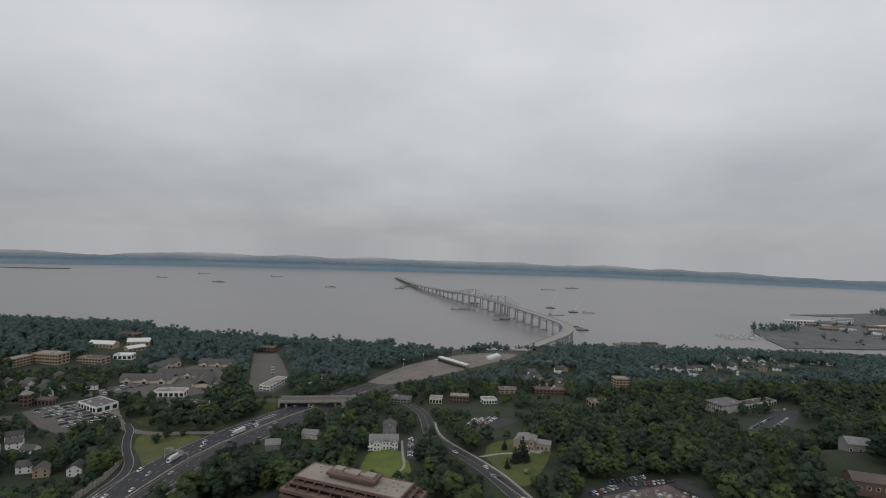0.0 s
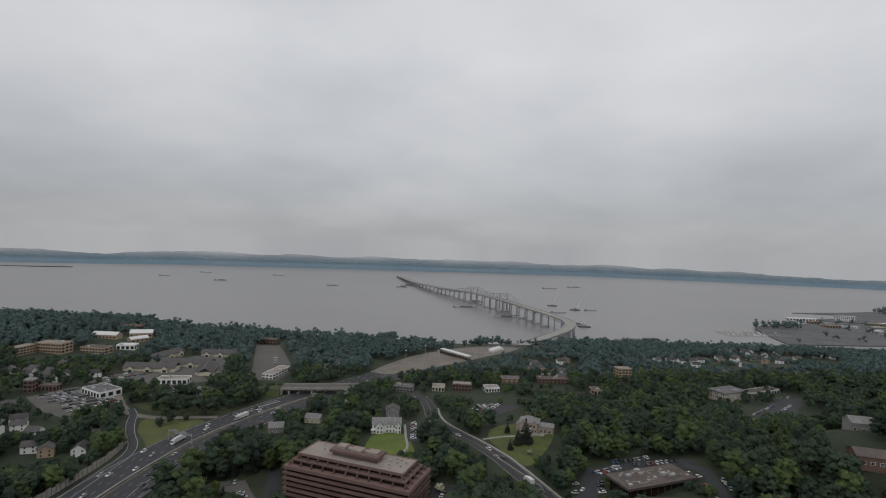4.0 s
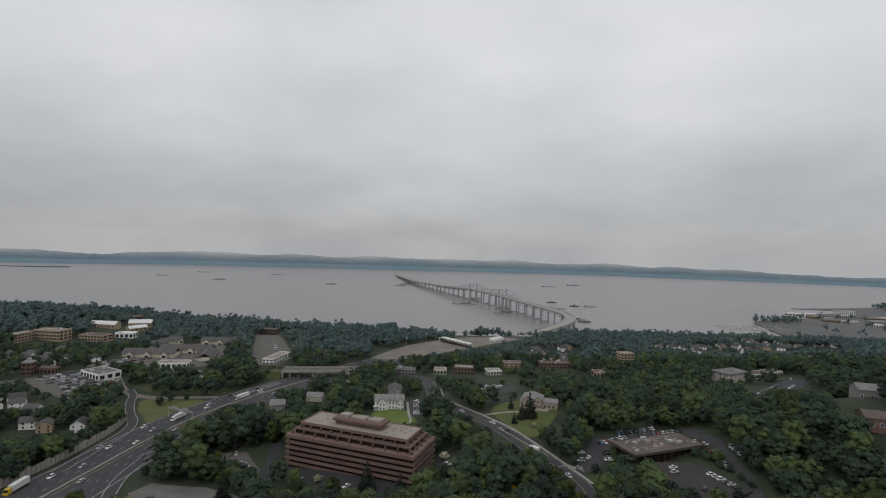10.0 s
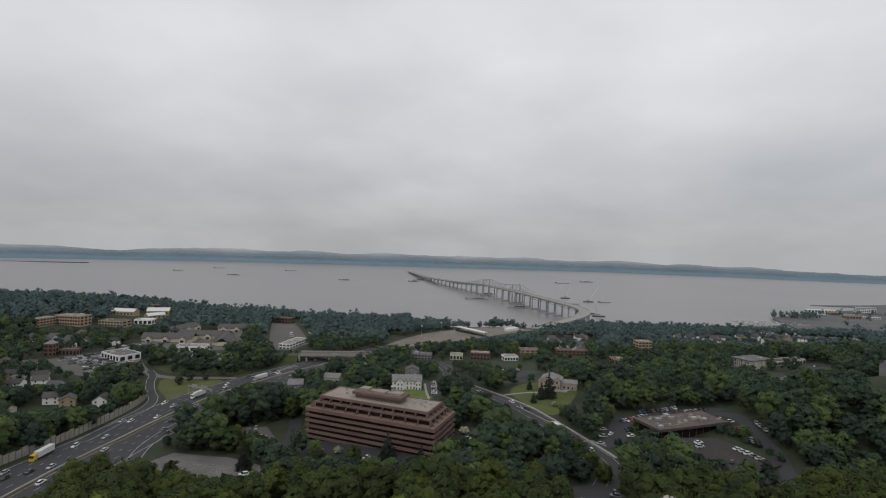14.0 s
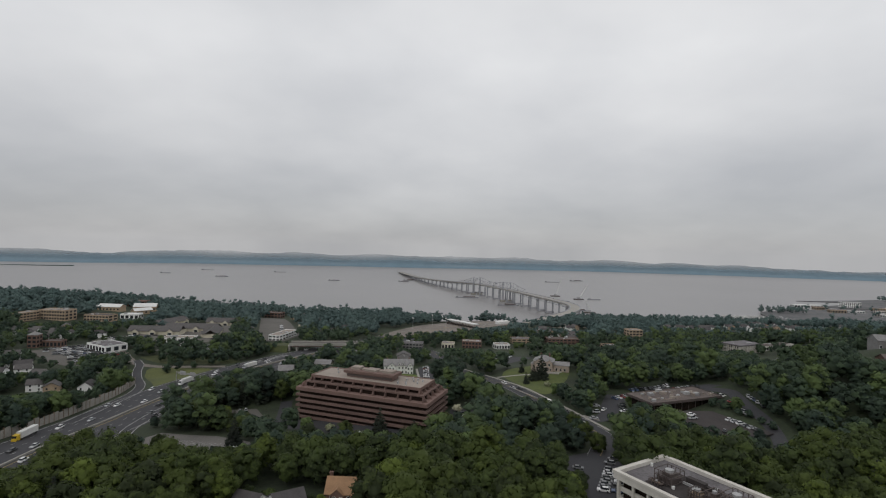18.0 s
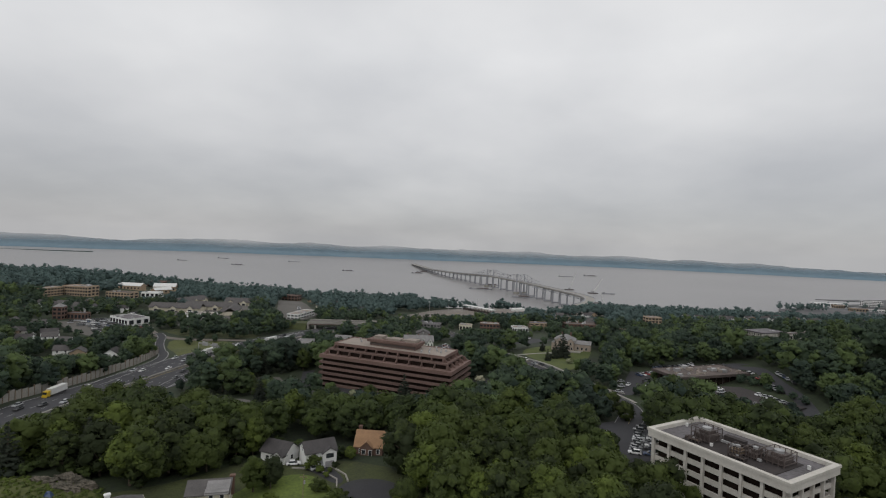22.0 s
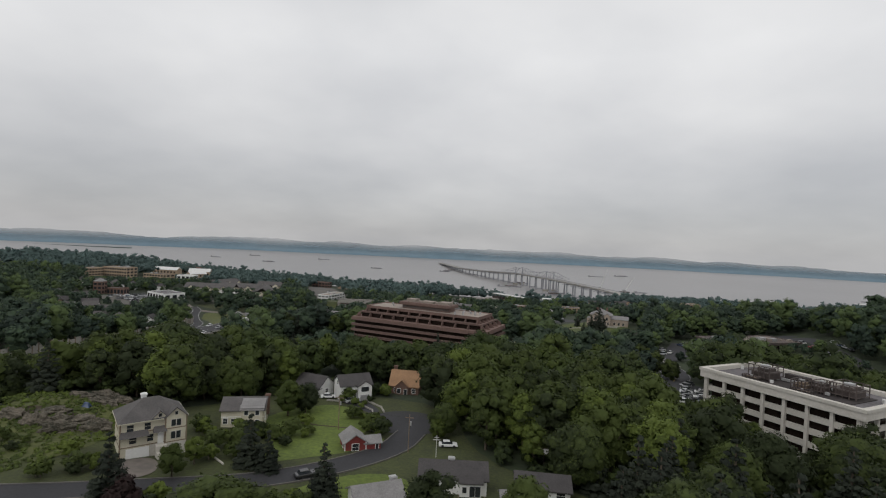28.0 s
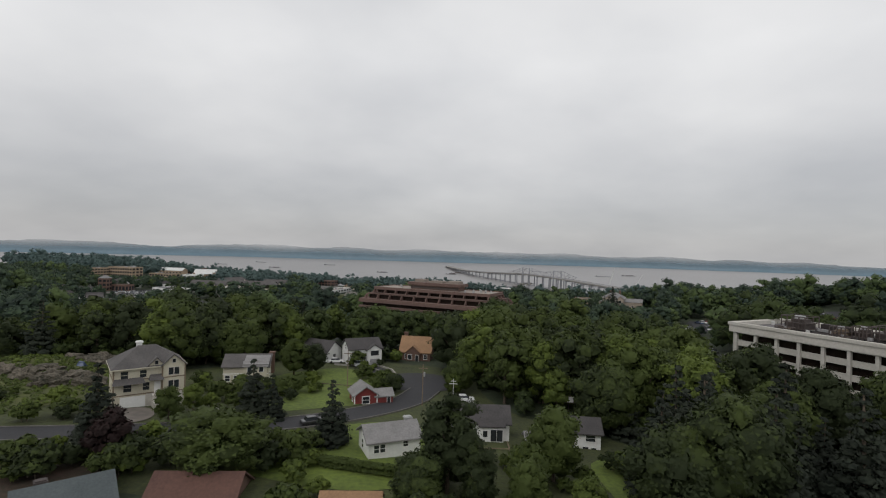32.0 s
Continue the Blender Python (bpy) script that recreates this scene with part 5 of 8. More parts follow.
# pale yellow house with a wide dormer
ob = house(-72.2, 173.0, 18, 10.0, 7.6, 4.5, 2.0, "cream", "shingle_grey", "small pale yellow house with grey roof and wide dormer", windows=(("f", -4.0, 1.2, 1.0, 1.3), ("f", -1.8, 1.2, 1.6, 1.2), ("f", 2.4, 1.0, 1.0, 1.2), ("r", -1.4, 1.4, 1.0, 1.3), ("r", 1.6, 3.2, 1.0, 1.2), ("l", 0, 1.5, 1, 1.2)), chimney=(5.2, 1.2, 7.0, "brick"))
gable_wing(ob, 2.2, -3.5, 5.0, 1.6, 4.8, 0.7, "x", "cream", "shingle_pale", ((-1.3, 3.4, 0.9, 1.2), (1.3, 3.4, 0.9, 1.2), (-1.2, 0.9, 0.9, 1.3), (1.3, 0.9, 0.9, 1.3)))
part("dormer_roof", Build().frustum([(-0.5, -4.5, 5.0), (5.1, -4.5, 5.0), (5.1, -0.2, 6.4), (-0.5, -0.2, 6.4)], [(-0.5, -4.5, 5.2), (5.1, -4.5, 5.2), (5.1, -0.2, 6.6), (-0.5, -0.2, 6.6)]), M["shingle_pale"], ob)
part("belt_trim", Build().box(-5.04, -3.86, 2.75, 5.04, -3.8, 2.95), M["white"], ob)

# white house with dark roof, its grey neighbour, the tan-roofed house
ob = house(-51.6, 210.4, 36, 9.6, 7.6, 4.8, 2.3, "white", "shingle_dark", "white clapboard house with steep dark roof", windows=(("l", 0, 4.4, 1.0, 1.2), ("f", -3.0, 2.7, 2.2, 1.3), ("f", -3.0, 0.3, 1.2, 1.0), ("r", 0, 2.7, 1.2, 1.2)))
gable_wing(ob, 2.4, -4.0, 4.4, 1.6, 4.5, 1.4, "y", "white", "shingle_dark", ((0, 2.9, 2.4, 1.4),))
part("garage_door", Build().box(1.0, -4.9, -0.2, 3.8, -4.82, 1.9), M["grey_metal"], ob)
part("door", Build().box(-1.0, -3.9, 0.4, 0.0, -3.82, 2.5), M["grey_metal"], ob)
ob = house(-64.0, 212.0, -24, 9.0, 7.4, 3.2, 2.6, "white", "shingle_dark", "low white bungalow with grey roof half hidden by trees", windows=(("f", 1.8, 0.9, 1.4, 1.2), ("r", 0.0, 0.9, 1.2, 1.2), ("f", -2.0, 0.9, 1.2, 1.2)))
gable_wing(ob, 2.4, -3.7, 3.6, 2.0, 2.8, 1.4, "y", "white", "shingle_dark", ((0, 0.8, 1.2, 1.1),))
ob = house(-36.4, 226.0, -4, 9.4, 8.0, 3.0, 3.9, "brick", "orange_roof", "brick cottage with a steep tan shingle roof", windows=(("f", -2.6, 0.8, 1.2, 1.3), ("f", 3.2, 0.8, 1.0, 1.3), ("l", 0, 3.4, 1, 1.1)), chimney=(-3.9, 1.0, 8.2, "brick"))
gable_wing(ob, -0.6, -4.2, 4.2, 1.4, 2.9, 1.9, "y", "brick", "orange_roof", ((-0.9, 0.8, 1.2, 1.4), (1.3, 0.2, 0.9, 1.9)))

# small red house
ob = house(-42.4, 162.6, 30, 4.9, 5.6, 2.5, 1.7, "red", "shingle_pale", "small barn-red cottage with white trim and pale roof", ridge="y", windows=(("f", 0, 0.7, 1.5, 1.5), ("l", 0.6, 0.9, 1.0, 1.2), ("r", -1.5, 0.9, 0.9, 1.2)), lift=-0.5)
gable_wing(ob, 4.1, -0.9, 3.8, 3.6, 2.0, 1.1, "x", "red", "shingle_pale", ((1.0, 0.2, 0.7, 1.5),))
for u in (-2.45, 2.45):
    part("corner_board", Build().box(u - 0.12, -2.9, -0.3, u + 0.12, -2.78, 2.5), M["white"], ob)

# white cottage, grey-roofed house, house with a deck
ob = house(-31.9, 128.6, 32, 8.6, 6.2, 3.1, 1.7, "white", "shingle_pale", "white cottage with weathered pale grey roof", windows=(("f", -3.0, 1.4, 0.8, 1.2), ("f", -2.0, 1.4, 0.8, 1.2), ("f", 1.8, 1.9, 0.8, 0.9), ("f", -3.2, -0.9, 1.0, 0.6), ("f", 0.2, -0.7, 0.9, 0.5), ("l", -0.4, 1.2, 1.0, 1.3), ("l", 0, 3.2, 0.7, 0.8)), chimney=(3.4, 0.8, 5.4, "grey_metal"), lift=-0.3)
part("foundation", Build().box(-4.36, -3.16, -2.4, 4.36, 3.16, 0.1), M["white_concrete"], ob)
ob = house(-18.4, 143.5, 4, 13.2, 6.6, 3.2, 2.1, "white", "shingle_dark", "white ranch house with charcoal roof and timber deck", windows=(("f", -3.4, 1.1, 1.2, 1.2), ("f", -0.6, 1.3, 0.9, 1.0), ("f", 3.6, 0.5, 2.2, 1.9)), chimney=(-0.4, 0.3, 6.0, "grey_metal"), lift=-0.1)
gable_wing(ob, 3.4, -3.2, 4.2, 2.0, 3.0, 0.8, "x", "white", "shingle_dark", ((0.3, 0.3, 1.0, 2.0), (1.4, 0.3, 1.0, 2.0), (-1.2, 1.0, 0.8, 1.1)))
part("deck", Build().box(1.0, -8.2, -0.6, 6.2, -4.6, -0.35).box(1.0, -8.2, -0.35, 1.1, -4.6, 0.6).box(6.1, -8.2, -0.35, 6.2, -4.6, 0.6).box(1.1, -8.2, 0.45, 6.1, -8.1, 0.6).box(1.2, -8.1, -3.2, 1.4, -7.9, -0.6).box(5.9, -8.1, -3.2, 6.1, -7.9, -0.6), M["wood"], ob, "brown timber deck")
part("antenna", Build().tube((-3.6, 2.0, 5.0), (-3.6, 2.0, 9.6), 0.05, 0.05, 6).box(-4.4, 1.96, 8.6, -2.8, 2.04, 8.7).box(-4.1, 1.96, 9.1, -3.1, 2.04, 9.2), M["white_metal"], ob, "white aerial on a mast")
ob = house(-0.6, 143.2, -4, 10.4, 6.4, 5.2, 1.7, "white", "shingle_dark", "tall white house with dark roof and raised deck", windows=(("f", 3.4, 3.8, 1.6, 1.1), ("f", 2.6, 0.8, 1.0, 2.0), ("f", 4.0, 1.2, 0.8, 1.5), ("f", -3.0, 3.6, 1.3, 1.2), ("l", 0, 5.2, 0.9, 0.9)), lift=-2.4)
dk = part("deck", Build().box(1.4, -6.6, 0.4, 5.2, -3.2, 0.6), M["wood"], ob, "raised timber deck")
for u in range(9):
    part("baluster", Build().box(1.45 + 0.45 * u, -6.6, 0.6, 1.53 + 0.45 * u, -6.5, 1.6), M["wood"], dk)
part("handrail", Build().box(1.4, -6.62, 1.6, 5.2, -6.48, 1.7).box(5.1, -6.5, 1.6, 5.2, -3.2, 1.7), M["wood"], dk)
part("stair", Build().frustum([(3.6, -8.6, -2.6), (4.8, -8.6, -2.6), (4.8, -8.3, -2.6), (3.6, -8.3, -2.6)], [(3.6, -6.9, 0.0), (4.8, -6.9, 0.5), (4.8, -6.5, 0.5), (3.6, -6.5, 0.5)]), M["wood"], dk)
for u in (1.6, 4.9):
    part("deck_post", Build().box(u, -6.5, -3.2, u + 0.18, -6.3, 0.4), M["wood"], dk)
shed = house(-7.4, 136.2, 6, 3.2, 2.6, 2.2, 0.8, "wood", "shingle_pale", "small garden shed with a pale roof", name="shed", category="shed")

# nearest roofs below the eye
ob = house(-66.8, 97.0, 50, 9.4, 9.0, 3.6, 2.6, "white", "shingle_blue", "house with a wide blue-grey shingle roof", windows=(("l", 0, 1.0, 1.0, 1.2), ("b", 0, 1.2, 1.4, 1.2)), chimney=(-2.2, 0.9, 6.7, "dark_steel"), lift=97.4 - gz(-66.8, 97.0))
ob = house(-53.1, 104.0, 9, 10.6, 8.0, 3.0, 2.7, "brick", "shingle_red", "long house with a rust-brown shingle roof", windows=(("f", 0, 0.8, 1.4, 1.2), ("b", 2, 0.8, 1.4, 1.2)), chimney=(0.2, 0.5, 6.1, "white"), lift=97.3 - gz(-53.1, 104.0))
ob = house(-33.1, 103.0, 8, 7.0, 6.4, 3.0, 2.0, "brick", "orange_roof", "low house with a worn tan roof", windows=(("f", 0, 0.8, 1.2, 1.2),), lift=-2.6)
ob = house(3.5, 92.0, -2, 9.0, 7.0, 3.0, 2.0, "brick", "shingle_red", "low house with a dark red roof among trees", windows=(("f", 0, 0.8, 1.2, 1.2),))

# ---- buildings further down the hill ----
ob = house(-30.5, 489.0, 6, 22.0, 11.0, 6.6, 3.6, "white", "shingle_pale", "large white colonial house with three gables and grey roof", windows=tuple(("f", u, z, 1.1, 1.5) for u in (-9, -6, 0.5, 3, 5.5, 8.5) for z in (1.0, 4.2)) + (("r", 0, 1, 1.2, 1.5), ("r", 0, 4.2, 1.2, 1.5)))
for u, w in ((-5.2, 6.0), (8.4, 4.2)):
    gable_wing(ob, u, -6.2, w, 4.0, 6.2, 2.8, "y", "white", "shingle_pale", ((-1.2, 1.0, 1.0, 1.5), (1.2, 1.0, 1.0, 1.5), (-1.2, 4.1, 1.0, 1.4), (1.2, 4.1, 1.0, 1.4), (0, 6.6, 0.8, 0.9)))
for u in (0.5, 3.6):
    gable_wing(ob, u, -3.4, 1.8, 3.0, 7.6, 1.0, "y", "white", "shingle_pale", ((0, 6.7, 0.9, 1.0),), base=6.4)
part("porch", Build().box(-11.6, -7.8, -2, -7.8, -5.5, 0.2).box(-11.9, -8.1, 2.9, -7.6, -5.4, 3.2).box(-11.6, -7.8, 0.2, -11.4, -7.6, 2.9).box(-8.1, -7.8, 0.2, -7.9, -7.6, 2.9), M["white"], ob, "white side porch")
for u in (-8.5, 0.0, 8.0):
    part("chimney", Build().box(u - 0.5, 0.4, 8.5, u + 0.5, 1.4, 11.2), M["brick"], ob)
house(-28.5, 532, 4, 11, 10, 8.2, 2.6, "shingle_pale", "shingle_grey", "tall grey-green timber house with bay window", ridge="y", windows=(("f", -2.5, 1, 1, 1.5), ("f", 2.5, 1, 1, 1.5), ("f", -2.5, 4.2, 1, 1.5), ("f", 2.5, 4.2, 1, 1.5), ("f", 0, 8.0, 1, 1.2)))
house(-116, 492, 14, 11, 9, 5.0, 3.0, "shingle_pale", "shingle_pale", "grey gabled house among the trees", windows=(("f", -3, 1, 1, 1.4), ("f", 0, 1, 1, 1.4), ("f", 3, 1, 1, 1.4), ("f", 2, 3.4, 1, 1.2)))
house(-92, 520, -10, 13, 9, 4.0, 2.6, "cream", "shingle_pale", "long low house with pale roof", windows=(("f", -4, 1, 1, 1.4), ("f", 0, 1, 1, 1.4), ("f", 4, 1, 1, 1.4)))
house(-71, 575, 8, 10, 8, 4.4, 2.4, "white", "shingle_pale", "small white house behind trees", windows=(("f", -2, 1, 1, 1.4), ("f", 2, 1, 1, 1.4)))
# stone mansion
ob = house(79, 480.0, -24, 14.0, 11.0, 7.6, 3.4, "mansion_stone", "shingle_pale", "pale stone mansion with hipped grey-brown roofs", hip=True, trim="white_concrete", windows=tuple(("f", u, z, 1.2, 1.7) for u in (-5, -2, 2, 5) for z in (0.9, 4.3)) + tuple(("r", u, z, 1.2, 1.7) for u in (-3, 1) for z in (0.9, 4.3)), chimney=(-2.5, 2.5, 12, "brick"))
gable_wing(ob, 12.5, 0.5, 12.0, 8.0, 5.0, 2.0, "x", "mansion_stone", "shingle_pale", ((-3, 1, 1.2, 1.7), (0, 1, 1.2, 1.7), (3, 1, 1.2, 1.7)), "white_concrete")
gable_wing(ob, -3.0, -5.6, 5.2, 3.0, 7.0, 2.4, "y", "mansion_stone", "shingle_pale", ((-1.2, 1, 1.0, 1.7), (1.2, 1, 1.0, 1.7), (0, 4.3, 1.4, 1.7)), "white_concrete")
gable_wing(ob, 4.6, -5.4, 4.2, 2.6, 7.0, 2.0, "y", "mansion_stone", "shingle_pale", ((-0.9, 1, 0.9, 1.7), (0.9, 1, 0.9, 1.7), (0, 4.3, 1.2, 1.7)), "white_concrete")
part("bay", Build().frustum([(-9.6, -2.6, -2), (-7.0, -3.4, -2), (-7.0, 3.4, -2), (-9.6, 2.6, -2)], [(-9.6, -2.6, 4.4), (-7.0, -3.4, 4.4), (-7.0, 3.4, 4.4), (-9.6, 2.6, 4.4)]), M["mansion_stone"], ob, "stone side bay")
part("bay_roof", Build().frustum([(-9.9, -2.9, 4.4), (-7.0, -3.7, 4.4), (-7.0, 3.7, 4.4), (-9.9, 2.9, 4.4)], [(-7.8, -1.6, 5.4), (-7.0, -2.2, 5.4), (-7.0, 2.2, 5.4), (-7.8, 1.6, 5.4)]), M["shingle_pale"], ob)
part("porte_cochere", Build().box(0.2, -8.6, 3.2, 2.2, -5.6, 3.6).box(0.3, -8.5, -2, 0.6, -8.2, 3.2).box(1.8, -8.5, -2, 2.1, -8.2, 3.2), M["white_concrete"], ob, "pale entrance porch on columns")
part("chimney", Build().box(3.2, 1.6, 8.5, 4.2, 2.6, 12.4), M["brick"], ob)
part("terrace", Build().box(-4, -9.5, -2.0, 12, -5.7, 0.35), M["concrete"], ob, "pale stone terrace")
# grey house on the wooded hill
ob = house(262, 374, -18, 13, 11, 5.4, 2.8, "shingle_pale", "shingle_pale", "grey gabled building on the wooded hill", windows=(("f", -5, 1, 1.4, 1.6), ("f", 0, 1, 1.4, 1.6), ("f", 5, 1, 1.4, 1.6)))
house(238, 322, -22, 26, 12, 5.0, 2.6, "brick", "roof_brown", "long brick building with white balconies on the hill", windows=tuple(("f", u, 1.0, 1.8, 1.6) for u in (-10, -6, -2, 2, 6, 10)), name="apartment_building", category="apartments")


def slab_building(x, y, turn, w, d, h, wall, roof, label, storeys=2, bays=6, category="building", units=3, name="building", lift=0.0, fins=False):
    """A flat-roofed block with rows of windows, parapet and roof plant."""
    ob = thing(name, (x, y, gz(x, y) + lift), turn, label, category)
    part("wall", Build().box(-w / 2, -d / 2, -4, w / 2, d / 2, h), M[wall], ob)
    part("roof", Build().box(-w / 2 + 0.3, -d / 2 + 0.3, h, w / 2 - 0.3, d / 2 - 0.3, h + 0.12), M[roof], ob)
    b = Build()
    for x0, y0, x1, y1 in ((-w / 2, -d / 2, w / 2, -d / 2 + 0.3), (-w / 2, d / 2 - 0.3, w / 2, d / 2), (-w / 2, -d / 2 + 0.3, -w / 2 + 0.3, d / 2 - 0.3), (w / 2 - 0.3, -d / 2 + 0.3, w / 2, d / 2 - 0.3)):
        b.box(x0, y0, h + 0.001, x1, y1, h + 0.6)
    part("parapet", b, M[wall], ob)
    st = h / storeys
    for k in range(storeys):
        for i in range(bays):
            u = -w / 2 + w * (i + 0.5) / bays
            for s in (-1, 1) if bays < 8 else (-1,):
                part("window", Build().box(u - w / bays * 0.33, s * (d / 2 + 0.03) - 0.06, k * st + 0.9, u + w / bays * 0.33, s * (d / 2 + 0.03) + 0.06, k * st + st * 0.8), M["glass"], ob)
        for i in range(max(2, int(d / 6))):
            n = max(2, int(d / 6))
            v = -d / 2 + d * (i + 0.5) / n
            for s in (-1, 1):
                part("window", Build().box(s * (w / 2 + 0.03) - 0.06, v - d / n * 0.3, k * st + 0.9, s * (w / 2 + 0.03) + 0.06, v + d / n * 0.3, k * st + st * 0.8), M["glass"], ob)
    if fins:
        for i in range(bays * 2 + 1):
            u = -w / 2 + w * i / (bays * 2)
            part("column", Build().box(u - 0.35, -d / 2 - 1.4, -2, u + 0.35, -d / 2 - 0.7, h), M[wall], ob)
        for i in range(9):
            v = -d / 2 + d * i / 8
            part("column", Build().box(-w / 2 - 1.4, v - 0.35, -2, -w / 2 - 0.7, v + 0.35, h), M[wall], ob)
        part("roof_overhang", Build().box(-w / 2 - 1.6, -d / 2 - 1.6, h, w / 2 + 1.6, d / 2 + 1.6, h + 0.9), M[roof], ob)
    r = random.Random(int(x * 7 + y))
    for k in range(units):
        u, v, s = r.uniform(-0.38, 0.38) * w, r.uniform(-0.3, 0.3) * d, r.uniform(0.8, 2.2)
        part("roof_unit", Build().box(u - s, v - s * 0.7, h + 0.1, u + s, v + s * 0.7, h + 0.5 + s * 0.6), M["grey_metal"], ob)
    c, s = math.cos(radians(turn)), math.sin(radians(turn))
    CLEAR.append(([(x + c * p * (w / 2 + 2) - s * q * (d / 2 + 2), y + s * p * (w / 2 + 2) + c * q * (d / 2 + 2)) for p, q in ((-1, -1), (1, -1), (1, 1), (-1, 1))], 2.5))
    return ob


# low dark offices with a broad tar roof
ob = thing("office_building", (131, 360, 99.4), 24.3, "low dark glass offices under a broad brown tar roof", "office building")
part("glazing", Build().box(-22.5, -8, -4, 22.5, 8, 4.4), M["glass_bronze"], ob, "dark glass walls")
part("roof", Build().box(-25, -10, 4.4, 25, 10, 5.6), M["roof_brown"], ob, "stained brown tar roof")
part("fascia", Build().box(-25.15, -10.15, 4.5, 25.15, -10, 5.9).box(-25.15, 10, 4.5, 25.15, 10.15, 5.9).box(-25.15, -10, 4.5, -25, 10, 5.9).box(25, -10, 4.5, 25.15, 10, 5.9), M["dark_steel"], ob)
ur = random.Random(21)
for k in range(34):
    u, v, s = ur.uniform(-21, 21), ur.uniform(-7.5, 7.5), ur.choice((0.35, 0.5, 0.6, 0.8, 1.1, 1.5))
    part("roof_unit", Build().box(u - s, v - s * 0.8, 5.6, u + s, v + s * 0.8, 6.0 + s * 0.7), M["roof_gravel"] if k % 3 else M["grey_metal"], ob)
for k in range(6):
    u, v = ur.uniform(-20, 16), ur.uniform(-7, 7)
    part("duct", Build().box(u, v - 0.2, 5.6, u + ur.uniform(3, 8), v + 0.2, 6.0), M["roof_gravel"], ob)
for i in range(10):
    u = -22 + 44 * i / 9
    for s in (-1, 1):
        part("mullion", Build().box(u - 0.15, s * 8.1 - 0.12, -2, u + 0.15, s * 8.1 + 0.12, 4.4), M["dark_steel"], ob)
CLEAR.append(([(100, 356), (110, 328), (162, 352), (150, 384)], 2))
# the lower parking roof in front of them
LOWER = [(114, 326), (121, 338), (143, 338), (155, 299), (121, 278)]
LOWER_Z = 101.6
ob = thing("parking_deck", (0, 0, 0), 0, "dark asphalt parking roof below the flat offices", "parking deck")
part("deck", Build().slab(LOWER, LOWER_Z - 0.7, LOWER_Z), M["roof_dark"], ob, "dark stained deck")
part("wall", Build().slab([(133 + 0.95 * (x - 133), 310 + 0.95 * (y - 310)) for x, y in LOWER], LOWER_Z - 7, LOWER_Z - 0.71), M["brown_concrete"], ob)
settled(ob)
CLEAR.append((LOWER, 1.0))
slab_building(309, 640, 28, 32, 18, 6.8, "white_concrete", "roof_grey", "white office block with tall slender columns", 2, 8, "office building", 3, "office_building", 2.0, True)
slab_building(352, 662, 28, 54, 12, 4.6, "white_concrete", "roof_brown", "long low wing of the white offices", 1, 12, "office building", 2)
slab_building(238, 764, 8, 17, 13, 13, "tan_brick", "roof_gravel", "tan four-storey apartment block", 4, 4, "apartments", 2, "apartment_building")
slab_building(37, 670, -6, 20, 13, 7, "brick", "roof_gravel", "red brick shop building with flat roof", 2, 6, "shop", 2)
slab_building(12, 664, -6, 13, 12, 5, "cream", "roof_gravel", "cream shop with a flat gravel roof", 1, 4, "shop", 2)
slab_building(68, 668, 12, 15, 12, 4.6, "white", "roof_gravel", "white supermarket with pale roof", 1, 5, "shop", 3)
slab_building(96, 726, 4, 22, 13, 5, "tan_brick", "roof_grey", "tan shop with a flat grey roof", 2, 4, "shop", 2)
slab_building(144, 728, 2, 36, 14, 5.5, "brick", "roof_brown", "long brick building under brown roof", 2, 8, "building", 3)
slab_building(185, 668, 4, 20, 14, 5, "tan_brick", "roof_brown", "low tan building beside the woods", 1, 5, "building", 2)
slab_building(-24, 656, -8, 20, 12, 5.5, "shingle_pale", "roof_grey", "long grey shop with a flat grey roof", 2, 6, "shop", 2)
slab_building(-172, 722, -14, 13, 40, 6, "white", "roof_gravel", "long white block with pale flat roof", 2, 3, "building", 2)
slab_building(-246, 985, -10, 26, 14, 8, "brick", "roof_brown", "brick building at the end of the yard", 2, 5, "building", 1)
slab_building(-305, 600, -36, 30, 20, 5.5, "white", "roof_grey", "white car dealer showroom with grey roof", 1, 6, "shop", 3)
ob = slab_building(-366, 592, 6, 8, 8, 11, "brick", "roof_brown", "brown brick church tower with cupola", 3, 2, "church", 0, "church")
part("tower_cap", Build().frustum([(-4.3, -4.3, 11.6), (4.3, -4.3, 11.6), (4.3, 4.3, 11.6), (-4.3, 4.3, 11.6)], [(-0.2, -0.2, 14.6), (0.2, -0.2, 14.6), (0.2, 0.2, 14.6), (-0.2, 0.2, 14.6)]), M["shingle_pale"], ob, "pale pyramid cap")
slab_building(-354, 602, 6, 16, 9, 5.5, "brick", "shingle_grey", "brown brick church hall with grey roof", 1, 5, "church", 0)
slab_building(-456, 782, -8, 34, 18, 11.5, "tan_brick", "roof_gravel", "large tan brick school with stepped roofs", 3, 10, "school", 4, "school")
slab_building(-478, 756, 82, 24, 12, 9.5, "tan_brick", "roof_gravel", "tan brick school wing with flat roof", 3, 6, "school", 1, "school_wing")
slab_building(-414, 800, -8, 32, 16, 7, "tan_brick", "roof_brown", "lower tan school wing with brown roof", 2, 8, "school", 3, "school_wing")
house(-455, 905, -4, 36, 13, 5.5, 3.6, "tan_brick", "white_metal", "long school block with bright white pitched roof", windows=tuple(("f", -15 + 5 * k, 1.2, 2.2, 2.2) for k in range(7)), name="school", category="school", plain=True)
house(-428, 955, 20, 30, 14, 6.5, 4.2, "tan_brick", "white_metal", "school hall with white pitched roof", windows=tuple(("f", -12 + 6 * k, 1.4, 2.4, 2.6) for k in range(5)), name="school", category="school", plain=True)
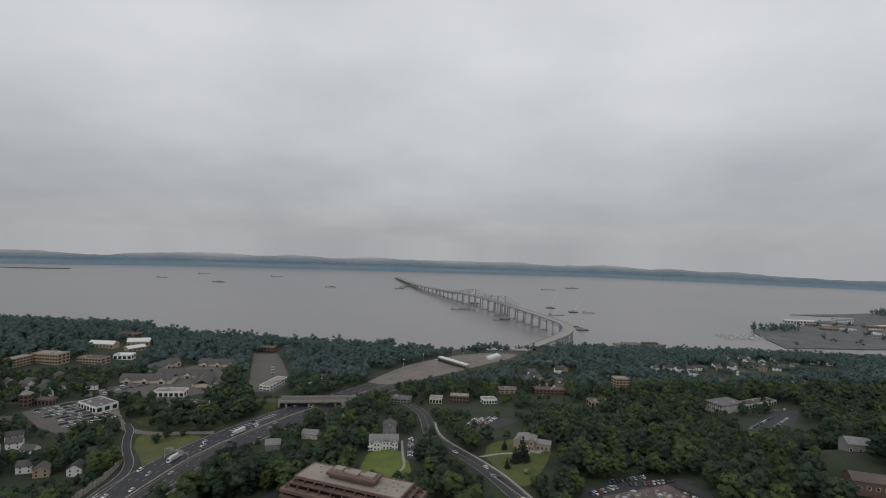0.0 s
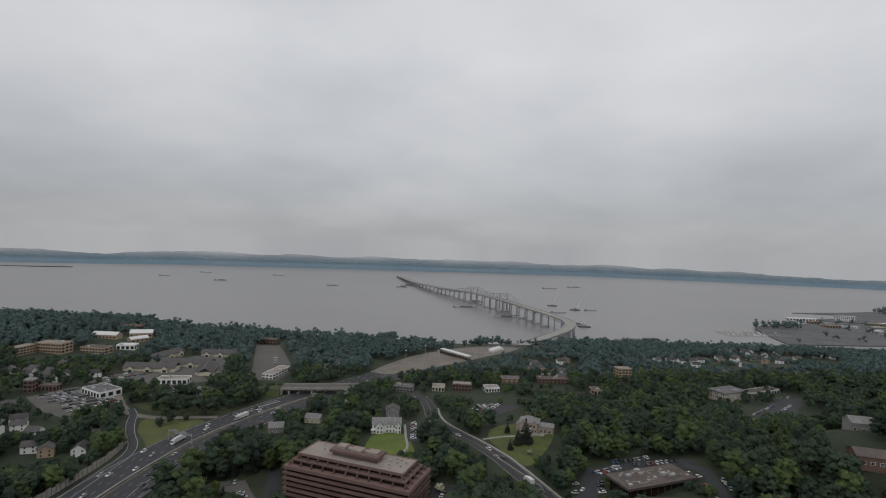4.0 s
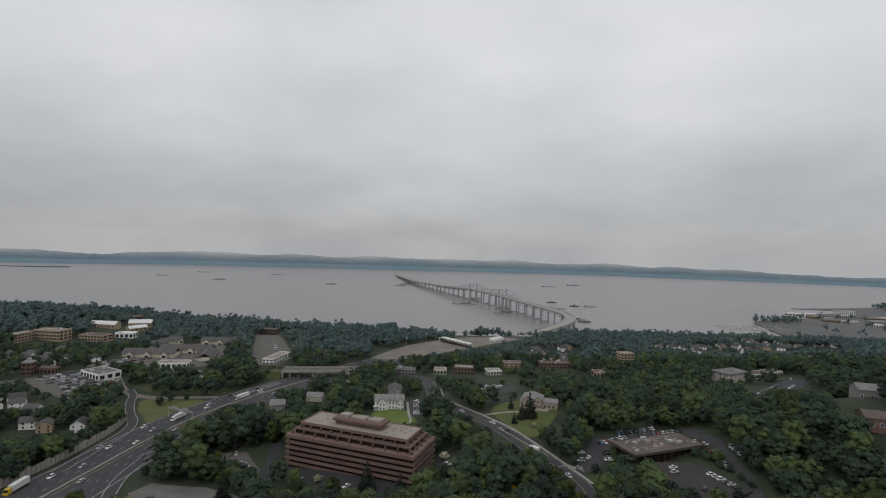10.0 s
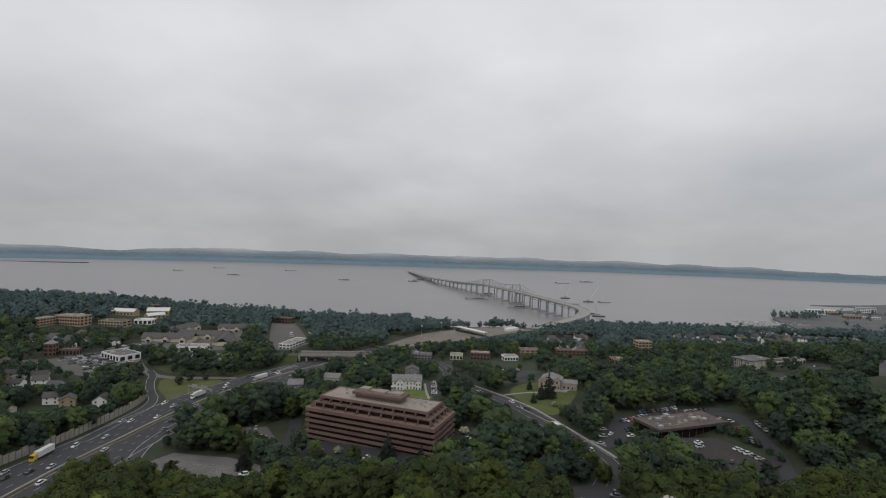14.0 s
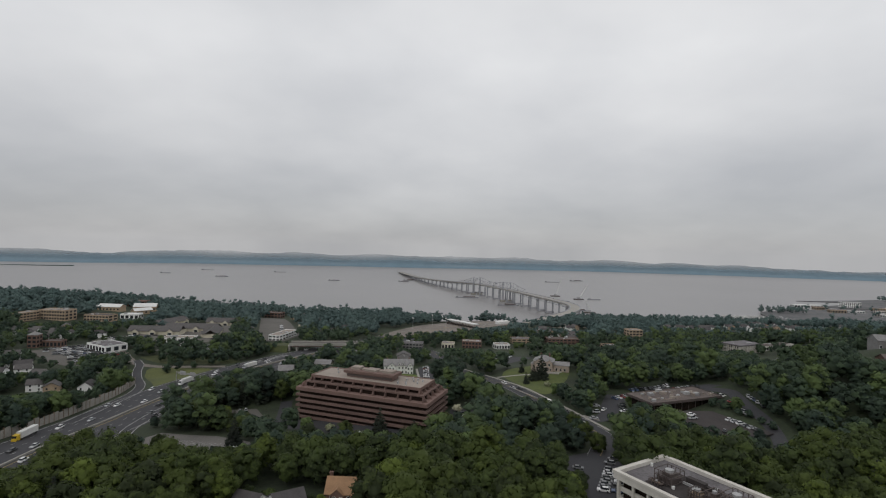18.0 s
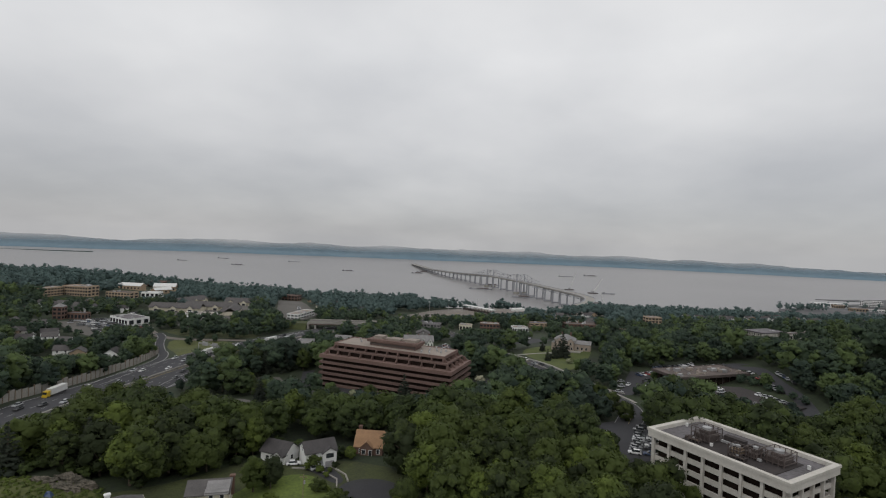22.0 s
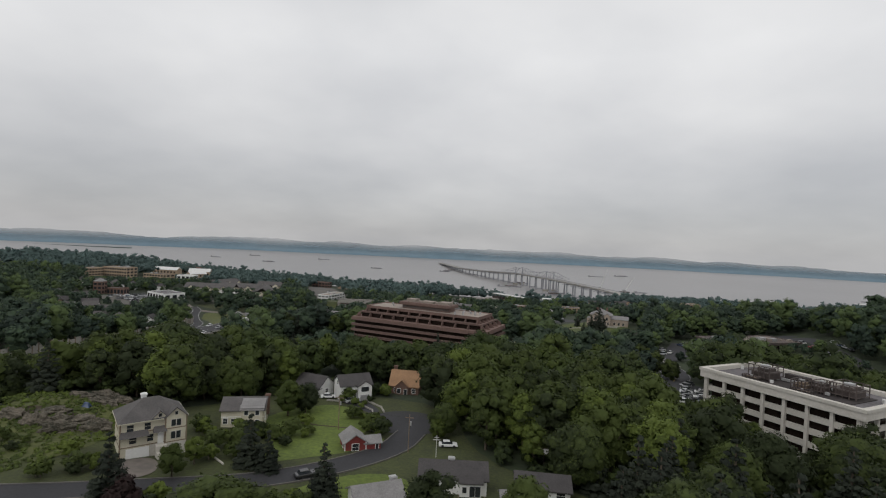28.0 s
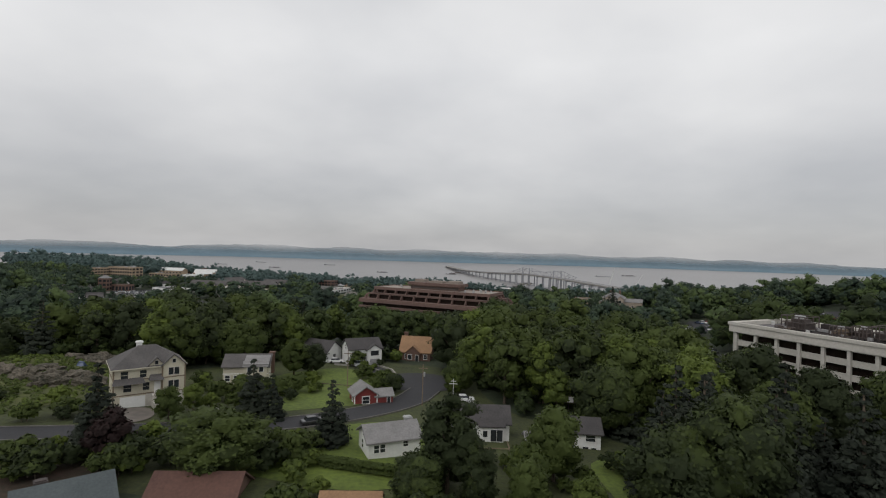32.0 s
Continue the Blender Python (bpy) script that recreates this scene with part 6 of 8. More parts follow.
house(-410, 902, 62, 24, 11, 5.0, 3.0, "tan_brick", "white_metal", "school wing with white pitched roof", windows=tuple(("f", -9 + 6 * k, 1.2, 2.2, 2.2) for k in range(4)), name="school", category="school", plain=True)
slab_building(-470, 1010, 0, 40, 18, 9, "brick", "shingle_red", "brick school block with rust roof", 2, 8, "school", 0, "school")
slab_building(-395, 840, 10, 22, 14, 6, "white", "white_metal", "small school annex with white roof", 1, 4, "school", 1, "school")


def mall(x, y, turn, w, d):
    ob = thing("shopping_arcade", (x, y, gz(x, y)), turn, "shopping arcade under grey gabled roofs", "shop")
    part("wall", Build().box(-w / 2, -d / 2, -3, w / 2, d / 2, 4.4), M["cream"], ob)
    for s in gable_roof(w, d, 4.4, 4.4, "x", 1.0):
        part("roof", s, M["shingle_grey"], ob, "grey shingled roof")
    for i in range(max(2, int(w / 14))):
        n = max(2, int(w / 14))
        gable_wing(ob, -w / 2 + w * (i + 0.5) / n, -d / 2 - 1.0, 6.5, 5.0, 4.2, 2.6, "y", "cream", "shingle_grey", ((0, 0.3, 4.0, 2.6),))
    c, s = math.cos(radians(turn)), math.sin(radians(turn))
    CLEAR.append(([(x + c * p * (w / 2 + 2) - s * q * (d / 2 + 4), y + s * p * (w / 2 + 2) + c * q * (d / 2 + 4)) for p, q in ((-1, -1), (1, -1), (1, 1), (-1, 1))], 2))


mall(-312, 722, 6, 54, 16)
mall(-286, 760, 4, 58, 16)
mall(-252, 730, -78, 44, 14)
mall(-330, 800, 78, 50, 14)
mall(-270, 838, 2, 50, 14)
slab_building(-262, 660, 8, 30, 14, 5.5, "white", "roof_gravel", "white shop with stalls in front", 1, 6, "shop", 4)

# overpass above the highway
ob = thing("overpass", (-118, 640, 0), 8, "concrete road bridge over the highway", "bridge")
part("deck", Build().box(-27, -7, 85.2, 50, 7, 86.4), M["asphalt_pale"], ob)
for s in (-7.3, 6.9):
    part("parapet", Build().box(-27, s, 84.8, 50, s + 0.4, 87.4), M["concrete"], ob, "pale concrete parapet")
part("girder", Build().box(-26, -6.4, 83.8, 34, 6.4, 85.2), M["brown_concrete"], ob)
for u in (-20, 2, 28):
    part("pier", Build().box(u - 0.8, -6, 76, u + 0.8, 6, 83.8), M["concrete"], ob)
for u0, u1 in ((-52, -30), (34, 66)):
    part("abutment", Build().box(u0, -8.5, 72, u1, 8.5, 85.2) if u0 > 0 else Build().box(-28, -7.2, 72, -26.1, 7.2, 85.1), M["concrete"], ob)
part("embankment", Build().frustum([(-84, -24, 72), (-28.1, -24, 72), (-28.1, 24, 72), (-84, 24, 72)], [(-62, -7, 85.1), (-28.1, -7, 85.1), (-28.1, 7, 85.1), (-62, 7, 85.1)]), M["yard"], ob, "grassy embankment")
CLEAR.append(([(-150, 625), (-62, 638), (-64, 658), (-152, 646)], 1))

# sign gantry over the highway
gx, gy = -181, 469
ob = thing("sign_gantry", (gx, gy, gz(gx, gy)), -27, "grey steel sign gantry over the highway", "sign gantry")
for u in (-11.5, 11.5):
    part("post", Build().tube((u, 0, -1), (u, 0, 7.6), 0.28, 0.22, 8), M["grey_metal"], ob)
part("beam", Build().box(-11.5, -0.5, 6.6, 11.5, -0.3, 6.8).box(-11.5, -0.5, 7.4, 11.5, -0.3, 7.6).box(-11.5, 0.3, 6.6, 11.5, 0.5, 6.8).box(-11.5, 0.3, 7.4, 11.5, 0.5, 7.6), M["grey_metal"], ob)
for u in (-6.0, 3.5):
    part("sign_panel", Build().box(u - 2.6, 0.55, 5.6, u + 2.6, 0.7, 8.6), M["grey_metal"], ob, "back of a highway sign")

# toll plaza
ob = thing("toll_canopy", (39, 910, gz(39, 910)), -57, "long white toll canopy on dark posts", "toll booths")
part("canopy", Build().box(-30, -4, 6.2, 30, 4, 7.2), M["white_metal"], ob, "white flat canopy")
for k in range(11):
    part("booth", Build().box(-30 + 6 * k - 0.9, -2.5, 0, -30 + 6 * k + 0.9, 2.5, 2.9), M["dark_steel"], ob)
    part("post", Build().box(-30 + 6 * k - 0.25, -0.3, 2.9, -30 + 6 * k + 0.25, 0.3, 6.2), M["dark_steel"], ob)
for x, y in ((100, 996), (105, 1010), (110, 1023), (115, 1036), (120, 1049)):
    tn = thing("storage_tent", (x, y, gz(x, y)), 20, "white rounded storage tent beside the toll plaza", "tent", "white tents")
    part("cover", Build().frustum([(-2.6, -7, -1), (2.6, -7, -1), (2.6, 7, -1), (-2.6, 7, -1)], [(-2.4, -7, 3.2), (2.4, -7, 3.2), (2.4, 7, 3.2), (-2.4, 7, 3.2)]), M["white_metal"], tn)
    part("crown", Build().frustum([(-2.4, -7, 3.2), (2.4, -7, 3.2), (2.4, 7, 3.2), (-2.4, 7, 3.2)], [(-0.7, -7, 4.6), (0.7, -7, 4.6), (0.7, 7, 4.6), (-0.7, 7, 4.6)]), M["white_metal"], tn)
for x, y in ((-30, 850), (-4, 905), (40, 960), (60, 1020), (14, 860), (110, 1070)):
    lp = thing("light_mast", (x, y, gz(x, y)), 0, "tall light mast beside the toll plaza", "street lamp", "light masts")
    part("pole", Build().tube((0, 0, -1), (0, 0, 15), 0.22, 0.12, 6), M["grey_metal"], lp)
    part("lamp_head", Build().tube((0, 0, 14.6), (0, 0, 15.3), 1.2, 0.9, 8), M["white_metal"], lp)
ob = thing("parking_structure", (204, 948, gz(204, 948)), 14, "two-level concrete parking structure by the bridge ramp", "parking garage")
for k, z in enumerate((0.6, 4.0)):
    part("deck", Build().box(-36, -12, z, -4, 12, z + 0.6).box(2, -12, z, 36, 12, z + 0.6), M["asphalt_pale"], ob)
    part("deck_edge", Build().box(-36.2, -12.2, z - 0.2, -3.8, -12.0, z + 1.5).box(1.8, -12.2, z - 0.2, 36.2, -12.0, z + 1.5), M["white_concrete"], ob)
for u in (-34, -24, -14, -6, 4, 14, 24, 34):
    part("column", Build().box(u - 0.4, -11.4, -4, u + 0.4, -10.6, 4), M["concrete"], ob)
part("ramp", Build().frustum([(-4, -8, -2), (2, -8, -2), (2, 8, -2), (-4, 8, -2)], [(-4, -8, 4.5), (2, -8, 4.5), (2, 8, 1.2), (-4, 8, 1.2)]), M["concrete"], ob)
CLEAR.append(([(166, 925), (236, 945), (242, 972), (172, 952)], 5))

# noise wall along the highway
wall_line = resample(smooth([(-211, 210), (-211, 300), (-211, 345), (-210, 400), (-212, 440), (-222, 476)], 2), 4.0)
ob = thing("noise_wall", (0, 0, 0), 0, "weathered concrete noise wall with posts along the highway", "wall")
for k, (a, c) in enumerate(zip(wall_line, wall_line[1:])):
    if math.hypot(c[0] - a[0], c[1] - a[1]) < 0.3:
        continue
    d = Vector((c[0] - a[0], c[1] - a[1], 0))
    m = Matrix.Translation((a[0], a[1], min(gz(*a), gz(*c)))) @ Matrix.Rotation(math.atan2(d.y, d.x), 4, "Z")
    top = 4.3 + 0.5 * (k % 2) + 0.35 * math.sin(k * 1.7)
    part("panel", Build().box(0.15, -0.12, -0.5, d.length - 0.15, 0.12, top, m), M["concrete"], ob)
    part("post", Build().box(-0.22, -0.32, -0.5, 0.22, 0.32, top + 0.35, m), M["wood"], ob)
settled(ob)
# median barrier
for d in (-0.5,):
    ml = offset(resample(smooth(HW, 2), 10.0), d)
    b = Build()
    for a, c in zip(ml, ml[1:]):
        if c[1] < 720:
            b.tube((*a, gz(*a) + 0.55), (*c, gz(*c) + 0.55), 0.55, 0.55, 4)
    tagged(settled(new("median_barrier", b.mesh("median_barrier", M["concrete"]))), "concrete barrier down the middle of the highway", "barrier", kind="structure")

# far town: small houses, alike in kind
KIT = {}


def cottage(k, x, y, turn, lift=0.0):
    """One of six plain small houses."""
    w, d, h, rise, wall, roof, ridge = ((10, 8, 5.2, 2.8, "white", "shingle_grey", "x"), (9, 10, 5.4, 3.0, "white", "shingle_dark", "y"), (12, 8, 3.4, 2.4, "cream", "shingle_grey", "x"),
                                        (9, 9, 5.6, 2.6, "tan_brick", "shingle_grey", "y"), (11, 8, 5.0, 2.6, "white", "shingle_dark", "x"), (10, 9, 5.4, 2.8, "brick", "shingle_red", "x"))[k]
    if k not in KIT:
        KIT[k] = house(x, y, turn, w, d, h, rise, wall, roof, ("white two-storey house with grey gabled roof", "white gable-fronted house with dark roof", "low cream house with grey roof", "tan gable-fronted house with grey roof", "white house with dark weathered roof", "brick house with rust roof")[k],
                       ridge, windows=(("f", -2.4, 1.0, 1.0, 1.4), ("f", 2.4, 1.0, 1.0, 1.4)) + ((("f", -2.4, 3.6, 1.0, 1.3), ("f", 2.4, 3.6, 1.0, 1.3)) if h > 4 else ()), group="houses of the town", lift=lift, plain=True)
    else:
        copy_thing(KIT[k], spot(x, y, gz(x, y) + lift, turn))
        CLEAR.append(([(x + 7 * math.cos(a), y + 7 * math.sin(a)) for a in (i * math.tau / 6 for i in range(6))], 1.5))


hr = random.Random(11)
for cx, cy, sx, sy, n in ((-285, 470, 40, 30, 8), (-370, 690, 30, 40, 10), (-150, 820, 30, 60, 7), (200, 830, 60, 40, 10), (-262, 430, 22, 16, 5), (-318, 500, 18, 22, 7), (-350, 545, 16, 14, 5), (-400, 640, 26, 26, 7), (370, 895, 60, 26, 16), (470, 960, 70, 40, 16), (600, 1060, 90, 40, 16), (285, 790, 26, 20, 6),
                          (120, 770, 30, 26, 7), (60, 760, 14, 18, 4), (-120, 760, 24, 24, 4), (760, 1180, 90, 40, 10), (430, 740, 50, 40, 5), (-140, 1000, 60, 40, 4)):
    for _ in range(n):
        x, y = cx + hr.uniform(-sx, sx) * 1.3, cy + hr.uniform(-sy, sy) * 1.3
        if not open_ground(np.float64(x), np.float64(y), 4.0):
            cottage(hr.choice((0, 1, 2, 3, 4, 4, 0)), x, y, hr.uniform(-40, 40))


# ---- vehicles ----
CARS = {}


def car(colour, x, y, turn, group, lift=0.2):
    kind = "suv" if colour.endswith("_suv") else "sedan"
    key = colour
    m = spot(x, y, gz(x, y) + lift, turn)
    if key in CARS:
        return copy_thing(CARS[key], m)
    paint_name = colour.replace("_suv", "")
    ob = thing("car", (x, y, gz(x, y) + lift), turn, paint_name + (" sport utility car parked on asphalt" if kind == "suv" else " saloon car on asphalt"), "car", group)
    t, g = (1.0, 1.75) if kind == "suv" else (0.86, 1.45)
    L, Wd = 2.3, 0.9
    part("body", Build().frustum([(-L, -Wd, 0.28), (L, -Wd, 0.28), (L, Wd, 0.28), (-L, Wd, 0.28)], [(-L + 0.08, -Wd, t - 0.12), (L - 0.1, -Wd, t - 0.2), (L - 0.1, Wd, t - 0.2), (-L + 0.08, Wd, t - 0.12)])
         .frustum([(-L + 0.08, -Wd, t - 0.12), (L - 0.1, -Wd, t - 0.2), (L - 0.1, Wd, t - 0.2), (-L + 0.08, Wd, t - 0.12)], [(-L + 0.2, -0.8, t), (L - 0.3, -0.78, t - 0.08), (L - 0.3, 0.78, t - 0.08), (-L + 0.2, 0.8, t)]), CAR_PAINT[paint_name], ob)
    back = -2.0 if kind == "suv" else -1.6
    part("glasshouse", Build().frustum([(back, -0.8, t - 0.02), (1.05, -0.8, t - 0.02), (1.05, 0.8, t - 0.02), (back, 0.8, t - 0.02)], [(back + 0.35, -0.64, g - 0.06), (0.35, -0.64, g - 0.06), (0.35, 0.64, g - 0.06), (back + 0.35, 0.64, g - 0.06)]), M["glass"], ob, "dark car windows")
    part("roof", Build().frustum([(back + 0.32, -0.66, g - 0.06), (0.38, -0.66, g - 0.06), (0.38, 0.66, g - 0.06), (back + 0.32, 0.66, g - 0.06)], [(back + 0.45, -0.58, g), (0.2, -0.58, g), (0.2, 0.58, g), (back + 0.45, 0.58, g)]), CAR_PAINT[paint_name], ob)
    for u in (-1.4, 1.4):
        for s in (-0.82, 0.82):
            part("wheel", Build().tube((u, s - 0.11, 0.33), (u, s + 0.11, 0.33), 0.33, 0.33, 10), M["tyre"], ob)
    CARS[key] = ob
    return ob


COLOURS = ("white", "silver", "black", "grey", "silver_suv", "white_suv", "black_suv", "grey_suv", "red", "blue", "white", "silver", "black", "grey", "white_suv", "black", "silver")
cr = random.Random(5)


FAR_CARS = {}


def far_cars():
    """The crowded lots far down the hill: one mesh of parked cars for each colour."""
    quads = [(4, 5, 6, 7), (0, 1, 5, 4), (1, 2, 6, 5), (2, 3, 7, 6), (3, 0, 4, 7)]
    for colour, rows in FAR_CARS.items():
        b = Build()
        for x, y, turn in rows:
            m = spot(x, y, gz(x, y) + 0.2, turn)
            for low, high in (((2.25, 0.9, 0.3), (2.15, 0.84, 0.9)), ((1.5, 0.8, 0.9), (0.95, 0.62, 1.48))):
                b.add([m @ Vector((p * u, q * v, z)) for u, v, z in (low, high) for p, q in ((-1, -1), (1, -1), (1, 1), (-1, 1))], quads)
        me = b.mesh("parked_cars", CAR_PAINT[colour])
        me.materials.append(M["glass"])
        for i, f in enumerate(me.polygons):
            f.material_index = int(i % 10 > 5)
        tagged(new("parked_cars", me), colour + " cars standing in crowded lots of the town", "cars", kind="stuff")


def car_row(x0, y0, x1, y1, n, turn, fill, group):
    n = max(1, min(n, int(math.hypot(x1 - x0, GRID_Y * (y1 - y0)) / 2.7)))
    for k in range(n):
        if cr.random() < fill:
            u = (k + 0.5) / n
            place = (cr.choice(COLOURS), x0 + (x1 - x0) * u, y0 + (y1 - y0) * u, turn + cr.choice((0, 180)) + cr.uniform(-3, 3))
            if y0 > 540:
                FAR_CARS.setdefault(place[0].replace("_suv", ""), []).append(place[1:])
            else:
                car(*place, group)


def lorry(x, y, turn, cab, label, length=14.0, lift=0.25):
    ob = thing("truck", (x, y, gz(x, y) + lift), turn, label, "truck", "trucks on the highway")
    part("trailer", Build().box(-length / 2, -1.25, 1.1, length / 2 - 3.2, 1.25, 4.0), M["white_metal"], ob, "white box trailer")
    part("chassis", Build().box(-length / 2 + 0.3, -0.5, 0.75, length / 2 - 0.3, 0.5, 1.1), M["dark_steel"], ob)
    part("cab", Build().frustum([(length / 2 - 2.6, -1.2, 0.7), (length / 2, -1.2, 0.7), (length / 2, 1.2, 0.7), (length / 2 - 2.6, 1.2, 0.7)], [(length / 2 - 2.6, -1.15, 3.5), (length / 2 - 0.7, -1.1, 3.3), (length / 2 - 0.7, 1.1, 3.3), (length / 2 - 2.6, 1.15, 3.5)]), cab, ob)
    part("windscreen", Build().frustum([(length / 2 - 0.25, -1.0, 2.0), (length / 2 - 0.15, -1.0, 2.0), (length / 2 - 0.15, 1.0, 2.0), (length / 2 - 0.25, 1.0, 2.0)], [(length / 2 - 0.72, -0.95, 3.0), (length / 2 - 0.55, -0.95, 3.0), (length / 2 - 0.55, 0.95, 3.0), (length / 2 - 0.72, 0.95, 3.0)]), M["glass"], ob)
    for u in (-length / 2 + 1.2, -length / 2 + 2.4, length / 2 - 3.6, length / 2 - 1.0):
        for s in (-1.05, 1.05):
            part("wheel", Build().tube((u, s - 0.16, 0.5), (u, s + 0.16, 0.5), 0.5, 0.5, 10), M["tyre"], ob)


hw = resample(smooth(HW, 2), 1.0)
for k, lane in enumerate((-19.2, -14.2, -9.2, -4.2, 4.2, 9.2, 14.2, 19.2)):
    ln = offset(hw, lane)
    s = cr.uniform(120, 150)
    while s < len(ln) - 20:
        p, q = ln[int(s)], ln[int(s) + 4]
        a = math.degrees(math.atan2(q[1] - p[1], q[0] - p[0])) + (180 if lane < 0 else 0)
        if 230 < p[1] < 690:
            car(cr.choice(COLOURS), p[0], p[1], a, "cars on the highway", 0.28)
        s += cr.uniform(45, 115)
for lane, y, cab, text in ((-19.0, 318, YELLOW, "lorry with a yellow cab on the highway"), (-9.2, 470, CAR_PAINT["white"], "white lorry on the highway"), (-4.2, 540, CAR_PAINT["silver"], "pale lorry on the highway")):
    ln = offset(hw, lane)
    i = min(range(len(ln) - 5), key=lambda k: abs(ln[k][1] - y))
    lorry(*ln[i], math.degrees(math.atan2(ln[i + 4][1] - ln[i][1], ln[i + 4][0] - ln[i][0])) + (180 if lane < 0 else 0), cab, text)

for a in ((104, 386, 124, 396, 8, 110, 0.8), (132, 398, 160, 394, 10, 80, 0.9), (166.5, 326, 168.5, 352, 9, 70, 0.85), (155.5, 322, 158.5, 350, 9, 110, 0.7), (156, 372, 160, 360, 4, 20, 0.7), (158, 262, 172, 270, 5, 20, 0.8), (84, 349, 90, 372, 7, 10, 0.6), (101, 352, 105, 372, 7, 10, 0.7), (120, 405, 146, 408, 9, 95, 0.8)):
    car_row(*a, "cars by the flat-roofed offices")
for x, y, tn, c in ((144, 320, 15, "white"), (145, 316.5, 15, "silver"), (146, 313, 15, "white_suv"), (147, 309.5, 15, "grey"), (148, 306, 15, "silver"), (149, 302.5, 15, "black"), (128, 329, 20, "white"), (132, 300, 60, "black"), (126, 322, 20, "silver_suv")):
    car(c, x, y, tn, "cars by the flat-roofed offices", LOWER_Z - gz(x, y))
for a in ((56, 232, 66, 258, 11, 160, 0.85), (61, 231, 71, 257, 11, 160, 0.7), (66, 262, 72, 274, 4, 160, 0.8), (50, 240, 54, 262, 8, 165, 0.3)):
    car_row(*a, "cars beside the white block")
for a in ((-130, 384, -114, 387, 5, 100, 0.5), (-108, 372, -101, 360, 4, 20, 0.6), (-100, 300, -92, 288, 4, 20, 0.25), (-70, 338, -40, 325, 8, 60, 0.3), (10, 352, 16, 366, 4, 10, 0.4)):
    car_row(*a, "cars by the brown offices")
car_row(-10, 512, -9, 462, 14, 5, 0.7, "cars by the white house")
for k in range(4):
    car_row(-352 + 7 * k, 575 - 5 * k, -332 + 7 * k, 612 - 7 * k, 10, 35, 0.85, "cars at the dealer")
for k in range(5):
    car_row(-330 + 7 * k, 562 - 6 * k, -300 + 7 * k, 606 - 8 * k, 14, 35, 0.85, "cars at the dealer")
for k in range(4):
    car_row(36 + 7 * k, 552 + 6 * k, 48 + 7 * k, 588 + 3 * k, 12, 20, 0.9, "cars by the brick shops")
for a in ((296, 562, 340, 605, 14, 40, 0.85), (310, 556, 352, 600, 14, 40, 0.8), (345, 625, 375, 640, 10, 60, 0.6)):
    car_row(*a, "cars by the white offices")
for a in ((-258, 604, -236, 600, 7, 80, 0.9), (-256, 614, -214, 616, 12, 80, 0.9), (-254, 626, -210, 628, 12, 80, 0.85), (-248, 640, -212, 636, 10, 80, 0.8), (-325, 650, -300, 646, 8, 80, 0.8), (-318, 676, -305, 706, 8, 20, 0.8), (-276, 690, -262, 692, 4, 95, 0.8), (-246, 770, -240, 815, 12, 5, 0.8), (-236, 770, -231, 812, 12, 5, 0.7), (-300, 790, -262, 794, 10, 95, 0.8), (-182, 760, -204, 850, 18, 15, 0.5), (-338, 660, -325, 700, 9, 20, 0.7), (-328, 655, -316, 690, 9, 20, 0.7), (-240, 690, -236, 730, 9, 5, 0.7), (-300, 690, -262, 694, 9, 95, 0.6)):
    car_row(*a, "cars at the shops")
for x, y, t, c in ((-58.2, 206.2, 20, "white"), (-50.2, 203.4, 40, "silver_suv"), (-47.5, 139.5, 42, "black"), (-20.2, 169.5, 8, "white"), (74, 334, 105, "white_suv"), (47.5, 418, 114, "silver"), (51.5, 416, 114, "black"), (92, 362, 60, "white"), (82, 345, 10, "silver"), (68, 360, 108, "grey"), (24.5, 474, 125, "white"), (44, 436, 114, "white_suv"), (70.5, 340, 108, "black")):
    car(c, x, y, t, "cars on the streets")
far_cars()
lorry(62, 372, 110, CAR_PAINT["white"], "white delivery truck on the road", 8.0)

# ---- poles, backboard, rocks ----
for x, y, h in ((-48.5, 175.0, 9.0), (-29.3, 162.2, 9.0)):
    ob = thing("utility_pole", (x, y, gz(x, y)), 0, "weathered timber utility pole beside the street", "utility pole", "utility poles")
    part("pole", Build().tube((0, 0, -1), (0, 0, h), 0.13, 0.09, 8), M["wood"], ob)
    part("crossarm", Build().box(-1.0, -0.07, h - 0.9, 1.0, 0.07, h - 0.75), M["wood"], ob)
    part("transformer", Build().tube((0.3, 0, h - 2.6), (0.3, 0, h - 1.7), 0.22, 0.22, 8), M["grey_metal"], ob)
b = Build()
for (ax, ay, az), (cx, cy, cz) in (((-48.5, 175.0, 8.3), (-29.3, 162.2, 8.3)),):
    pts = [Vector((ax + (cx - ax) * k / 10, ay + (cy - ay) * k / 10, gz(ax, ay) + az + (gz(cx, cy) + cz - gz(ax, ay) - az) * k / 10 - 1.1 * (1 - (k / 5 - 1) ** 2))) for k in range(11)]
    for p, q in zip(pts, pts[1:]):
        b.tube(p, q, 0.02, 0.02, 4)
tagged(settled(new("power_line", b.mesh("power_line", M["tyre"]))), "thin black power line sagging between timber poles", "cable", kind="structure")
ob = thing("basketball_hoop", (1.5, 158.0, gz(1.5, 158.0)), 0, "basketball backboard on a pole by the yard", "basketball hoop")
part("pole", Build().tube((0, 0.4, -0.5), (0, 0.2, 4.6), 0.08, 0.08, 6), M["dark_steel"], ob)
part("backboard", Build().box(-0.9, -0.05, 4.0, 0.9, 0.05, 5.1), M["white_metal"], ob)
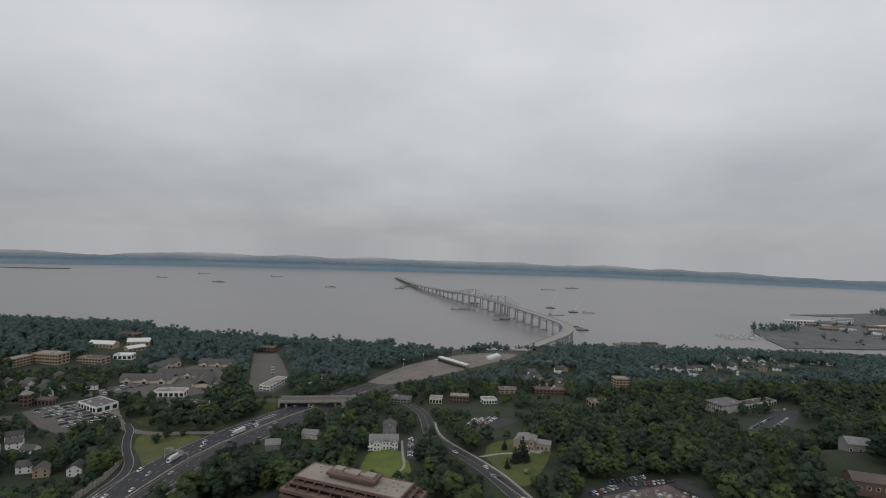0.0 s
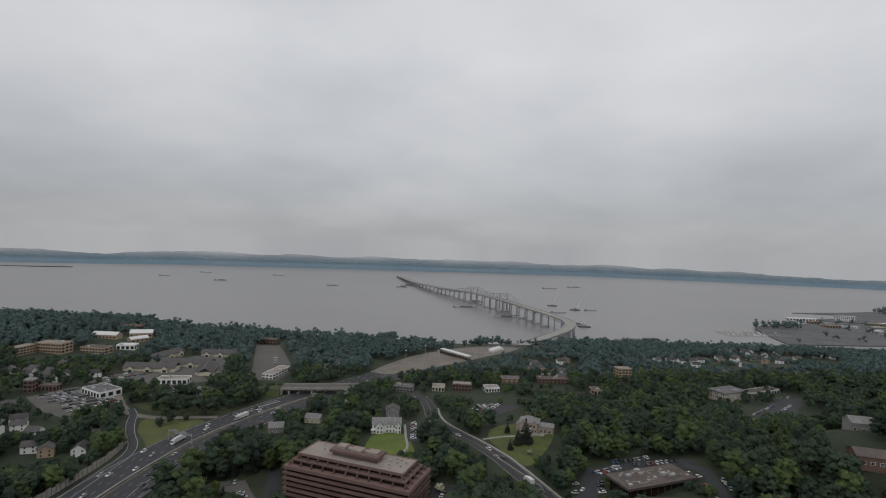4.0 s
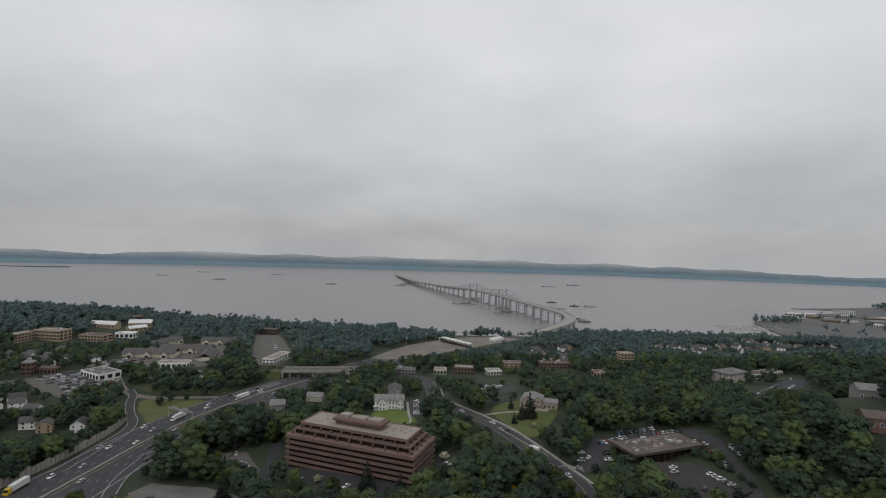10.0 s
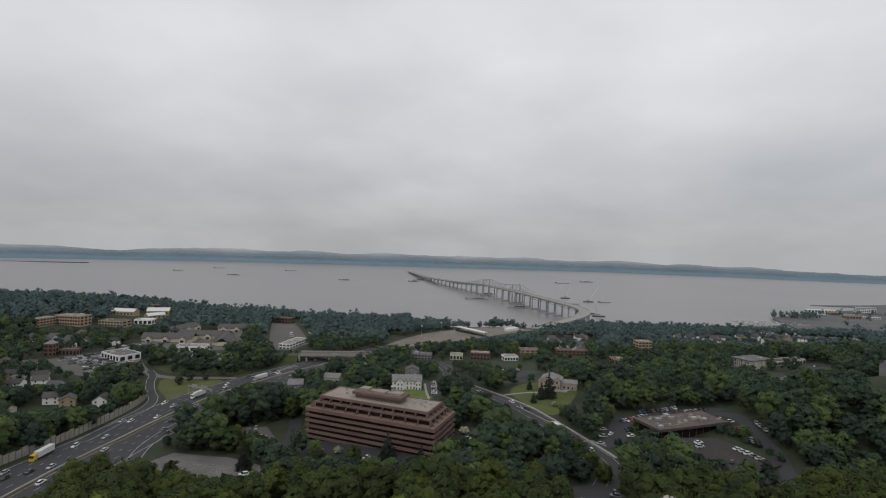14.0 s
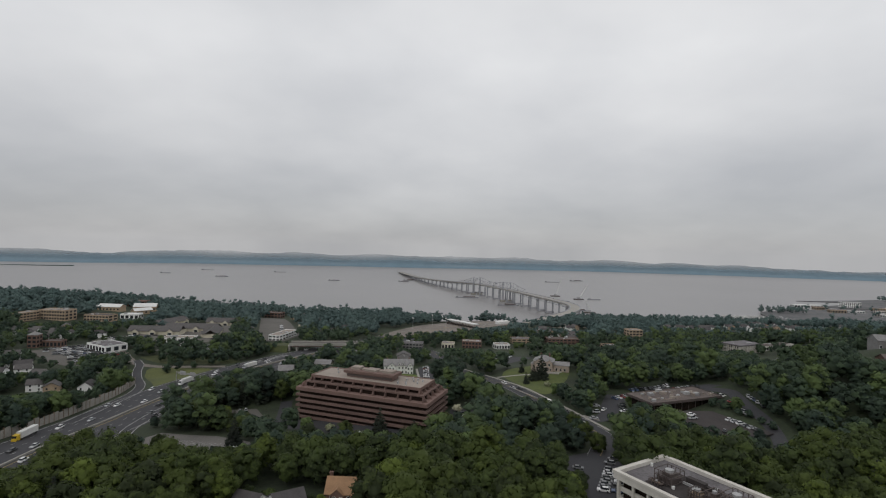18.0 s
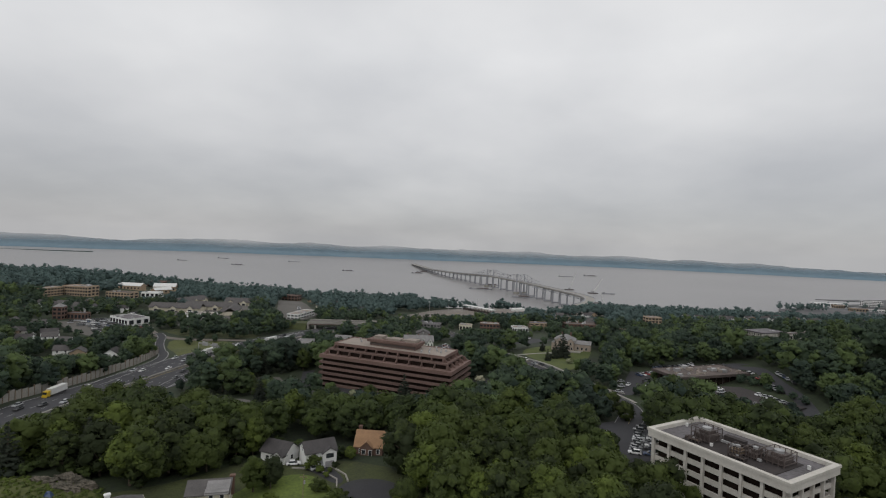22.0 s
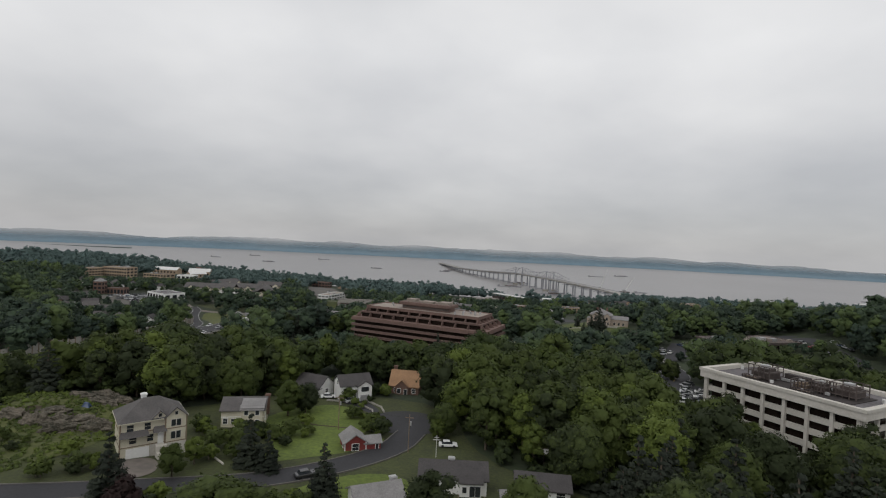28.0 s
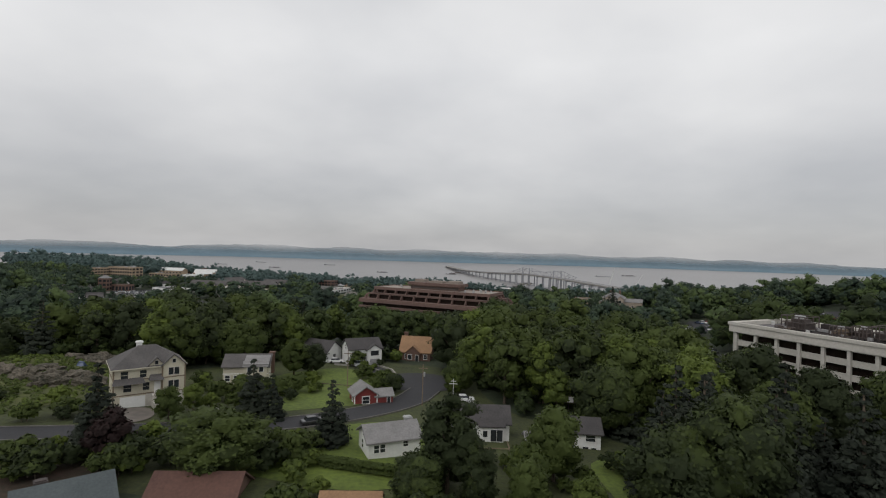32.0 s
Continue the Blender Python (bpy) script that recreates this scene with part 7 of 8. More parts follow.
part("board_frame", Build().box(-1.0, -0.08, 5.1, 1.0, 0.08, 5.25).box(-1.0, -0.08, 3.85, 1.0, 0.08, 4.0).box(-1.0, -0.08, 4.0, -0.9, 0.08, 5.1).box(0.9, -0.08, 4.0, 1.0, 0.08, 5.1), M["dark_steel"], ob)


def boulder(x, y, sx, sy, sz, turn):
    bm = bmesh.new()
    bmesh.ops.create_icosphere(bm, subdivisions=4, radius=1.0)
    for v in bm.verts:
        p = v.co.copy()
        q = Vector((p.x * 2.2 + x, p.y * 2.2 + y, p.z * 3.0))
        n = 0.45 * noise.noise(q) + 0.28 * abs(noise.noise(q * 2.6)) + 0.12 * noise.noise(q * 6)
        v.co = Vector((p.x * sx, p.y * sy, p.z * sz)) * (1 + n)
    me = bpy.data.meshes.new("rock")
    bm.to_mesh(me)
    bm.free()
    me.materials.append(M["rock"])
    ob = new("rock_outcrop", me)
    ob.matrix_world = spot(x, y, gz(x, y), turn)
    tagged(ob, "grey weathered rock ledge breaking through the grass", "rock", "rock ledges")


for a in ((-113, 158, 3.6, 1.8, 1.2, 20), (-104, 155, 3.0, 1.8, 1.6, 30), (-112, 178, 3.6, 1.4, 2.0, -8), (-106, 175, 3.0, 1.3, 1.7, 6), (-105, 148, 3.2, 1.3, 2.2, 30), (-112, 150, 2.8, 1.3, 2.2, 14), (-119, 152, 3.4, 1.4, 2.0, 4), (-99, 152, 3.0, 1.6, 2.2, 40), (-108, 153, 2.6, 1.3, 1.8, 10), (-110, 172, 4.2, 1.4, 1.4, -12), (-117, 175, 3.4, 1.3, 1.2, 0)):
    boulder(*a)
# garden walls, seats and the low walls by the main road
def low_wall(line, h, w, mat, label, name="garden_wall"):
    ln = resample(list(line), 2.0)
    b = Build()
    for p, q in zip(ln, ln[1:]):
        n = Vector((q[1] - p[1], p[0] - q[0], 0)).normalized() * w / 2
        zp, zq = gz(*p), gz(*q)
        b.frustum([(p[0] - n.x, p[1] - n.y, zp - 0.4), (p[0] + n.x, p[1] + n.y, zp - 0.4), (q[0] + n.x, q[1] + n.y, zq - 0.4), (q[0] - n.x, q[1] - n.y, zq - 0.4)],
                  [(p[0] - n.x, p[1] - n.y, zp + h), (p[0] + n.x, p[1] + n.y, zp + h), (q[0] + n.x, q[1] + n.y, zq + h), (q[0] - n.x, q[1] - n.y, zq + h)])
    tagged(settled(new(name, b.mesh(name, mat))), label, "wall", kind="structure")


low_wall(((-58, 203), (-50, 203), (-43, 196), (-42, 190)), 0.5, 0.4, M["concrete"], "pale stone border of the driveway")
low_wall(((-47, 207), (-41, 200), (-39.5, 195)), 0.5, 0.4, M["concrete"], "pale stone border of the driveway")
low_wall(((-76, 152), (-70, 146), (-65, 141)), 0.35, 0.3, M["white_concrete"], "low pale garden edging wall")
low_wall(((-62, 178), (-54, 177), (-46, 177)), 0.12, 0.8, M["dirt"], "worn earth path edge across the lawn", "path_edge")
for line in (((30, 321), (36, 324), (48, 331), (56, 339)), ((84, 341), (78, 350), (70, 347)), ((46, 421), (58, 393), (69, 366))):
    low_wall(line, 0.7, 0.5, M["concrete"], "pale low stone wall beside the road", "road_wall")
for x, y, t in ((-68, 151, 20), (-69, 145, 50)):
    ob = thing("garden_chair", (x, y, gz(x, y) + 0.1), t, "white garden chair on the grass", "chair", "garden chairs")
    part("seat", Build().box(-0.4, -0.4, 0.4, 0.4, 0.4, 0.48), M["white_metal"], ob)
    part("backrest", Build().frustum([(-0.4, 0.34, 0.48), (0.4, 0.34, 0.48), (0.4, 0.42, 0.48), (-0.4, 0.42, 0.48)], [(-0.4, 0.6, 1.3), (0.4, 0.6, 1.3), (0.4, 0.68, 1.3), (-0.4, 0.68, 1.3)]), M["white_metal"], ob)
    for u in (-0.36, 0.36):
        for v in (-0.36, 0.36):
            part("leg", Build().box(u - 0.04, v - 0.04, 0, u + 0.04, v + 0.04, 0.4), M["white_metal"], ob)
bus = thing("bus", (46, 316, gz(46, 316) + 0.2), 30, "yellow bus standing by the road", "bus")
part("body", Build().frustum([(-4.6, -1.2, 0.5), (4.2, -1.2, 0.5), (4.2, 1.2, 0.5), (-4.6, 1.2, 0.5)], [(-4.6, -1.1, 2.9), (3.2, -1.1, 2.9), (3.2, 1.1, 2.9), (-4.6, 1.1, 2.9)]), YELLOW, bus)
part("window_band", Build().box(-4.3, -1.21, 1.6, 3.0, 1.21, 2.3), M["glass"], bus)
for u in (-3.2, 2.8):
    for s in (-1.0, 1.0):
        part("wheel", Build().tube((u, s - 0.14, 0.45), (u, s + 0.14, 0.45), 0.45, 0.45, 10), M["tyre"], bus)
ob = thing("tarpaulin", (-110, 166, gz(-110, 166) + 0.5), 15, "crumpled teal tarpaulin beside the rock", "tarpaulin")
part("sheet", Build().frustum([(-1.0, -0.7, -0.6), (1.0, -0.8, -0.6), (1.1, 0.7, -0.6), (-0.9, 0.8, -0.6)], [(-0.4, -0.3, 0.7), (0.3, -0.2, 0.5), (0.4, 0.3, 0.6), (-0.3, 0.2, 0.8)]), CAR_PAINT["blue"], ob)
low_wall(((-106, 164), (-102, 156), (-97, 147)), 0.2, 0.35, M["tyre"], "black drain pipe lying down the grass slope", "drain_pipe")
patch("bare_knoll", ((-122, 152), (-108, 151), (-103, 156), (-109, 161), (-122, 161)), M["dirt"], "bare brown earth on top of the knoll", "ground", 0.16, 3, 0)

# ---- on and beside the river ----
def barge(x, y, turn, L, label, name="barge", cargo=0.0):
    z = water_z(x, y)
    ob = thing(name, (x, y, z), turn, label, "barge", "barges on the river")
    # Hull takes the bridge's grey, paled for haze in the colour itself.
    part("hull", Build().frustum([(-L / 2 + 2, -5, -1), (L / 2 - 3, -5, -1), (L / 2 - 3, 5, -1), (-L / 2 + 2, 5, -1)], [(-L / 2, -6, 3), (L / 2, -6, 3), (L / 2, 6, 3), (-L / 2, 6, 3)]), M["bridge"], ob)
    part("deckhouse", Build().box(-L / 2 + 3, -3, 3, -L / 2 + 11, 3, 7), M["grey_metal"], ob)
    if cargo:
        part("cargo", Build().box(-L / 6, -4, 3, L / 3, 4, 3 + cargo), M["roof_brown"], ob)


for x, y, L, c in ((-504, 3275, 62, 2), (-905, 3790, 70, 0), (-1325, 3770, 66, 0), (-1097, 3337, 66, 2), (-1440, 3460, 55, 0), (-124, 3452, 70, 3), (675, 3560, 85, 0), (840, 3680, 80, 2), (-150, 3330, 60, 3), (130, 2380, 90, 2), (250, 2090, 70, 3), (470, 2300, 60, 0), (455, 1960, 50, 2), (620, 2420, 50, 0), (180, 2640, 90, 2)):
    barge(x, y, 6, L, "dark flat work barge lying on the river", cargo=c)
for x, y, h, lean in ((498, 2560, 78, 22), (560, 2420, 58, 30), (470, 1900, 40, -14)):
    ob = thing("crane_barge", (x, y, 0), 0, "floating crane with a long pale lattice boom", "crane")
    part("hull", Build().box(-18, -8, -1, 18, 8, 3), M["dark_steel"], ob)
    part("cab", Build().box(-6, -4, 3, 4, 4, 9), M["grey_metal"], ob)
    part("boom", Build().tube((4, 0, 6), (4 + lean, 0, h), 1.9, 1.1, 4), M["white_metal"], ob, "pale boom")
    part("stay", Build().tube((-5, 0, 9), (4 + lean, 0, h), 0.35, 0.35, 4), M["grey_metal"], ob)
spits = (("spit_far", ((1520, 2610), (1600, 2630), (1960, 2760), (2420, 3060), (2700, 3000), (2300, 2400), (1640, 2260), (1420, 2300), (1500, 2380), (1700, 2480), (1760, 2560))), ("spit_marina", ((960, 1660), (1000, 1850), (1060, 2060), (1250, 2150), (1420, 2240), (1660, 2250), (2300, 2500), (2300, 1780))))
for nm, poly in spits:
    b = Build().slab(smooth(list(poly) + [poly[0]], 2)[:-1], -2.0, 2.4)
    tagged(settled(new(nm, b.mesh(nm, M["spit"]))), "low flat spit of land at the river's edge", "shore", kind="structure")
slab_building(1560, 2330, 4, 70, 22, 22, "white", "roof_grey", "white waterfront apartment block", 4, 9, "apartments", 2, "apartment_building", 8)
slab_building(1390, 2320, 0, 110, 22, 9, "white", "white_metal", "long white waterfront shed", 1, 9, "warehouse", 0, "warehouse", 8)
slab_building(1640, 2200, 8, 90, 26, 12, "tan_brick", "white_metal", "waterfront warehouse with white roof", 2, 8, "warehouse", 0, "warehouse", 8)
slab_building(1700, 2080, 0, 70, 26, 12, "tan_brick", "roof_gravel", "waterfront warehouse with gravel roof", 2, 8, "warehouse", 2, "warehouse", 8)
br = random.Random(3)
for k in range(14):
    wx, wy = 1340 + br.uniform(0, 380), 1900 + br.uniform(0, 380)
    slab_building(wx, wy, br.uniform(-12, 20), br.uniform(24, 60), br.uniform(14, 24), br.uniform(5, 10), br.choice(("white", "tan_brick", "white_concrete")), br.choice(("white_metal", "roof_gravel", "roof_grey")), "waterfront building with a pale flat roof", 1, 5, "warehouse", 1, "warehouse", 2.4 - min(2.4, gz(wx, wy)) if gz(wx, wy) < 2.4 else 0)
b1 = thing("jetty", (960, 1860, 0), 4, "long timber jetty of a marina", "jetty")
for k in range(5):
    part("walkway", Build().box(-90, -40 + 20 * k, 1.0, 110, -38 + 20 * k, 1.5), M["concrete"], b1)
for k in range(90):
    x, y = 870 + br.uniform(0, 200), 1822 + 20 * br.randrange(5) + br.choice((-5, 5)) - 0.02 * k
    if k == 0:
        boat = thing("boat", (x, y, 0.0), 90, "small white boat moored in the marina", "boat", "boats in the marina")
        part("hull", Build().frustum([(-4, -0.9, -0.4), (3, -0.9, -0.4), (3, 0.9, -0.4), (-4, 0.9, -0.4)], [(-4.4, -1.5, 1.4), (3.6, -1.5, 1.4), (5.2, 0, 1.5), (-4.4, 1.5, 1.4)]), M["white_metal"], boat)
        part("cabin", Build().box(-2.2, -1.0, 1.4, 1.2, 1.0, 2.7), M["white_metal"], boat)
    else:
        copy_thing(boat, spot(x, y, 0.0, br.choice((88, 272))))
ob = thing("harbour_pier", (560, 1640, 0), 6, "dark timber harbour pier with sheds", "pier")
part("deck", Build().box(-70, -14, 1, 60, 14, 3), M["wood"], ob)
part("shed", Build().box(-50, -8, 3, -10, 8, 9), M["grey_metal"], ob)
part("shed", Build().box(5, -7, 3, 45, 7, 8), M["roof_brown"], ob)


# ---- woods and trees over all open land ----
# open views down the hill: foot of the view, its upper end, and half the width at the foot
VIEWS = ((170, 368, 101, -7, 5, 203, 4), (-48, 330, 103, -18, 25, 133, 13), (-50, 332, 97, -16, 13, 157, 22), (-45, 328, 89, -7, 5, 203, 34), (-196, 320, 88, -15, 10, 166, 22), (-190, 262, 91, -10, 8, 180, 26),
         (-192, 400, 83, -12, 9, 172, 22), (-165, 520, 81, -7, 5, 203, 30), (-135, 590, 80, -7, 5, 203, 24), (-222, 505, 80, -16, 13, 157, 13), (-116, 304, 90, -10, 8, 180, 11), (-134, 314, 88.5, -10, 8, 180, 9), (-100, 304, 90.5, -10, 8, 180, 8), (-161, 332, 86.5, -10, 8, 180, 5), (-166, 370, 84.3, -10, 8, 180, 5), (36, 664, 82, -9, 7, 183, 10), (12, 658, 82, -9, 7, 183, 8), (67, 662, 82, -9, 7, 183, 9), (-24, 650, 83, -9, 7, 183, 11), (94, 720, 80.5, -9, 7, 183, 10), (144, 722, 81, -9, 7, 183, 16), (304, 578, 91, -10, 8, 180, 9), (160, 330, 104, -10, 8, 180, 4), (157, 297, 101.5, -10, 8, 180, 4), (96, 366, 95.5, -10, 8, 180, 9), (56, 396, 94.5, -9, 7, 183, 9), (40, 445, 92, -9, 7, 183, 8), (70, 350, 94.5, -9, 7, 183, 4), (82, 440, 94, -9, 7, 183, 12), (88, 474, 98, -12, 9, 172, 12), (-108, 376, 85, -9, 7, 183, 4),
         (131, 350, 103.5, -12, 9, 172, 24), (135, 312, 102, -10, 8, 180, 17), (140, 398, 100, -7, 5, 203, 26), (159, 310, 103, -10, 8, 180, 2.5), (150, 283, 101, -10, 8, 180, 2), (92, 360, 95, -10, 8, 180, 4), (64, 180, 102, -18, 20, 140, 6.5), (60, 188, 105, -18, 20, 140, 5), (61, 258, 97, -10, 8, 180, 10), (56, 228, 98, -10, 8, 180, 6), (-25, 440, 92, -6, 4, 205, 22), (-28, 478, 90, -6, 4, 205, 18),
         (-30, 482, 95, -16, 13, 157, 12), (10, 362, 93, -9, 7, 183, 8), (82, 468, 95, -17, 17, 147, 18), (66, 450, 93, -9, 7, 182, 26), (52, 394, 95, -9, 7, 182, 10), (30, 470, 91, -6, 4, 205, 12),
         (-322, 572, 84, -12, 9, 172, 26), (-300, 740, 81, -15, 10, 166, 60), (-440, 800, 86, -17, 17, 147, 60), (-450, 950, 82, -17, 17, 147, 40), (-172, 715, 80, -17, 17, 147, 16), (-200, 820, 76, -7, 5, 203, 24),
         (-132, 630, 84, -10, 8, 180, 16), (-20, 850, 76, -15, 10, 166, 50), (40, 940, 72, -15, 10, 166, 50), (100, 1080, 60, -7, 5, 203, 50), (150, 1180, 46, -7, 5, 203, 30), (200, 1270, 41, -7, 5, 203, 26), (256, 1378, 41, -7, 5, 203, 26), (60, 960, 72, -15, 10, 166, 50), (172, 890, 78, -15, 10, 166, 44), (300, 615, 93, -12, 9, 172, 26), (335, 590, 91, -3, 2, 214, 40),
         (238, 757, 86, -10, 8, 180, 10), (60, 640, 83, -6, 4, 205, 44), (150, 680, 82, -6, 4, 205, 36), (-310, 490, 82, -5, 4, 205, 26), (-262, 430, 81, -6, 4, 200, 30), (-366, 585, 86, -15, 10, 166, 14), (-28, 525, 88, -6, 4, 205, 9),
         (380, 890, 80, -7, 5, 203, 60), (480, 960, 74, -7, 5, 203, 70), (600, 1060, 68, -7, 5, 203, 90), (252, 362, 130, -6, 4, 205, 7), (238, 314, 127, -3, 2, 214, 9), (-116, 486, 86, -4, 3, 212, 8), (-92, 512, 86, -4, 3, 212, 9),
         (-82, 139, 101, -18, 25, 133, 9), (-71, 168, 100.5, -18, 25, 133, 7), (-54, 207, 99, -18, 25, 133, 8), (-64, 207, 100, -17, 17, 147, 5), (-36, 221, 99, -18, 25, 133, 6), (-41, 162, 98, -18, 25, 133, 8), (-32, 188, 97.5, -18, 25, 133, 12), (-52, 176, 99, -18, 25, 133, 14),
         (-60, 132, 100.5, -17, 17, 147, 10), (-45, 148, 99, -18, 25, 133, 10), (-34, 124, 98.5, -18, 25, 133, 7), (-12, 137, 99, -18, 25, 133, 6), (3, 137, 97, -18, 25, 133, 4), (1.5, 158, 101, -18, 25, 133, 3), (-112, 150, 102, -17, 17, 147, 22), (-114, 152, 103, -18, 25, 133, 18), (-71, 172, 100, -18, 25, 133, 8), (-44, 128, 99, -18, 25, 133, 9), (-90, 108, 102, -18, 25, 133, 16))
SHADED_YARD = [(-100, 96), (-18, 100), (-16, 134), (-20, 196), (-28, 206), (-58, 206), (-66, 190), (-78, 180), (-98, 150), (-110, 110)]


def scatter(x0, y0, x1, y1, step, jitter=0.42):
    gx, gy = np.meshgrid(np.arange(x0, x1, step), np.arange(y0, y1, step * 0.87))
    gx = gx + (np.arange(gx.shape[0]) % 2)[:, None] * step / 2
    gx, gy = (g.ravel() + step * jitter * rng.uniform(-1, 1, g.size) for g in (gx, gy))
    return gx, gy


def height_limit(x, y):
    """Tallest tree that leaves the views open."""
    lim = np.full(np.shape(x), 99.0)
    ground_z = land(x, y)
    for ax, ay, az, bx, by, bz, half in VIEWS:
        dx, dy = bx - ax, by - ay
        n = math.hypot(dx, dy)
        u = ((x - ax) * dx + (y - ay) * dy) / (n * n)
        off = np.abs((x - ax) * dy - (y - ay) * dx) / n
        h = az + (bz - az) * u - ground_z
        lim = np.where((u > -0.004) & (u < 1) & (off < half * (1 - u) + 2.5), np.minimum(lim, h), lim)
    return lim


def woods(name, x, y, size, label, mat, clumps, cards, spray, tall=1.1):
    """A stretch of woodland as one mesh of many crowns, each of its own size and shape."""
    cs, rs, ms = [], [], []
    for px, py, w, top in zip(x, y, size, height_limit(x, y)):
        h = min(w * rng.uniform(tall, tall + 0.4), max(4.0, top * 0.96))
        c, r = crown_points("round", clumps, w, h * 0.92, h * 0.08)
        c = c @ np.array(Euler((0, 0, rng.uniform(0, 6.3))).to_matrix()).T
        base = np.array((px, GRID_Y * py, max(gz(px, py), 1.5)))
        cs.append(c + base)
        rs.append(r)
        ms.append(np.repeat((base + (0, 0, 0.42 * h))[None], len(r), 0))
    if cs:
        v, t, q, soft = foliage(np.concatenate(cs), np.concatenate(rs), cards, spray, np.concatenate(ms))
        tagged(new(name, array_mesh(name, v, t, q, mat, soft)), label, "woods", kind="stuff")


def view_half(y):
    return 0.74 * y + 40


# nearest trees, one by one: first those that stand alone in the yards
for kind, k, x, y, sc in (("oak", 1, -17.5, 107, 0.52), ("oak", 0, -11, 106, 0.46), ("maple", 1, -3.5, 105, 0.5), ("oak", 2, -25, 105, 0.5), ("oak", 1, -60, 186, 0.45), ("oak", 2, -61, 190, 0.5), ("spruce", 0, 72, 452, 1.2), ("spruce", 0, 66, 448, 0.8), ("spruce", 1, 59, 436, 0.7), ("spruce", 1, 62, 478, 0.7), ("oak", 3, -153, 262, 1.0), ("oak", 4, -147, 268, 1.0), ("oak", 5, -150, 252, 1.05), ("spruce", 0, -96, 300, 0.9), ("spruce", 0, -74, 115, 0.86), ("copper", 0, -69, 110, 0.8), ("spruce", 1, -60, 142, 0.95), ("spruce", 1, -55.5, 140, 0.75), ("spruce", 0, -41.5, 128.5, 0.72), ("oak", 1, -21.5, 112, 0.78),
                         ("maple", 1, -10.5, 112, 0.62), ("oak", 0, -6, 121, 0.68), ("spruce", 0, 9, 120, 1.0), ("spruce", 0, 16, 122, 1.15), ("maple", 0, 14, 168, 1.2), ("maple", 0, -18.5, 214, 1.15), ("oak", 0, -14, 196, 1.15), ("maple", 1, -71, 131, 0.5), ("oak", 2, -22, 178, 0.55),
                         ("copper", 0, 8, 178, 1.4), ("maple", 1, -23, 174, 0.44), ("oak", 2, -10, 184, 0.95), ("oak", 1, -3, 173, 0.85), ("maple", 1, -64, 183, 0.75), ("spruce", 0, 30, 128, 1.25), ("oak", 0, 44, 146, 0.95), ("maple", 0, 52, 160, 0.7), ("oak", 2, 62, 150, 0.75), ("spruce", 0, 34, 114, 1.2), ("spruce", 0, 21, 111, 1.2), ("oak", 1, -142, 256, 0.85), ("oak", 2, -128, 262, 0.8), ("oak", 1, -118, 270, 0.6), ("spruce", 1, -33, 318, 0.8), ("maple", 1, -70.5, 139.5, 0.42), ("oak", 0, -97, 228, 1.1), ("oak", 1, -112, 222, 1.05), ("oak", 2, -106, 234, 0.85), ("oak", 1, -84, 224, 0.9), ("maple", 0, -76, 216, 0.95)):
    plant(kind, k, x, y, sc, 37 * x)
plant("oak", 2, -54, 111, 1.0, 40, squash=0.58)
for kind, k, x, y, sc in (("oak", 3, -139, 346, 0.8), ("oak", 4, -131, 352, 0.95), ("spruce", 0, -124, 346, 0.9), ("oak", 5, -119, 356, 0.62), ("oak", 4, -114, 346, 0.6), ("spruce", 0, -121, 398, 1.0), ("oak", 3, -128, 402, 0.9), ("spruce", 0, -110, 402, 1.1),
                         ("oak", 5, -103, 342, 0.6), ("oak", 3, -99, 404, 0.8), ("spruce", 1, -116, 366, 0.6), ("oak", 4, -142, 398, 0.9), ("maple", 2, -136, 408, 0.8), ("oak", 5, -104, 330, 0.62), ("oak", 3, -147, 366, 0.8), ("maple", 3, -122, 372, 0.55),
                         ("oak", 3, 66, 300, 0.62), ("oak", 4, 64, 316, 0.68), ("maple", 2, 60, 332, 0.7), ("oak", 5, 69, 288, 0.55), ("oak", 3, 56, 346, 0.6), ("spruce", 0, -31, 322, 1.0), ("spruce", 1, -14, 316, 0.9), ("oak", 4, -46, 306, 0.7), ("oak", 3, 2, 322, 0.7), ("oak", 5, -62, 300, 0.7)):
    plant(kind, k, x, y, sc, 53 * x)
plant("blossom", 0, 9, 362, 1.3)
plant("blossom", 0, -58, 333, 1.1, 80)
plant("blossom", 0, 71, 425, 1.0, 20)
sr = random.Random(9)
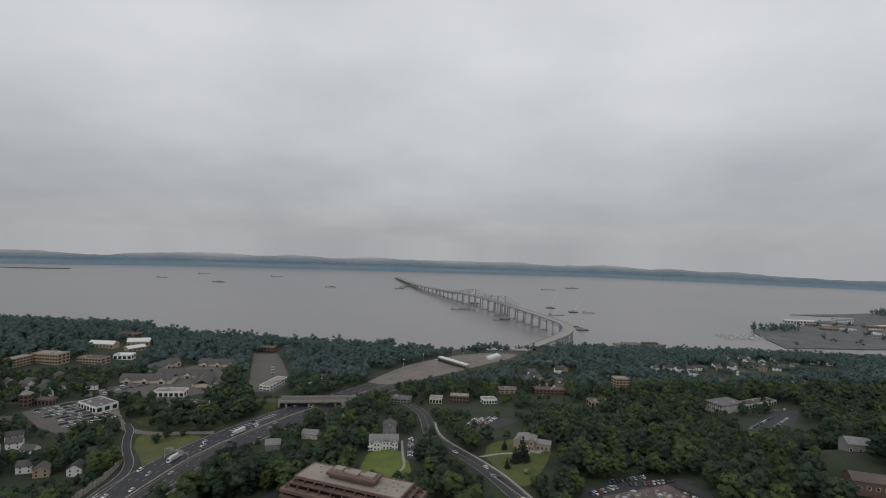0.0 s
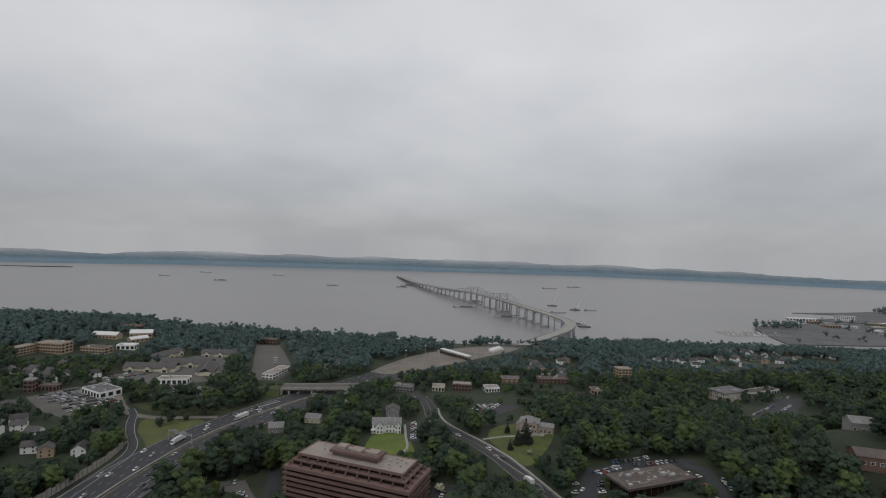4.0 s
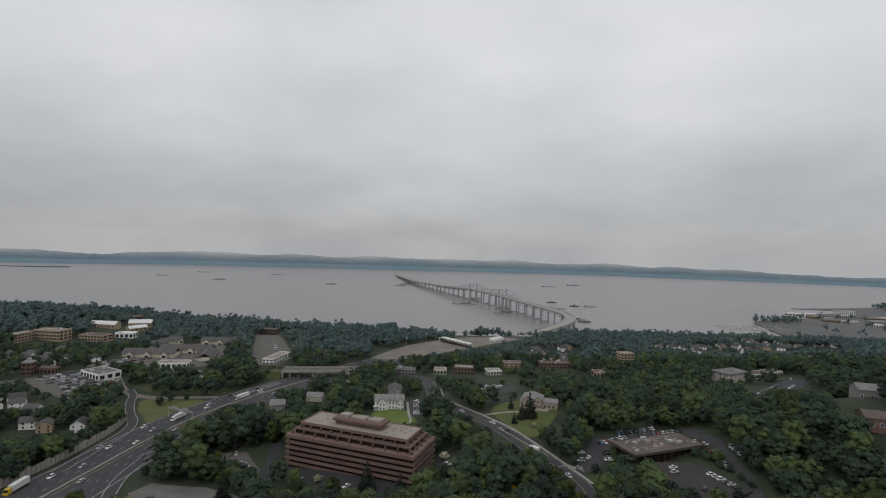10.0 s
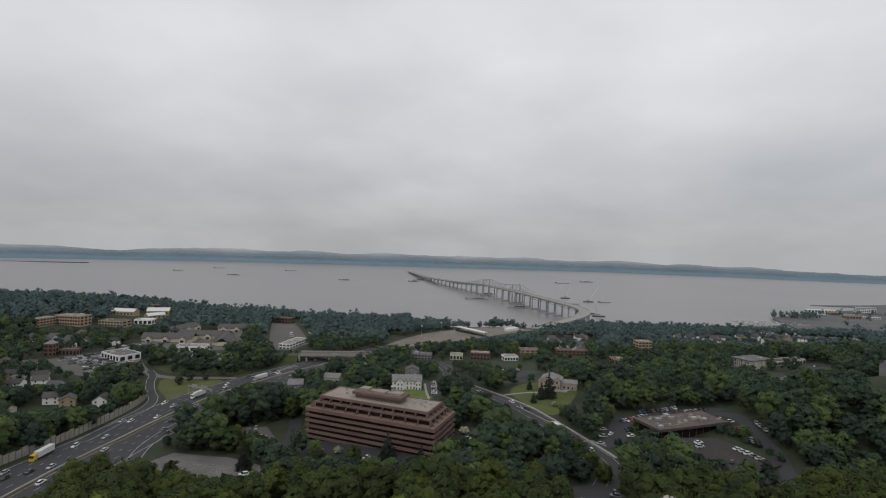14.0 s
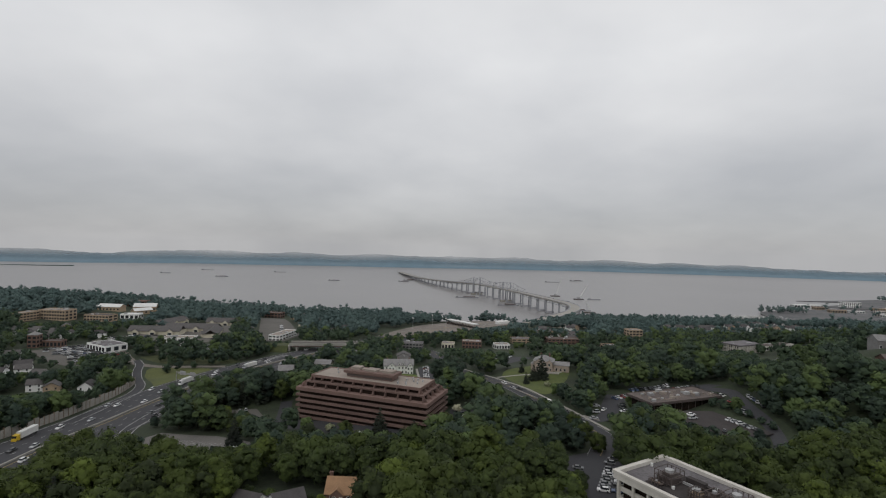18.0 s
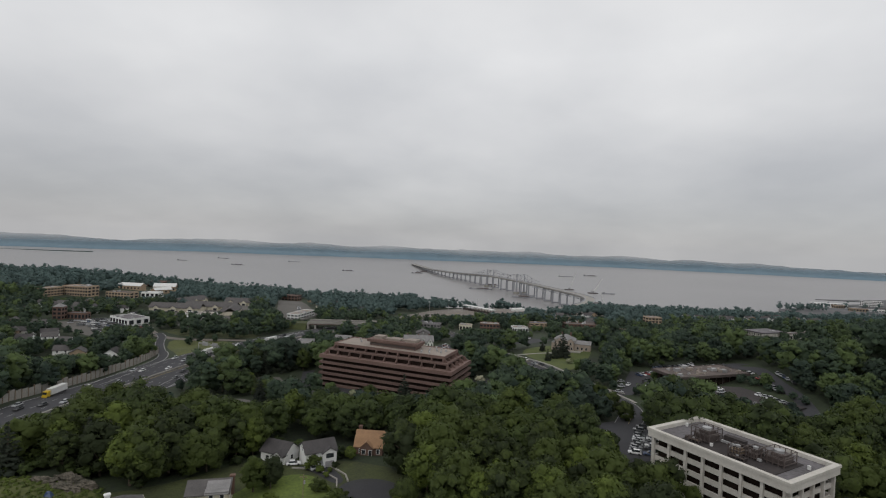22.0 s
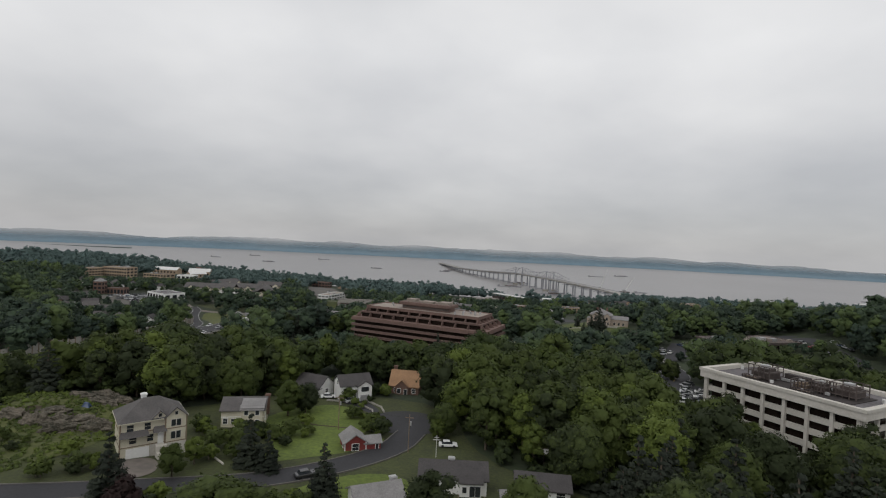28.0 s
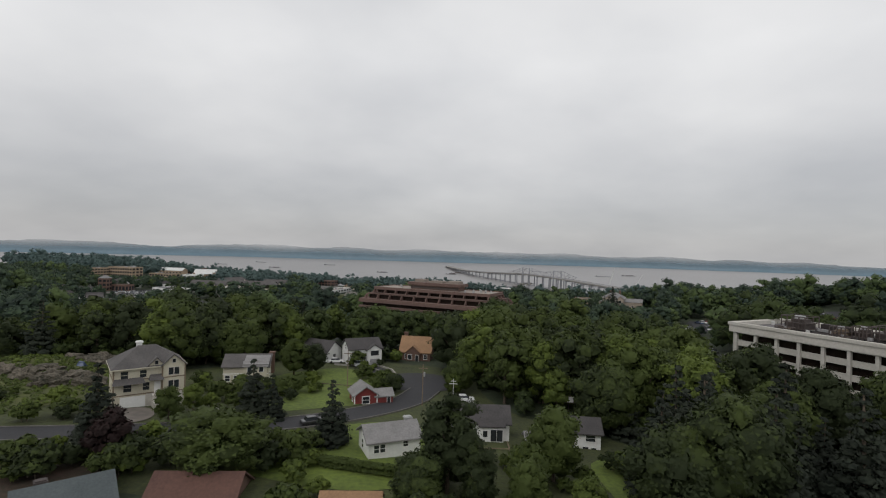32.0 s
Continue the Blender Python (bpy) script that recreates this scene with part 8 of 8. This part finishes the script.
for cx, cy, rx, ry, n in ((-57, 116, 12, 5, 18), (-44, 121, 6, 5, 14), (-35, 108, 14, 3, 14), (-45, 103, 16, 4, 16), (-15, 100, 14, 4, 12), (-57, 168, 4, 10, 8), (-38, 176, 5, 3, 6), (-66, 152, 7, 10, 12), (-90, 132, 5, 8, 7), (-51, 203, 6, 4, 7), (-46, 192, 2, 6, 4), (-44, 217, 3, 2, 3), (-36, 172, 3, 5, 5), (-75, 160, 8, 5, 8), (-62, 162, 6, 6, 6), (-132, 150, 8, 16, 14), (-116, 134, 12, 7, 12), (-84, 104, 12, 5, 12), (-100, 116, 14, 4, 10), (-70, 108, 8, 3, 8), (-12, 120, 12, 6, 10), (-68, 107, 10, 6, 8), (8, 126, 6, 3, 5)):
    for _ in range(n):
        x, y = cx + sr.uniform(-rx, rx), cy + sr.uniform(-ry, ry)
        if float(along(smooth(list(STREET)), np.float64(x), np.float64(y))[0]) > 5.0 and min(math.hypot(x - a, 0.8 * (y - b)) for a, b in ((-53, 100), (-57, 102), (-49, 103), (-67, 97), (-33, 102))) > 6.0:
            plant("shrub", sr.randrange(2), x, y, sr.uniform(0.7, 1.8), sr.uniform(0, 360))
# clipped hedge behind the white cottage
hc = np.array([(-40.5 + 0.42 * k, GRID_Y * (117.6 - 0.05 * k), gz(-40.5 + 0.42 * k, 117.6 - 0.05 * k) + z) for k in range(42) for z in (0.5, 1.25)])
v, t, q, soft = foliage(hc, np.full(len(hc), 0.72), 60, 0.16, hc - (0, 0, 0.6))
hedge = thing("hedge", (-40.5, 117.6, 0), 0, "clipped bright green garden hedge", "hedge")
hedge.matrix_world = Matrix.Identity(4)
part("leaves", array_mesh("leaves", v, t, q, M["leaf_bright"], soft), None, hedge)
px, py = scatter(-170, 60, 185, 216, 9.4)
lim = height_limit(px, py)
keep = (np.abs(px) < view_half(py)) & ~open_ground(px, py, -0.5) & (py > 104 + 0.10 * np.abs(px)) & ~inside(SHADED_YARD, px, py) & (lim > 4.5)
px, py, lim = px[keep], py[keep], lim[keep]
for x, y, l in zip(px, py, lim):
    u = rng.random()
    kind = ("spruce" if u < 0.7 else "oak") if y < 150 and x > 0 else "spruce" if u < 0.06 else "maple" if u < 0.38 else "oak"
    n = {"oak": 3, "maple": 2, "spruce": 2}[kind]
    k = int(rng.integers(n)) + (n if y > 160 and kind != "spruce" else 0)
    plant(kind, k, x, y, min(rng.uniform(0.72, 1.15), l / (17.5 if kind == "oak" else 15.5)), rng.uniform(0, 360))


def wooded(x0, y0, x1, y1, step, lo, hi, gaps, thin):
    """Tree places and crown widths over a stretch of land, thinned by clearings."""
    x, y = scatter(x0, y0, x1, y1, step)
    lim = height_limit(x, y)
    keep = (np.abs(x) < view_half(y)) & ~open_ground(x, y) & (land(x, y) > 1.5) & (lim > 5) & (rng.random(x.size) > thin)
    if gaps:
        keep &= np.array([noise.noise((a * 0.016, b * 0.016, 4.2)) < gaps for a, b in zip(x, y)])
    x, y, lim = x[keep], y[keep], lim[keep]
    w = rng.uniform(lo, hi, x.size) * (0.85 + 0.35 * np.array([noise.noise((a * 0.02, b * 0.02, 1.0)) for a, b in zip(x, y)]))
    return x, y, np.minimum(w, lim / 1.32)


# tall weeds and tufts in the rough grass
x, y = scatter(-150, 98, 16, 212, 1.9)
keep = (inside(SHADED_YARD, x, y) & ~open_ground(x, y, 0.6)) | (inside([(-150, 122), (-100, 123), (-92, 148), (-100, 176), (-128, 178), (-150, 165)], x, y) & (rng.random(x.size) > 0.05))
x, y = x[keep], y[keep]
c = np.stack((x, GRID_Y * y, land(x, y) + 0.2), 1)
v, t, q, soft = foliage(c, rng.uniform(0.35, 0.85, x.size), 16, 0.22, c - (0, 0, 0.8), 0.7)
tagged(new("tall_weeds", array_mesh("tall_weeds", v, t, q, M["leaf_bright"], soft)), "tufts of tall weeds in rough grass", "weeds", kind="stuff")
# bushes under the edge of the woods
x, y = scatter(-160, 150, 60, 226, 5.2)
keep = ~open_ground(x, y, -1.0) & ~inside(SHADED_YARD, x, y) & (rng.random(x.size) > 0.25) & ~((x > -128) & (x < -96) & (y < 180)) & (height_limit(x, y) > 3.5)
woods("undergrowth", x[keep], y[keep], rng.uniform(3.0, 5.5, keep.sum()), "leafy undergrowth along the edge of the woods", M["leaf_belt"], 9, 34, 0.3, 0.6)
# the woods further down the slope
x, y, w = wooded(-210, 216, 230, 264, 10.2, 9.5, 16, 0, 0.02)
keep = ~inside([(-76, 200), (-22, 200), (-24, 236), (-70, 226)], x, y)
x, y, w = x[keep], y[keep], w[keep]
young = rng.random(x.size) < 0.2
woods("woodland_belt", x[~young], y[~young], w[~young], "belt of tall broad-leaved trees behind the houses", M["leaf_belt"], 28, 66, 0.44, 1.3)
woods("woodland_belt_bright", x[young], y[young], w[young], "bright green trees scattered in the belt behind the houses", M["leaf_bright"], 28, 66, 0.44, 1.3)
x, y, w = wooded(-420, 264, 460, 480, 10.6, 7, 16.5, 0, 0.04)
for name, sel in (("woodland_slope", y < 340), ("woodland_valley", (y >= 340) & (x < 60)), ("woodland_hill", (y >= 340) & (x >= 60))):
    u = rng.random(x.size)
    young, dim = u < 0.26, u > 0.78
    plain = ~young & ~dim
    woods(name, x[sel & plain], y[sel & plain], w[sel & plain], "dense green broad-leaved woodland on the slope", M["leaf_far"], 18, 38, 0.55, 1.35 if name == "woodland_hill" else 1.15)
    woods(name + "_bright", x[sel & young], y[sel & young], w[sel & young], "lighter green trees scattered in the woodland", M["leaf_light"], 18, 38, 0.55, 1.3)
    woods(name + "_dim", x[sel & dim], y[sel & dim], w[sel & dim] * 0.92, "dark green trees scattered in the woodland", M["leaf_dim"], 18, 38, 0.55, 1.35)
x, y, w = wooded(-640, 480, 700, 760, 11.5, 7, 16, 0.42, 0.08)
young = rng.random(x.size) < 0.25
woods("woodland_town", x[~young], y[~young], w[~young], "trees between the houses and roads of the town", M["leaf_far"], 9, 18, 0.85)
woods("woodland_town_bright", x[young], y[young], w[young], "lighter green trees among the houses of the town", M["leaf_light"], 9, 18, 0.85)
x, y, w = wooded(-1250, 760, 1300, 1790, 15.0, 12, 20, 0.45, 0.06)
# the woods end at the brow above the river
keep = y < np.interp(x, (-900, -620, -500, -100, 60, 220, 760, 770), (1790, 1450, 1150, 1110, 1120, 1400, 1790, 1500))
# Shore crowns carry the haze in their leaf colour.
woods("woodland_shore", x[keep], y[keep], w[keep], "dark woods along the river shore", M["leaf_hazed"], 6, 10, 1.3, 0.85)
woods("drive_trees", np.array((170, 175, 178, 181, 185, 168, 160, 178, 186, 150, 141, 118, 112, 106, 103, 176, 190, 196)), np.array((294, 305, 318, 331, 345, 283, 270, 362, 374, 266, 262, 284, 300, 316, 332, 290, 322, 350)), rng.uniform(8, 13, 18), "trees along the office driveway", M["leaf_far"], 18, 38, 0.55)
x = np.array((-232, -224, -216, -208, -199, -191, -184, -176, -246, -238, -228, -219, -204, -194, -262, -256, -270, -200, -186, -178, -170, -164, -186, -176, -194, -168))
y = np.array((566, 559, 564, 558, 562, 568, 560, 566, 578, 582, 575, 572, 575, 580, 588, 580, 596, 588, 592, 584, 578, 590, 604, 602, 616, 606))
woods("bank_trees", x, y, rng.uniform(4.5, 9, x.size), "trees and scrub on the bank above the highway", M["leaf_far"], 12, 26, 0.6)
x = np.array((150, 152, 153, 154, 151, 148, 153, 155, 156, 157, 118, 112, 109, 107, 108, 122, 105, 104, 110, 170, 172, 174, 171))
y = np.array((352, 346, 340, 334, 342, 349, 329, 323, 312, 304, 345, 340, 334, 326, 316, 346, 320, 334, 308, 300, 312, 326, 290))
woods("drive_scrub", x, y, rng.uniform(2.6, 4.6, x.size), "shrubs and small trees round the flat-roofed offices", M["leaf_far"], 10, 26, 0.45, 0.9)
woods("verge_trees", np.array((-214, -208, -200, -222, -190, -236)), np.array((512, 520, 530, 540, 545, 556)), np.array((6, 7.5, 5, 6, 7, 7)), "small trees on the grass inside the ramp", M["leaf_far"], 14, 34, 0.5)
x, y = scatter(850, 1690, 2700, 3250, 24.0)
keep = (inside(list(spits[1][1]), x, y) & (x > 1000) | inside(list(spits[0][1]), x, y) & (x > 1950)) & (np.abs(x) < view_half(y)) & (rng.random(x.size) > np.where(x > 1950, 0.1, np.where((x < 1230) & (y > 1985), 0.15, 0.97))) & ~open_ground(x, y, 10)
# Same leaf colour with haze painted in as along the shore.
woods("woodland_spit", x[keep], y[keep], rng.uniform(12, 22, keep.sum()), "scrubby trees on the low shore", M["leaf_hazed"], 4, 8, 1.9)
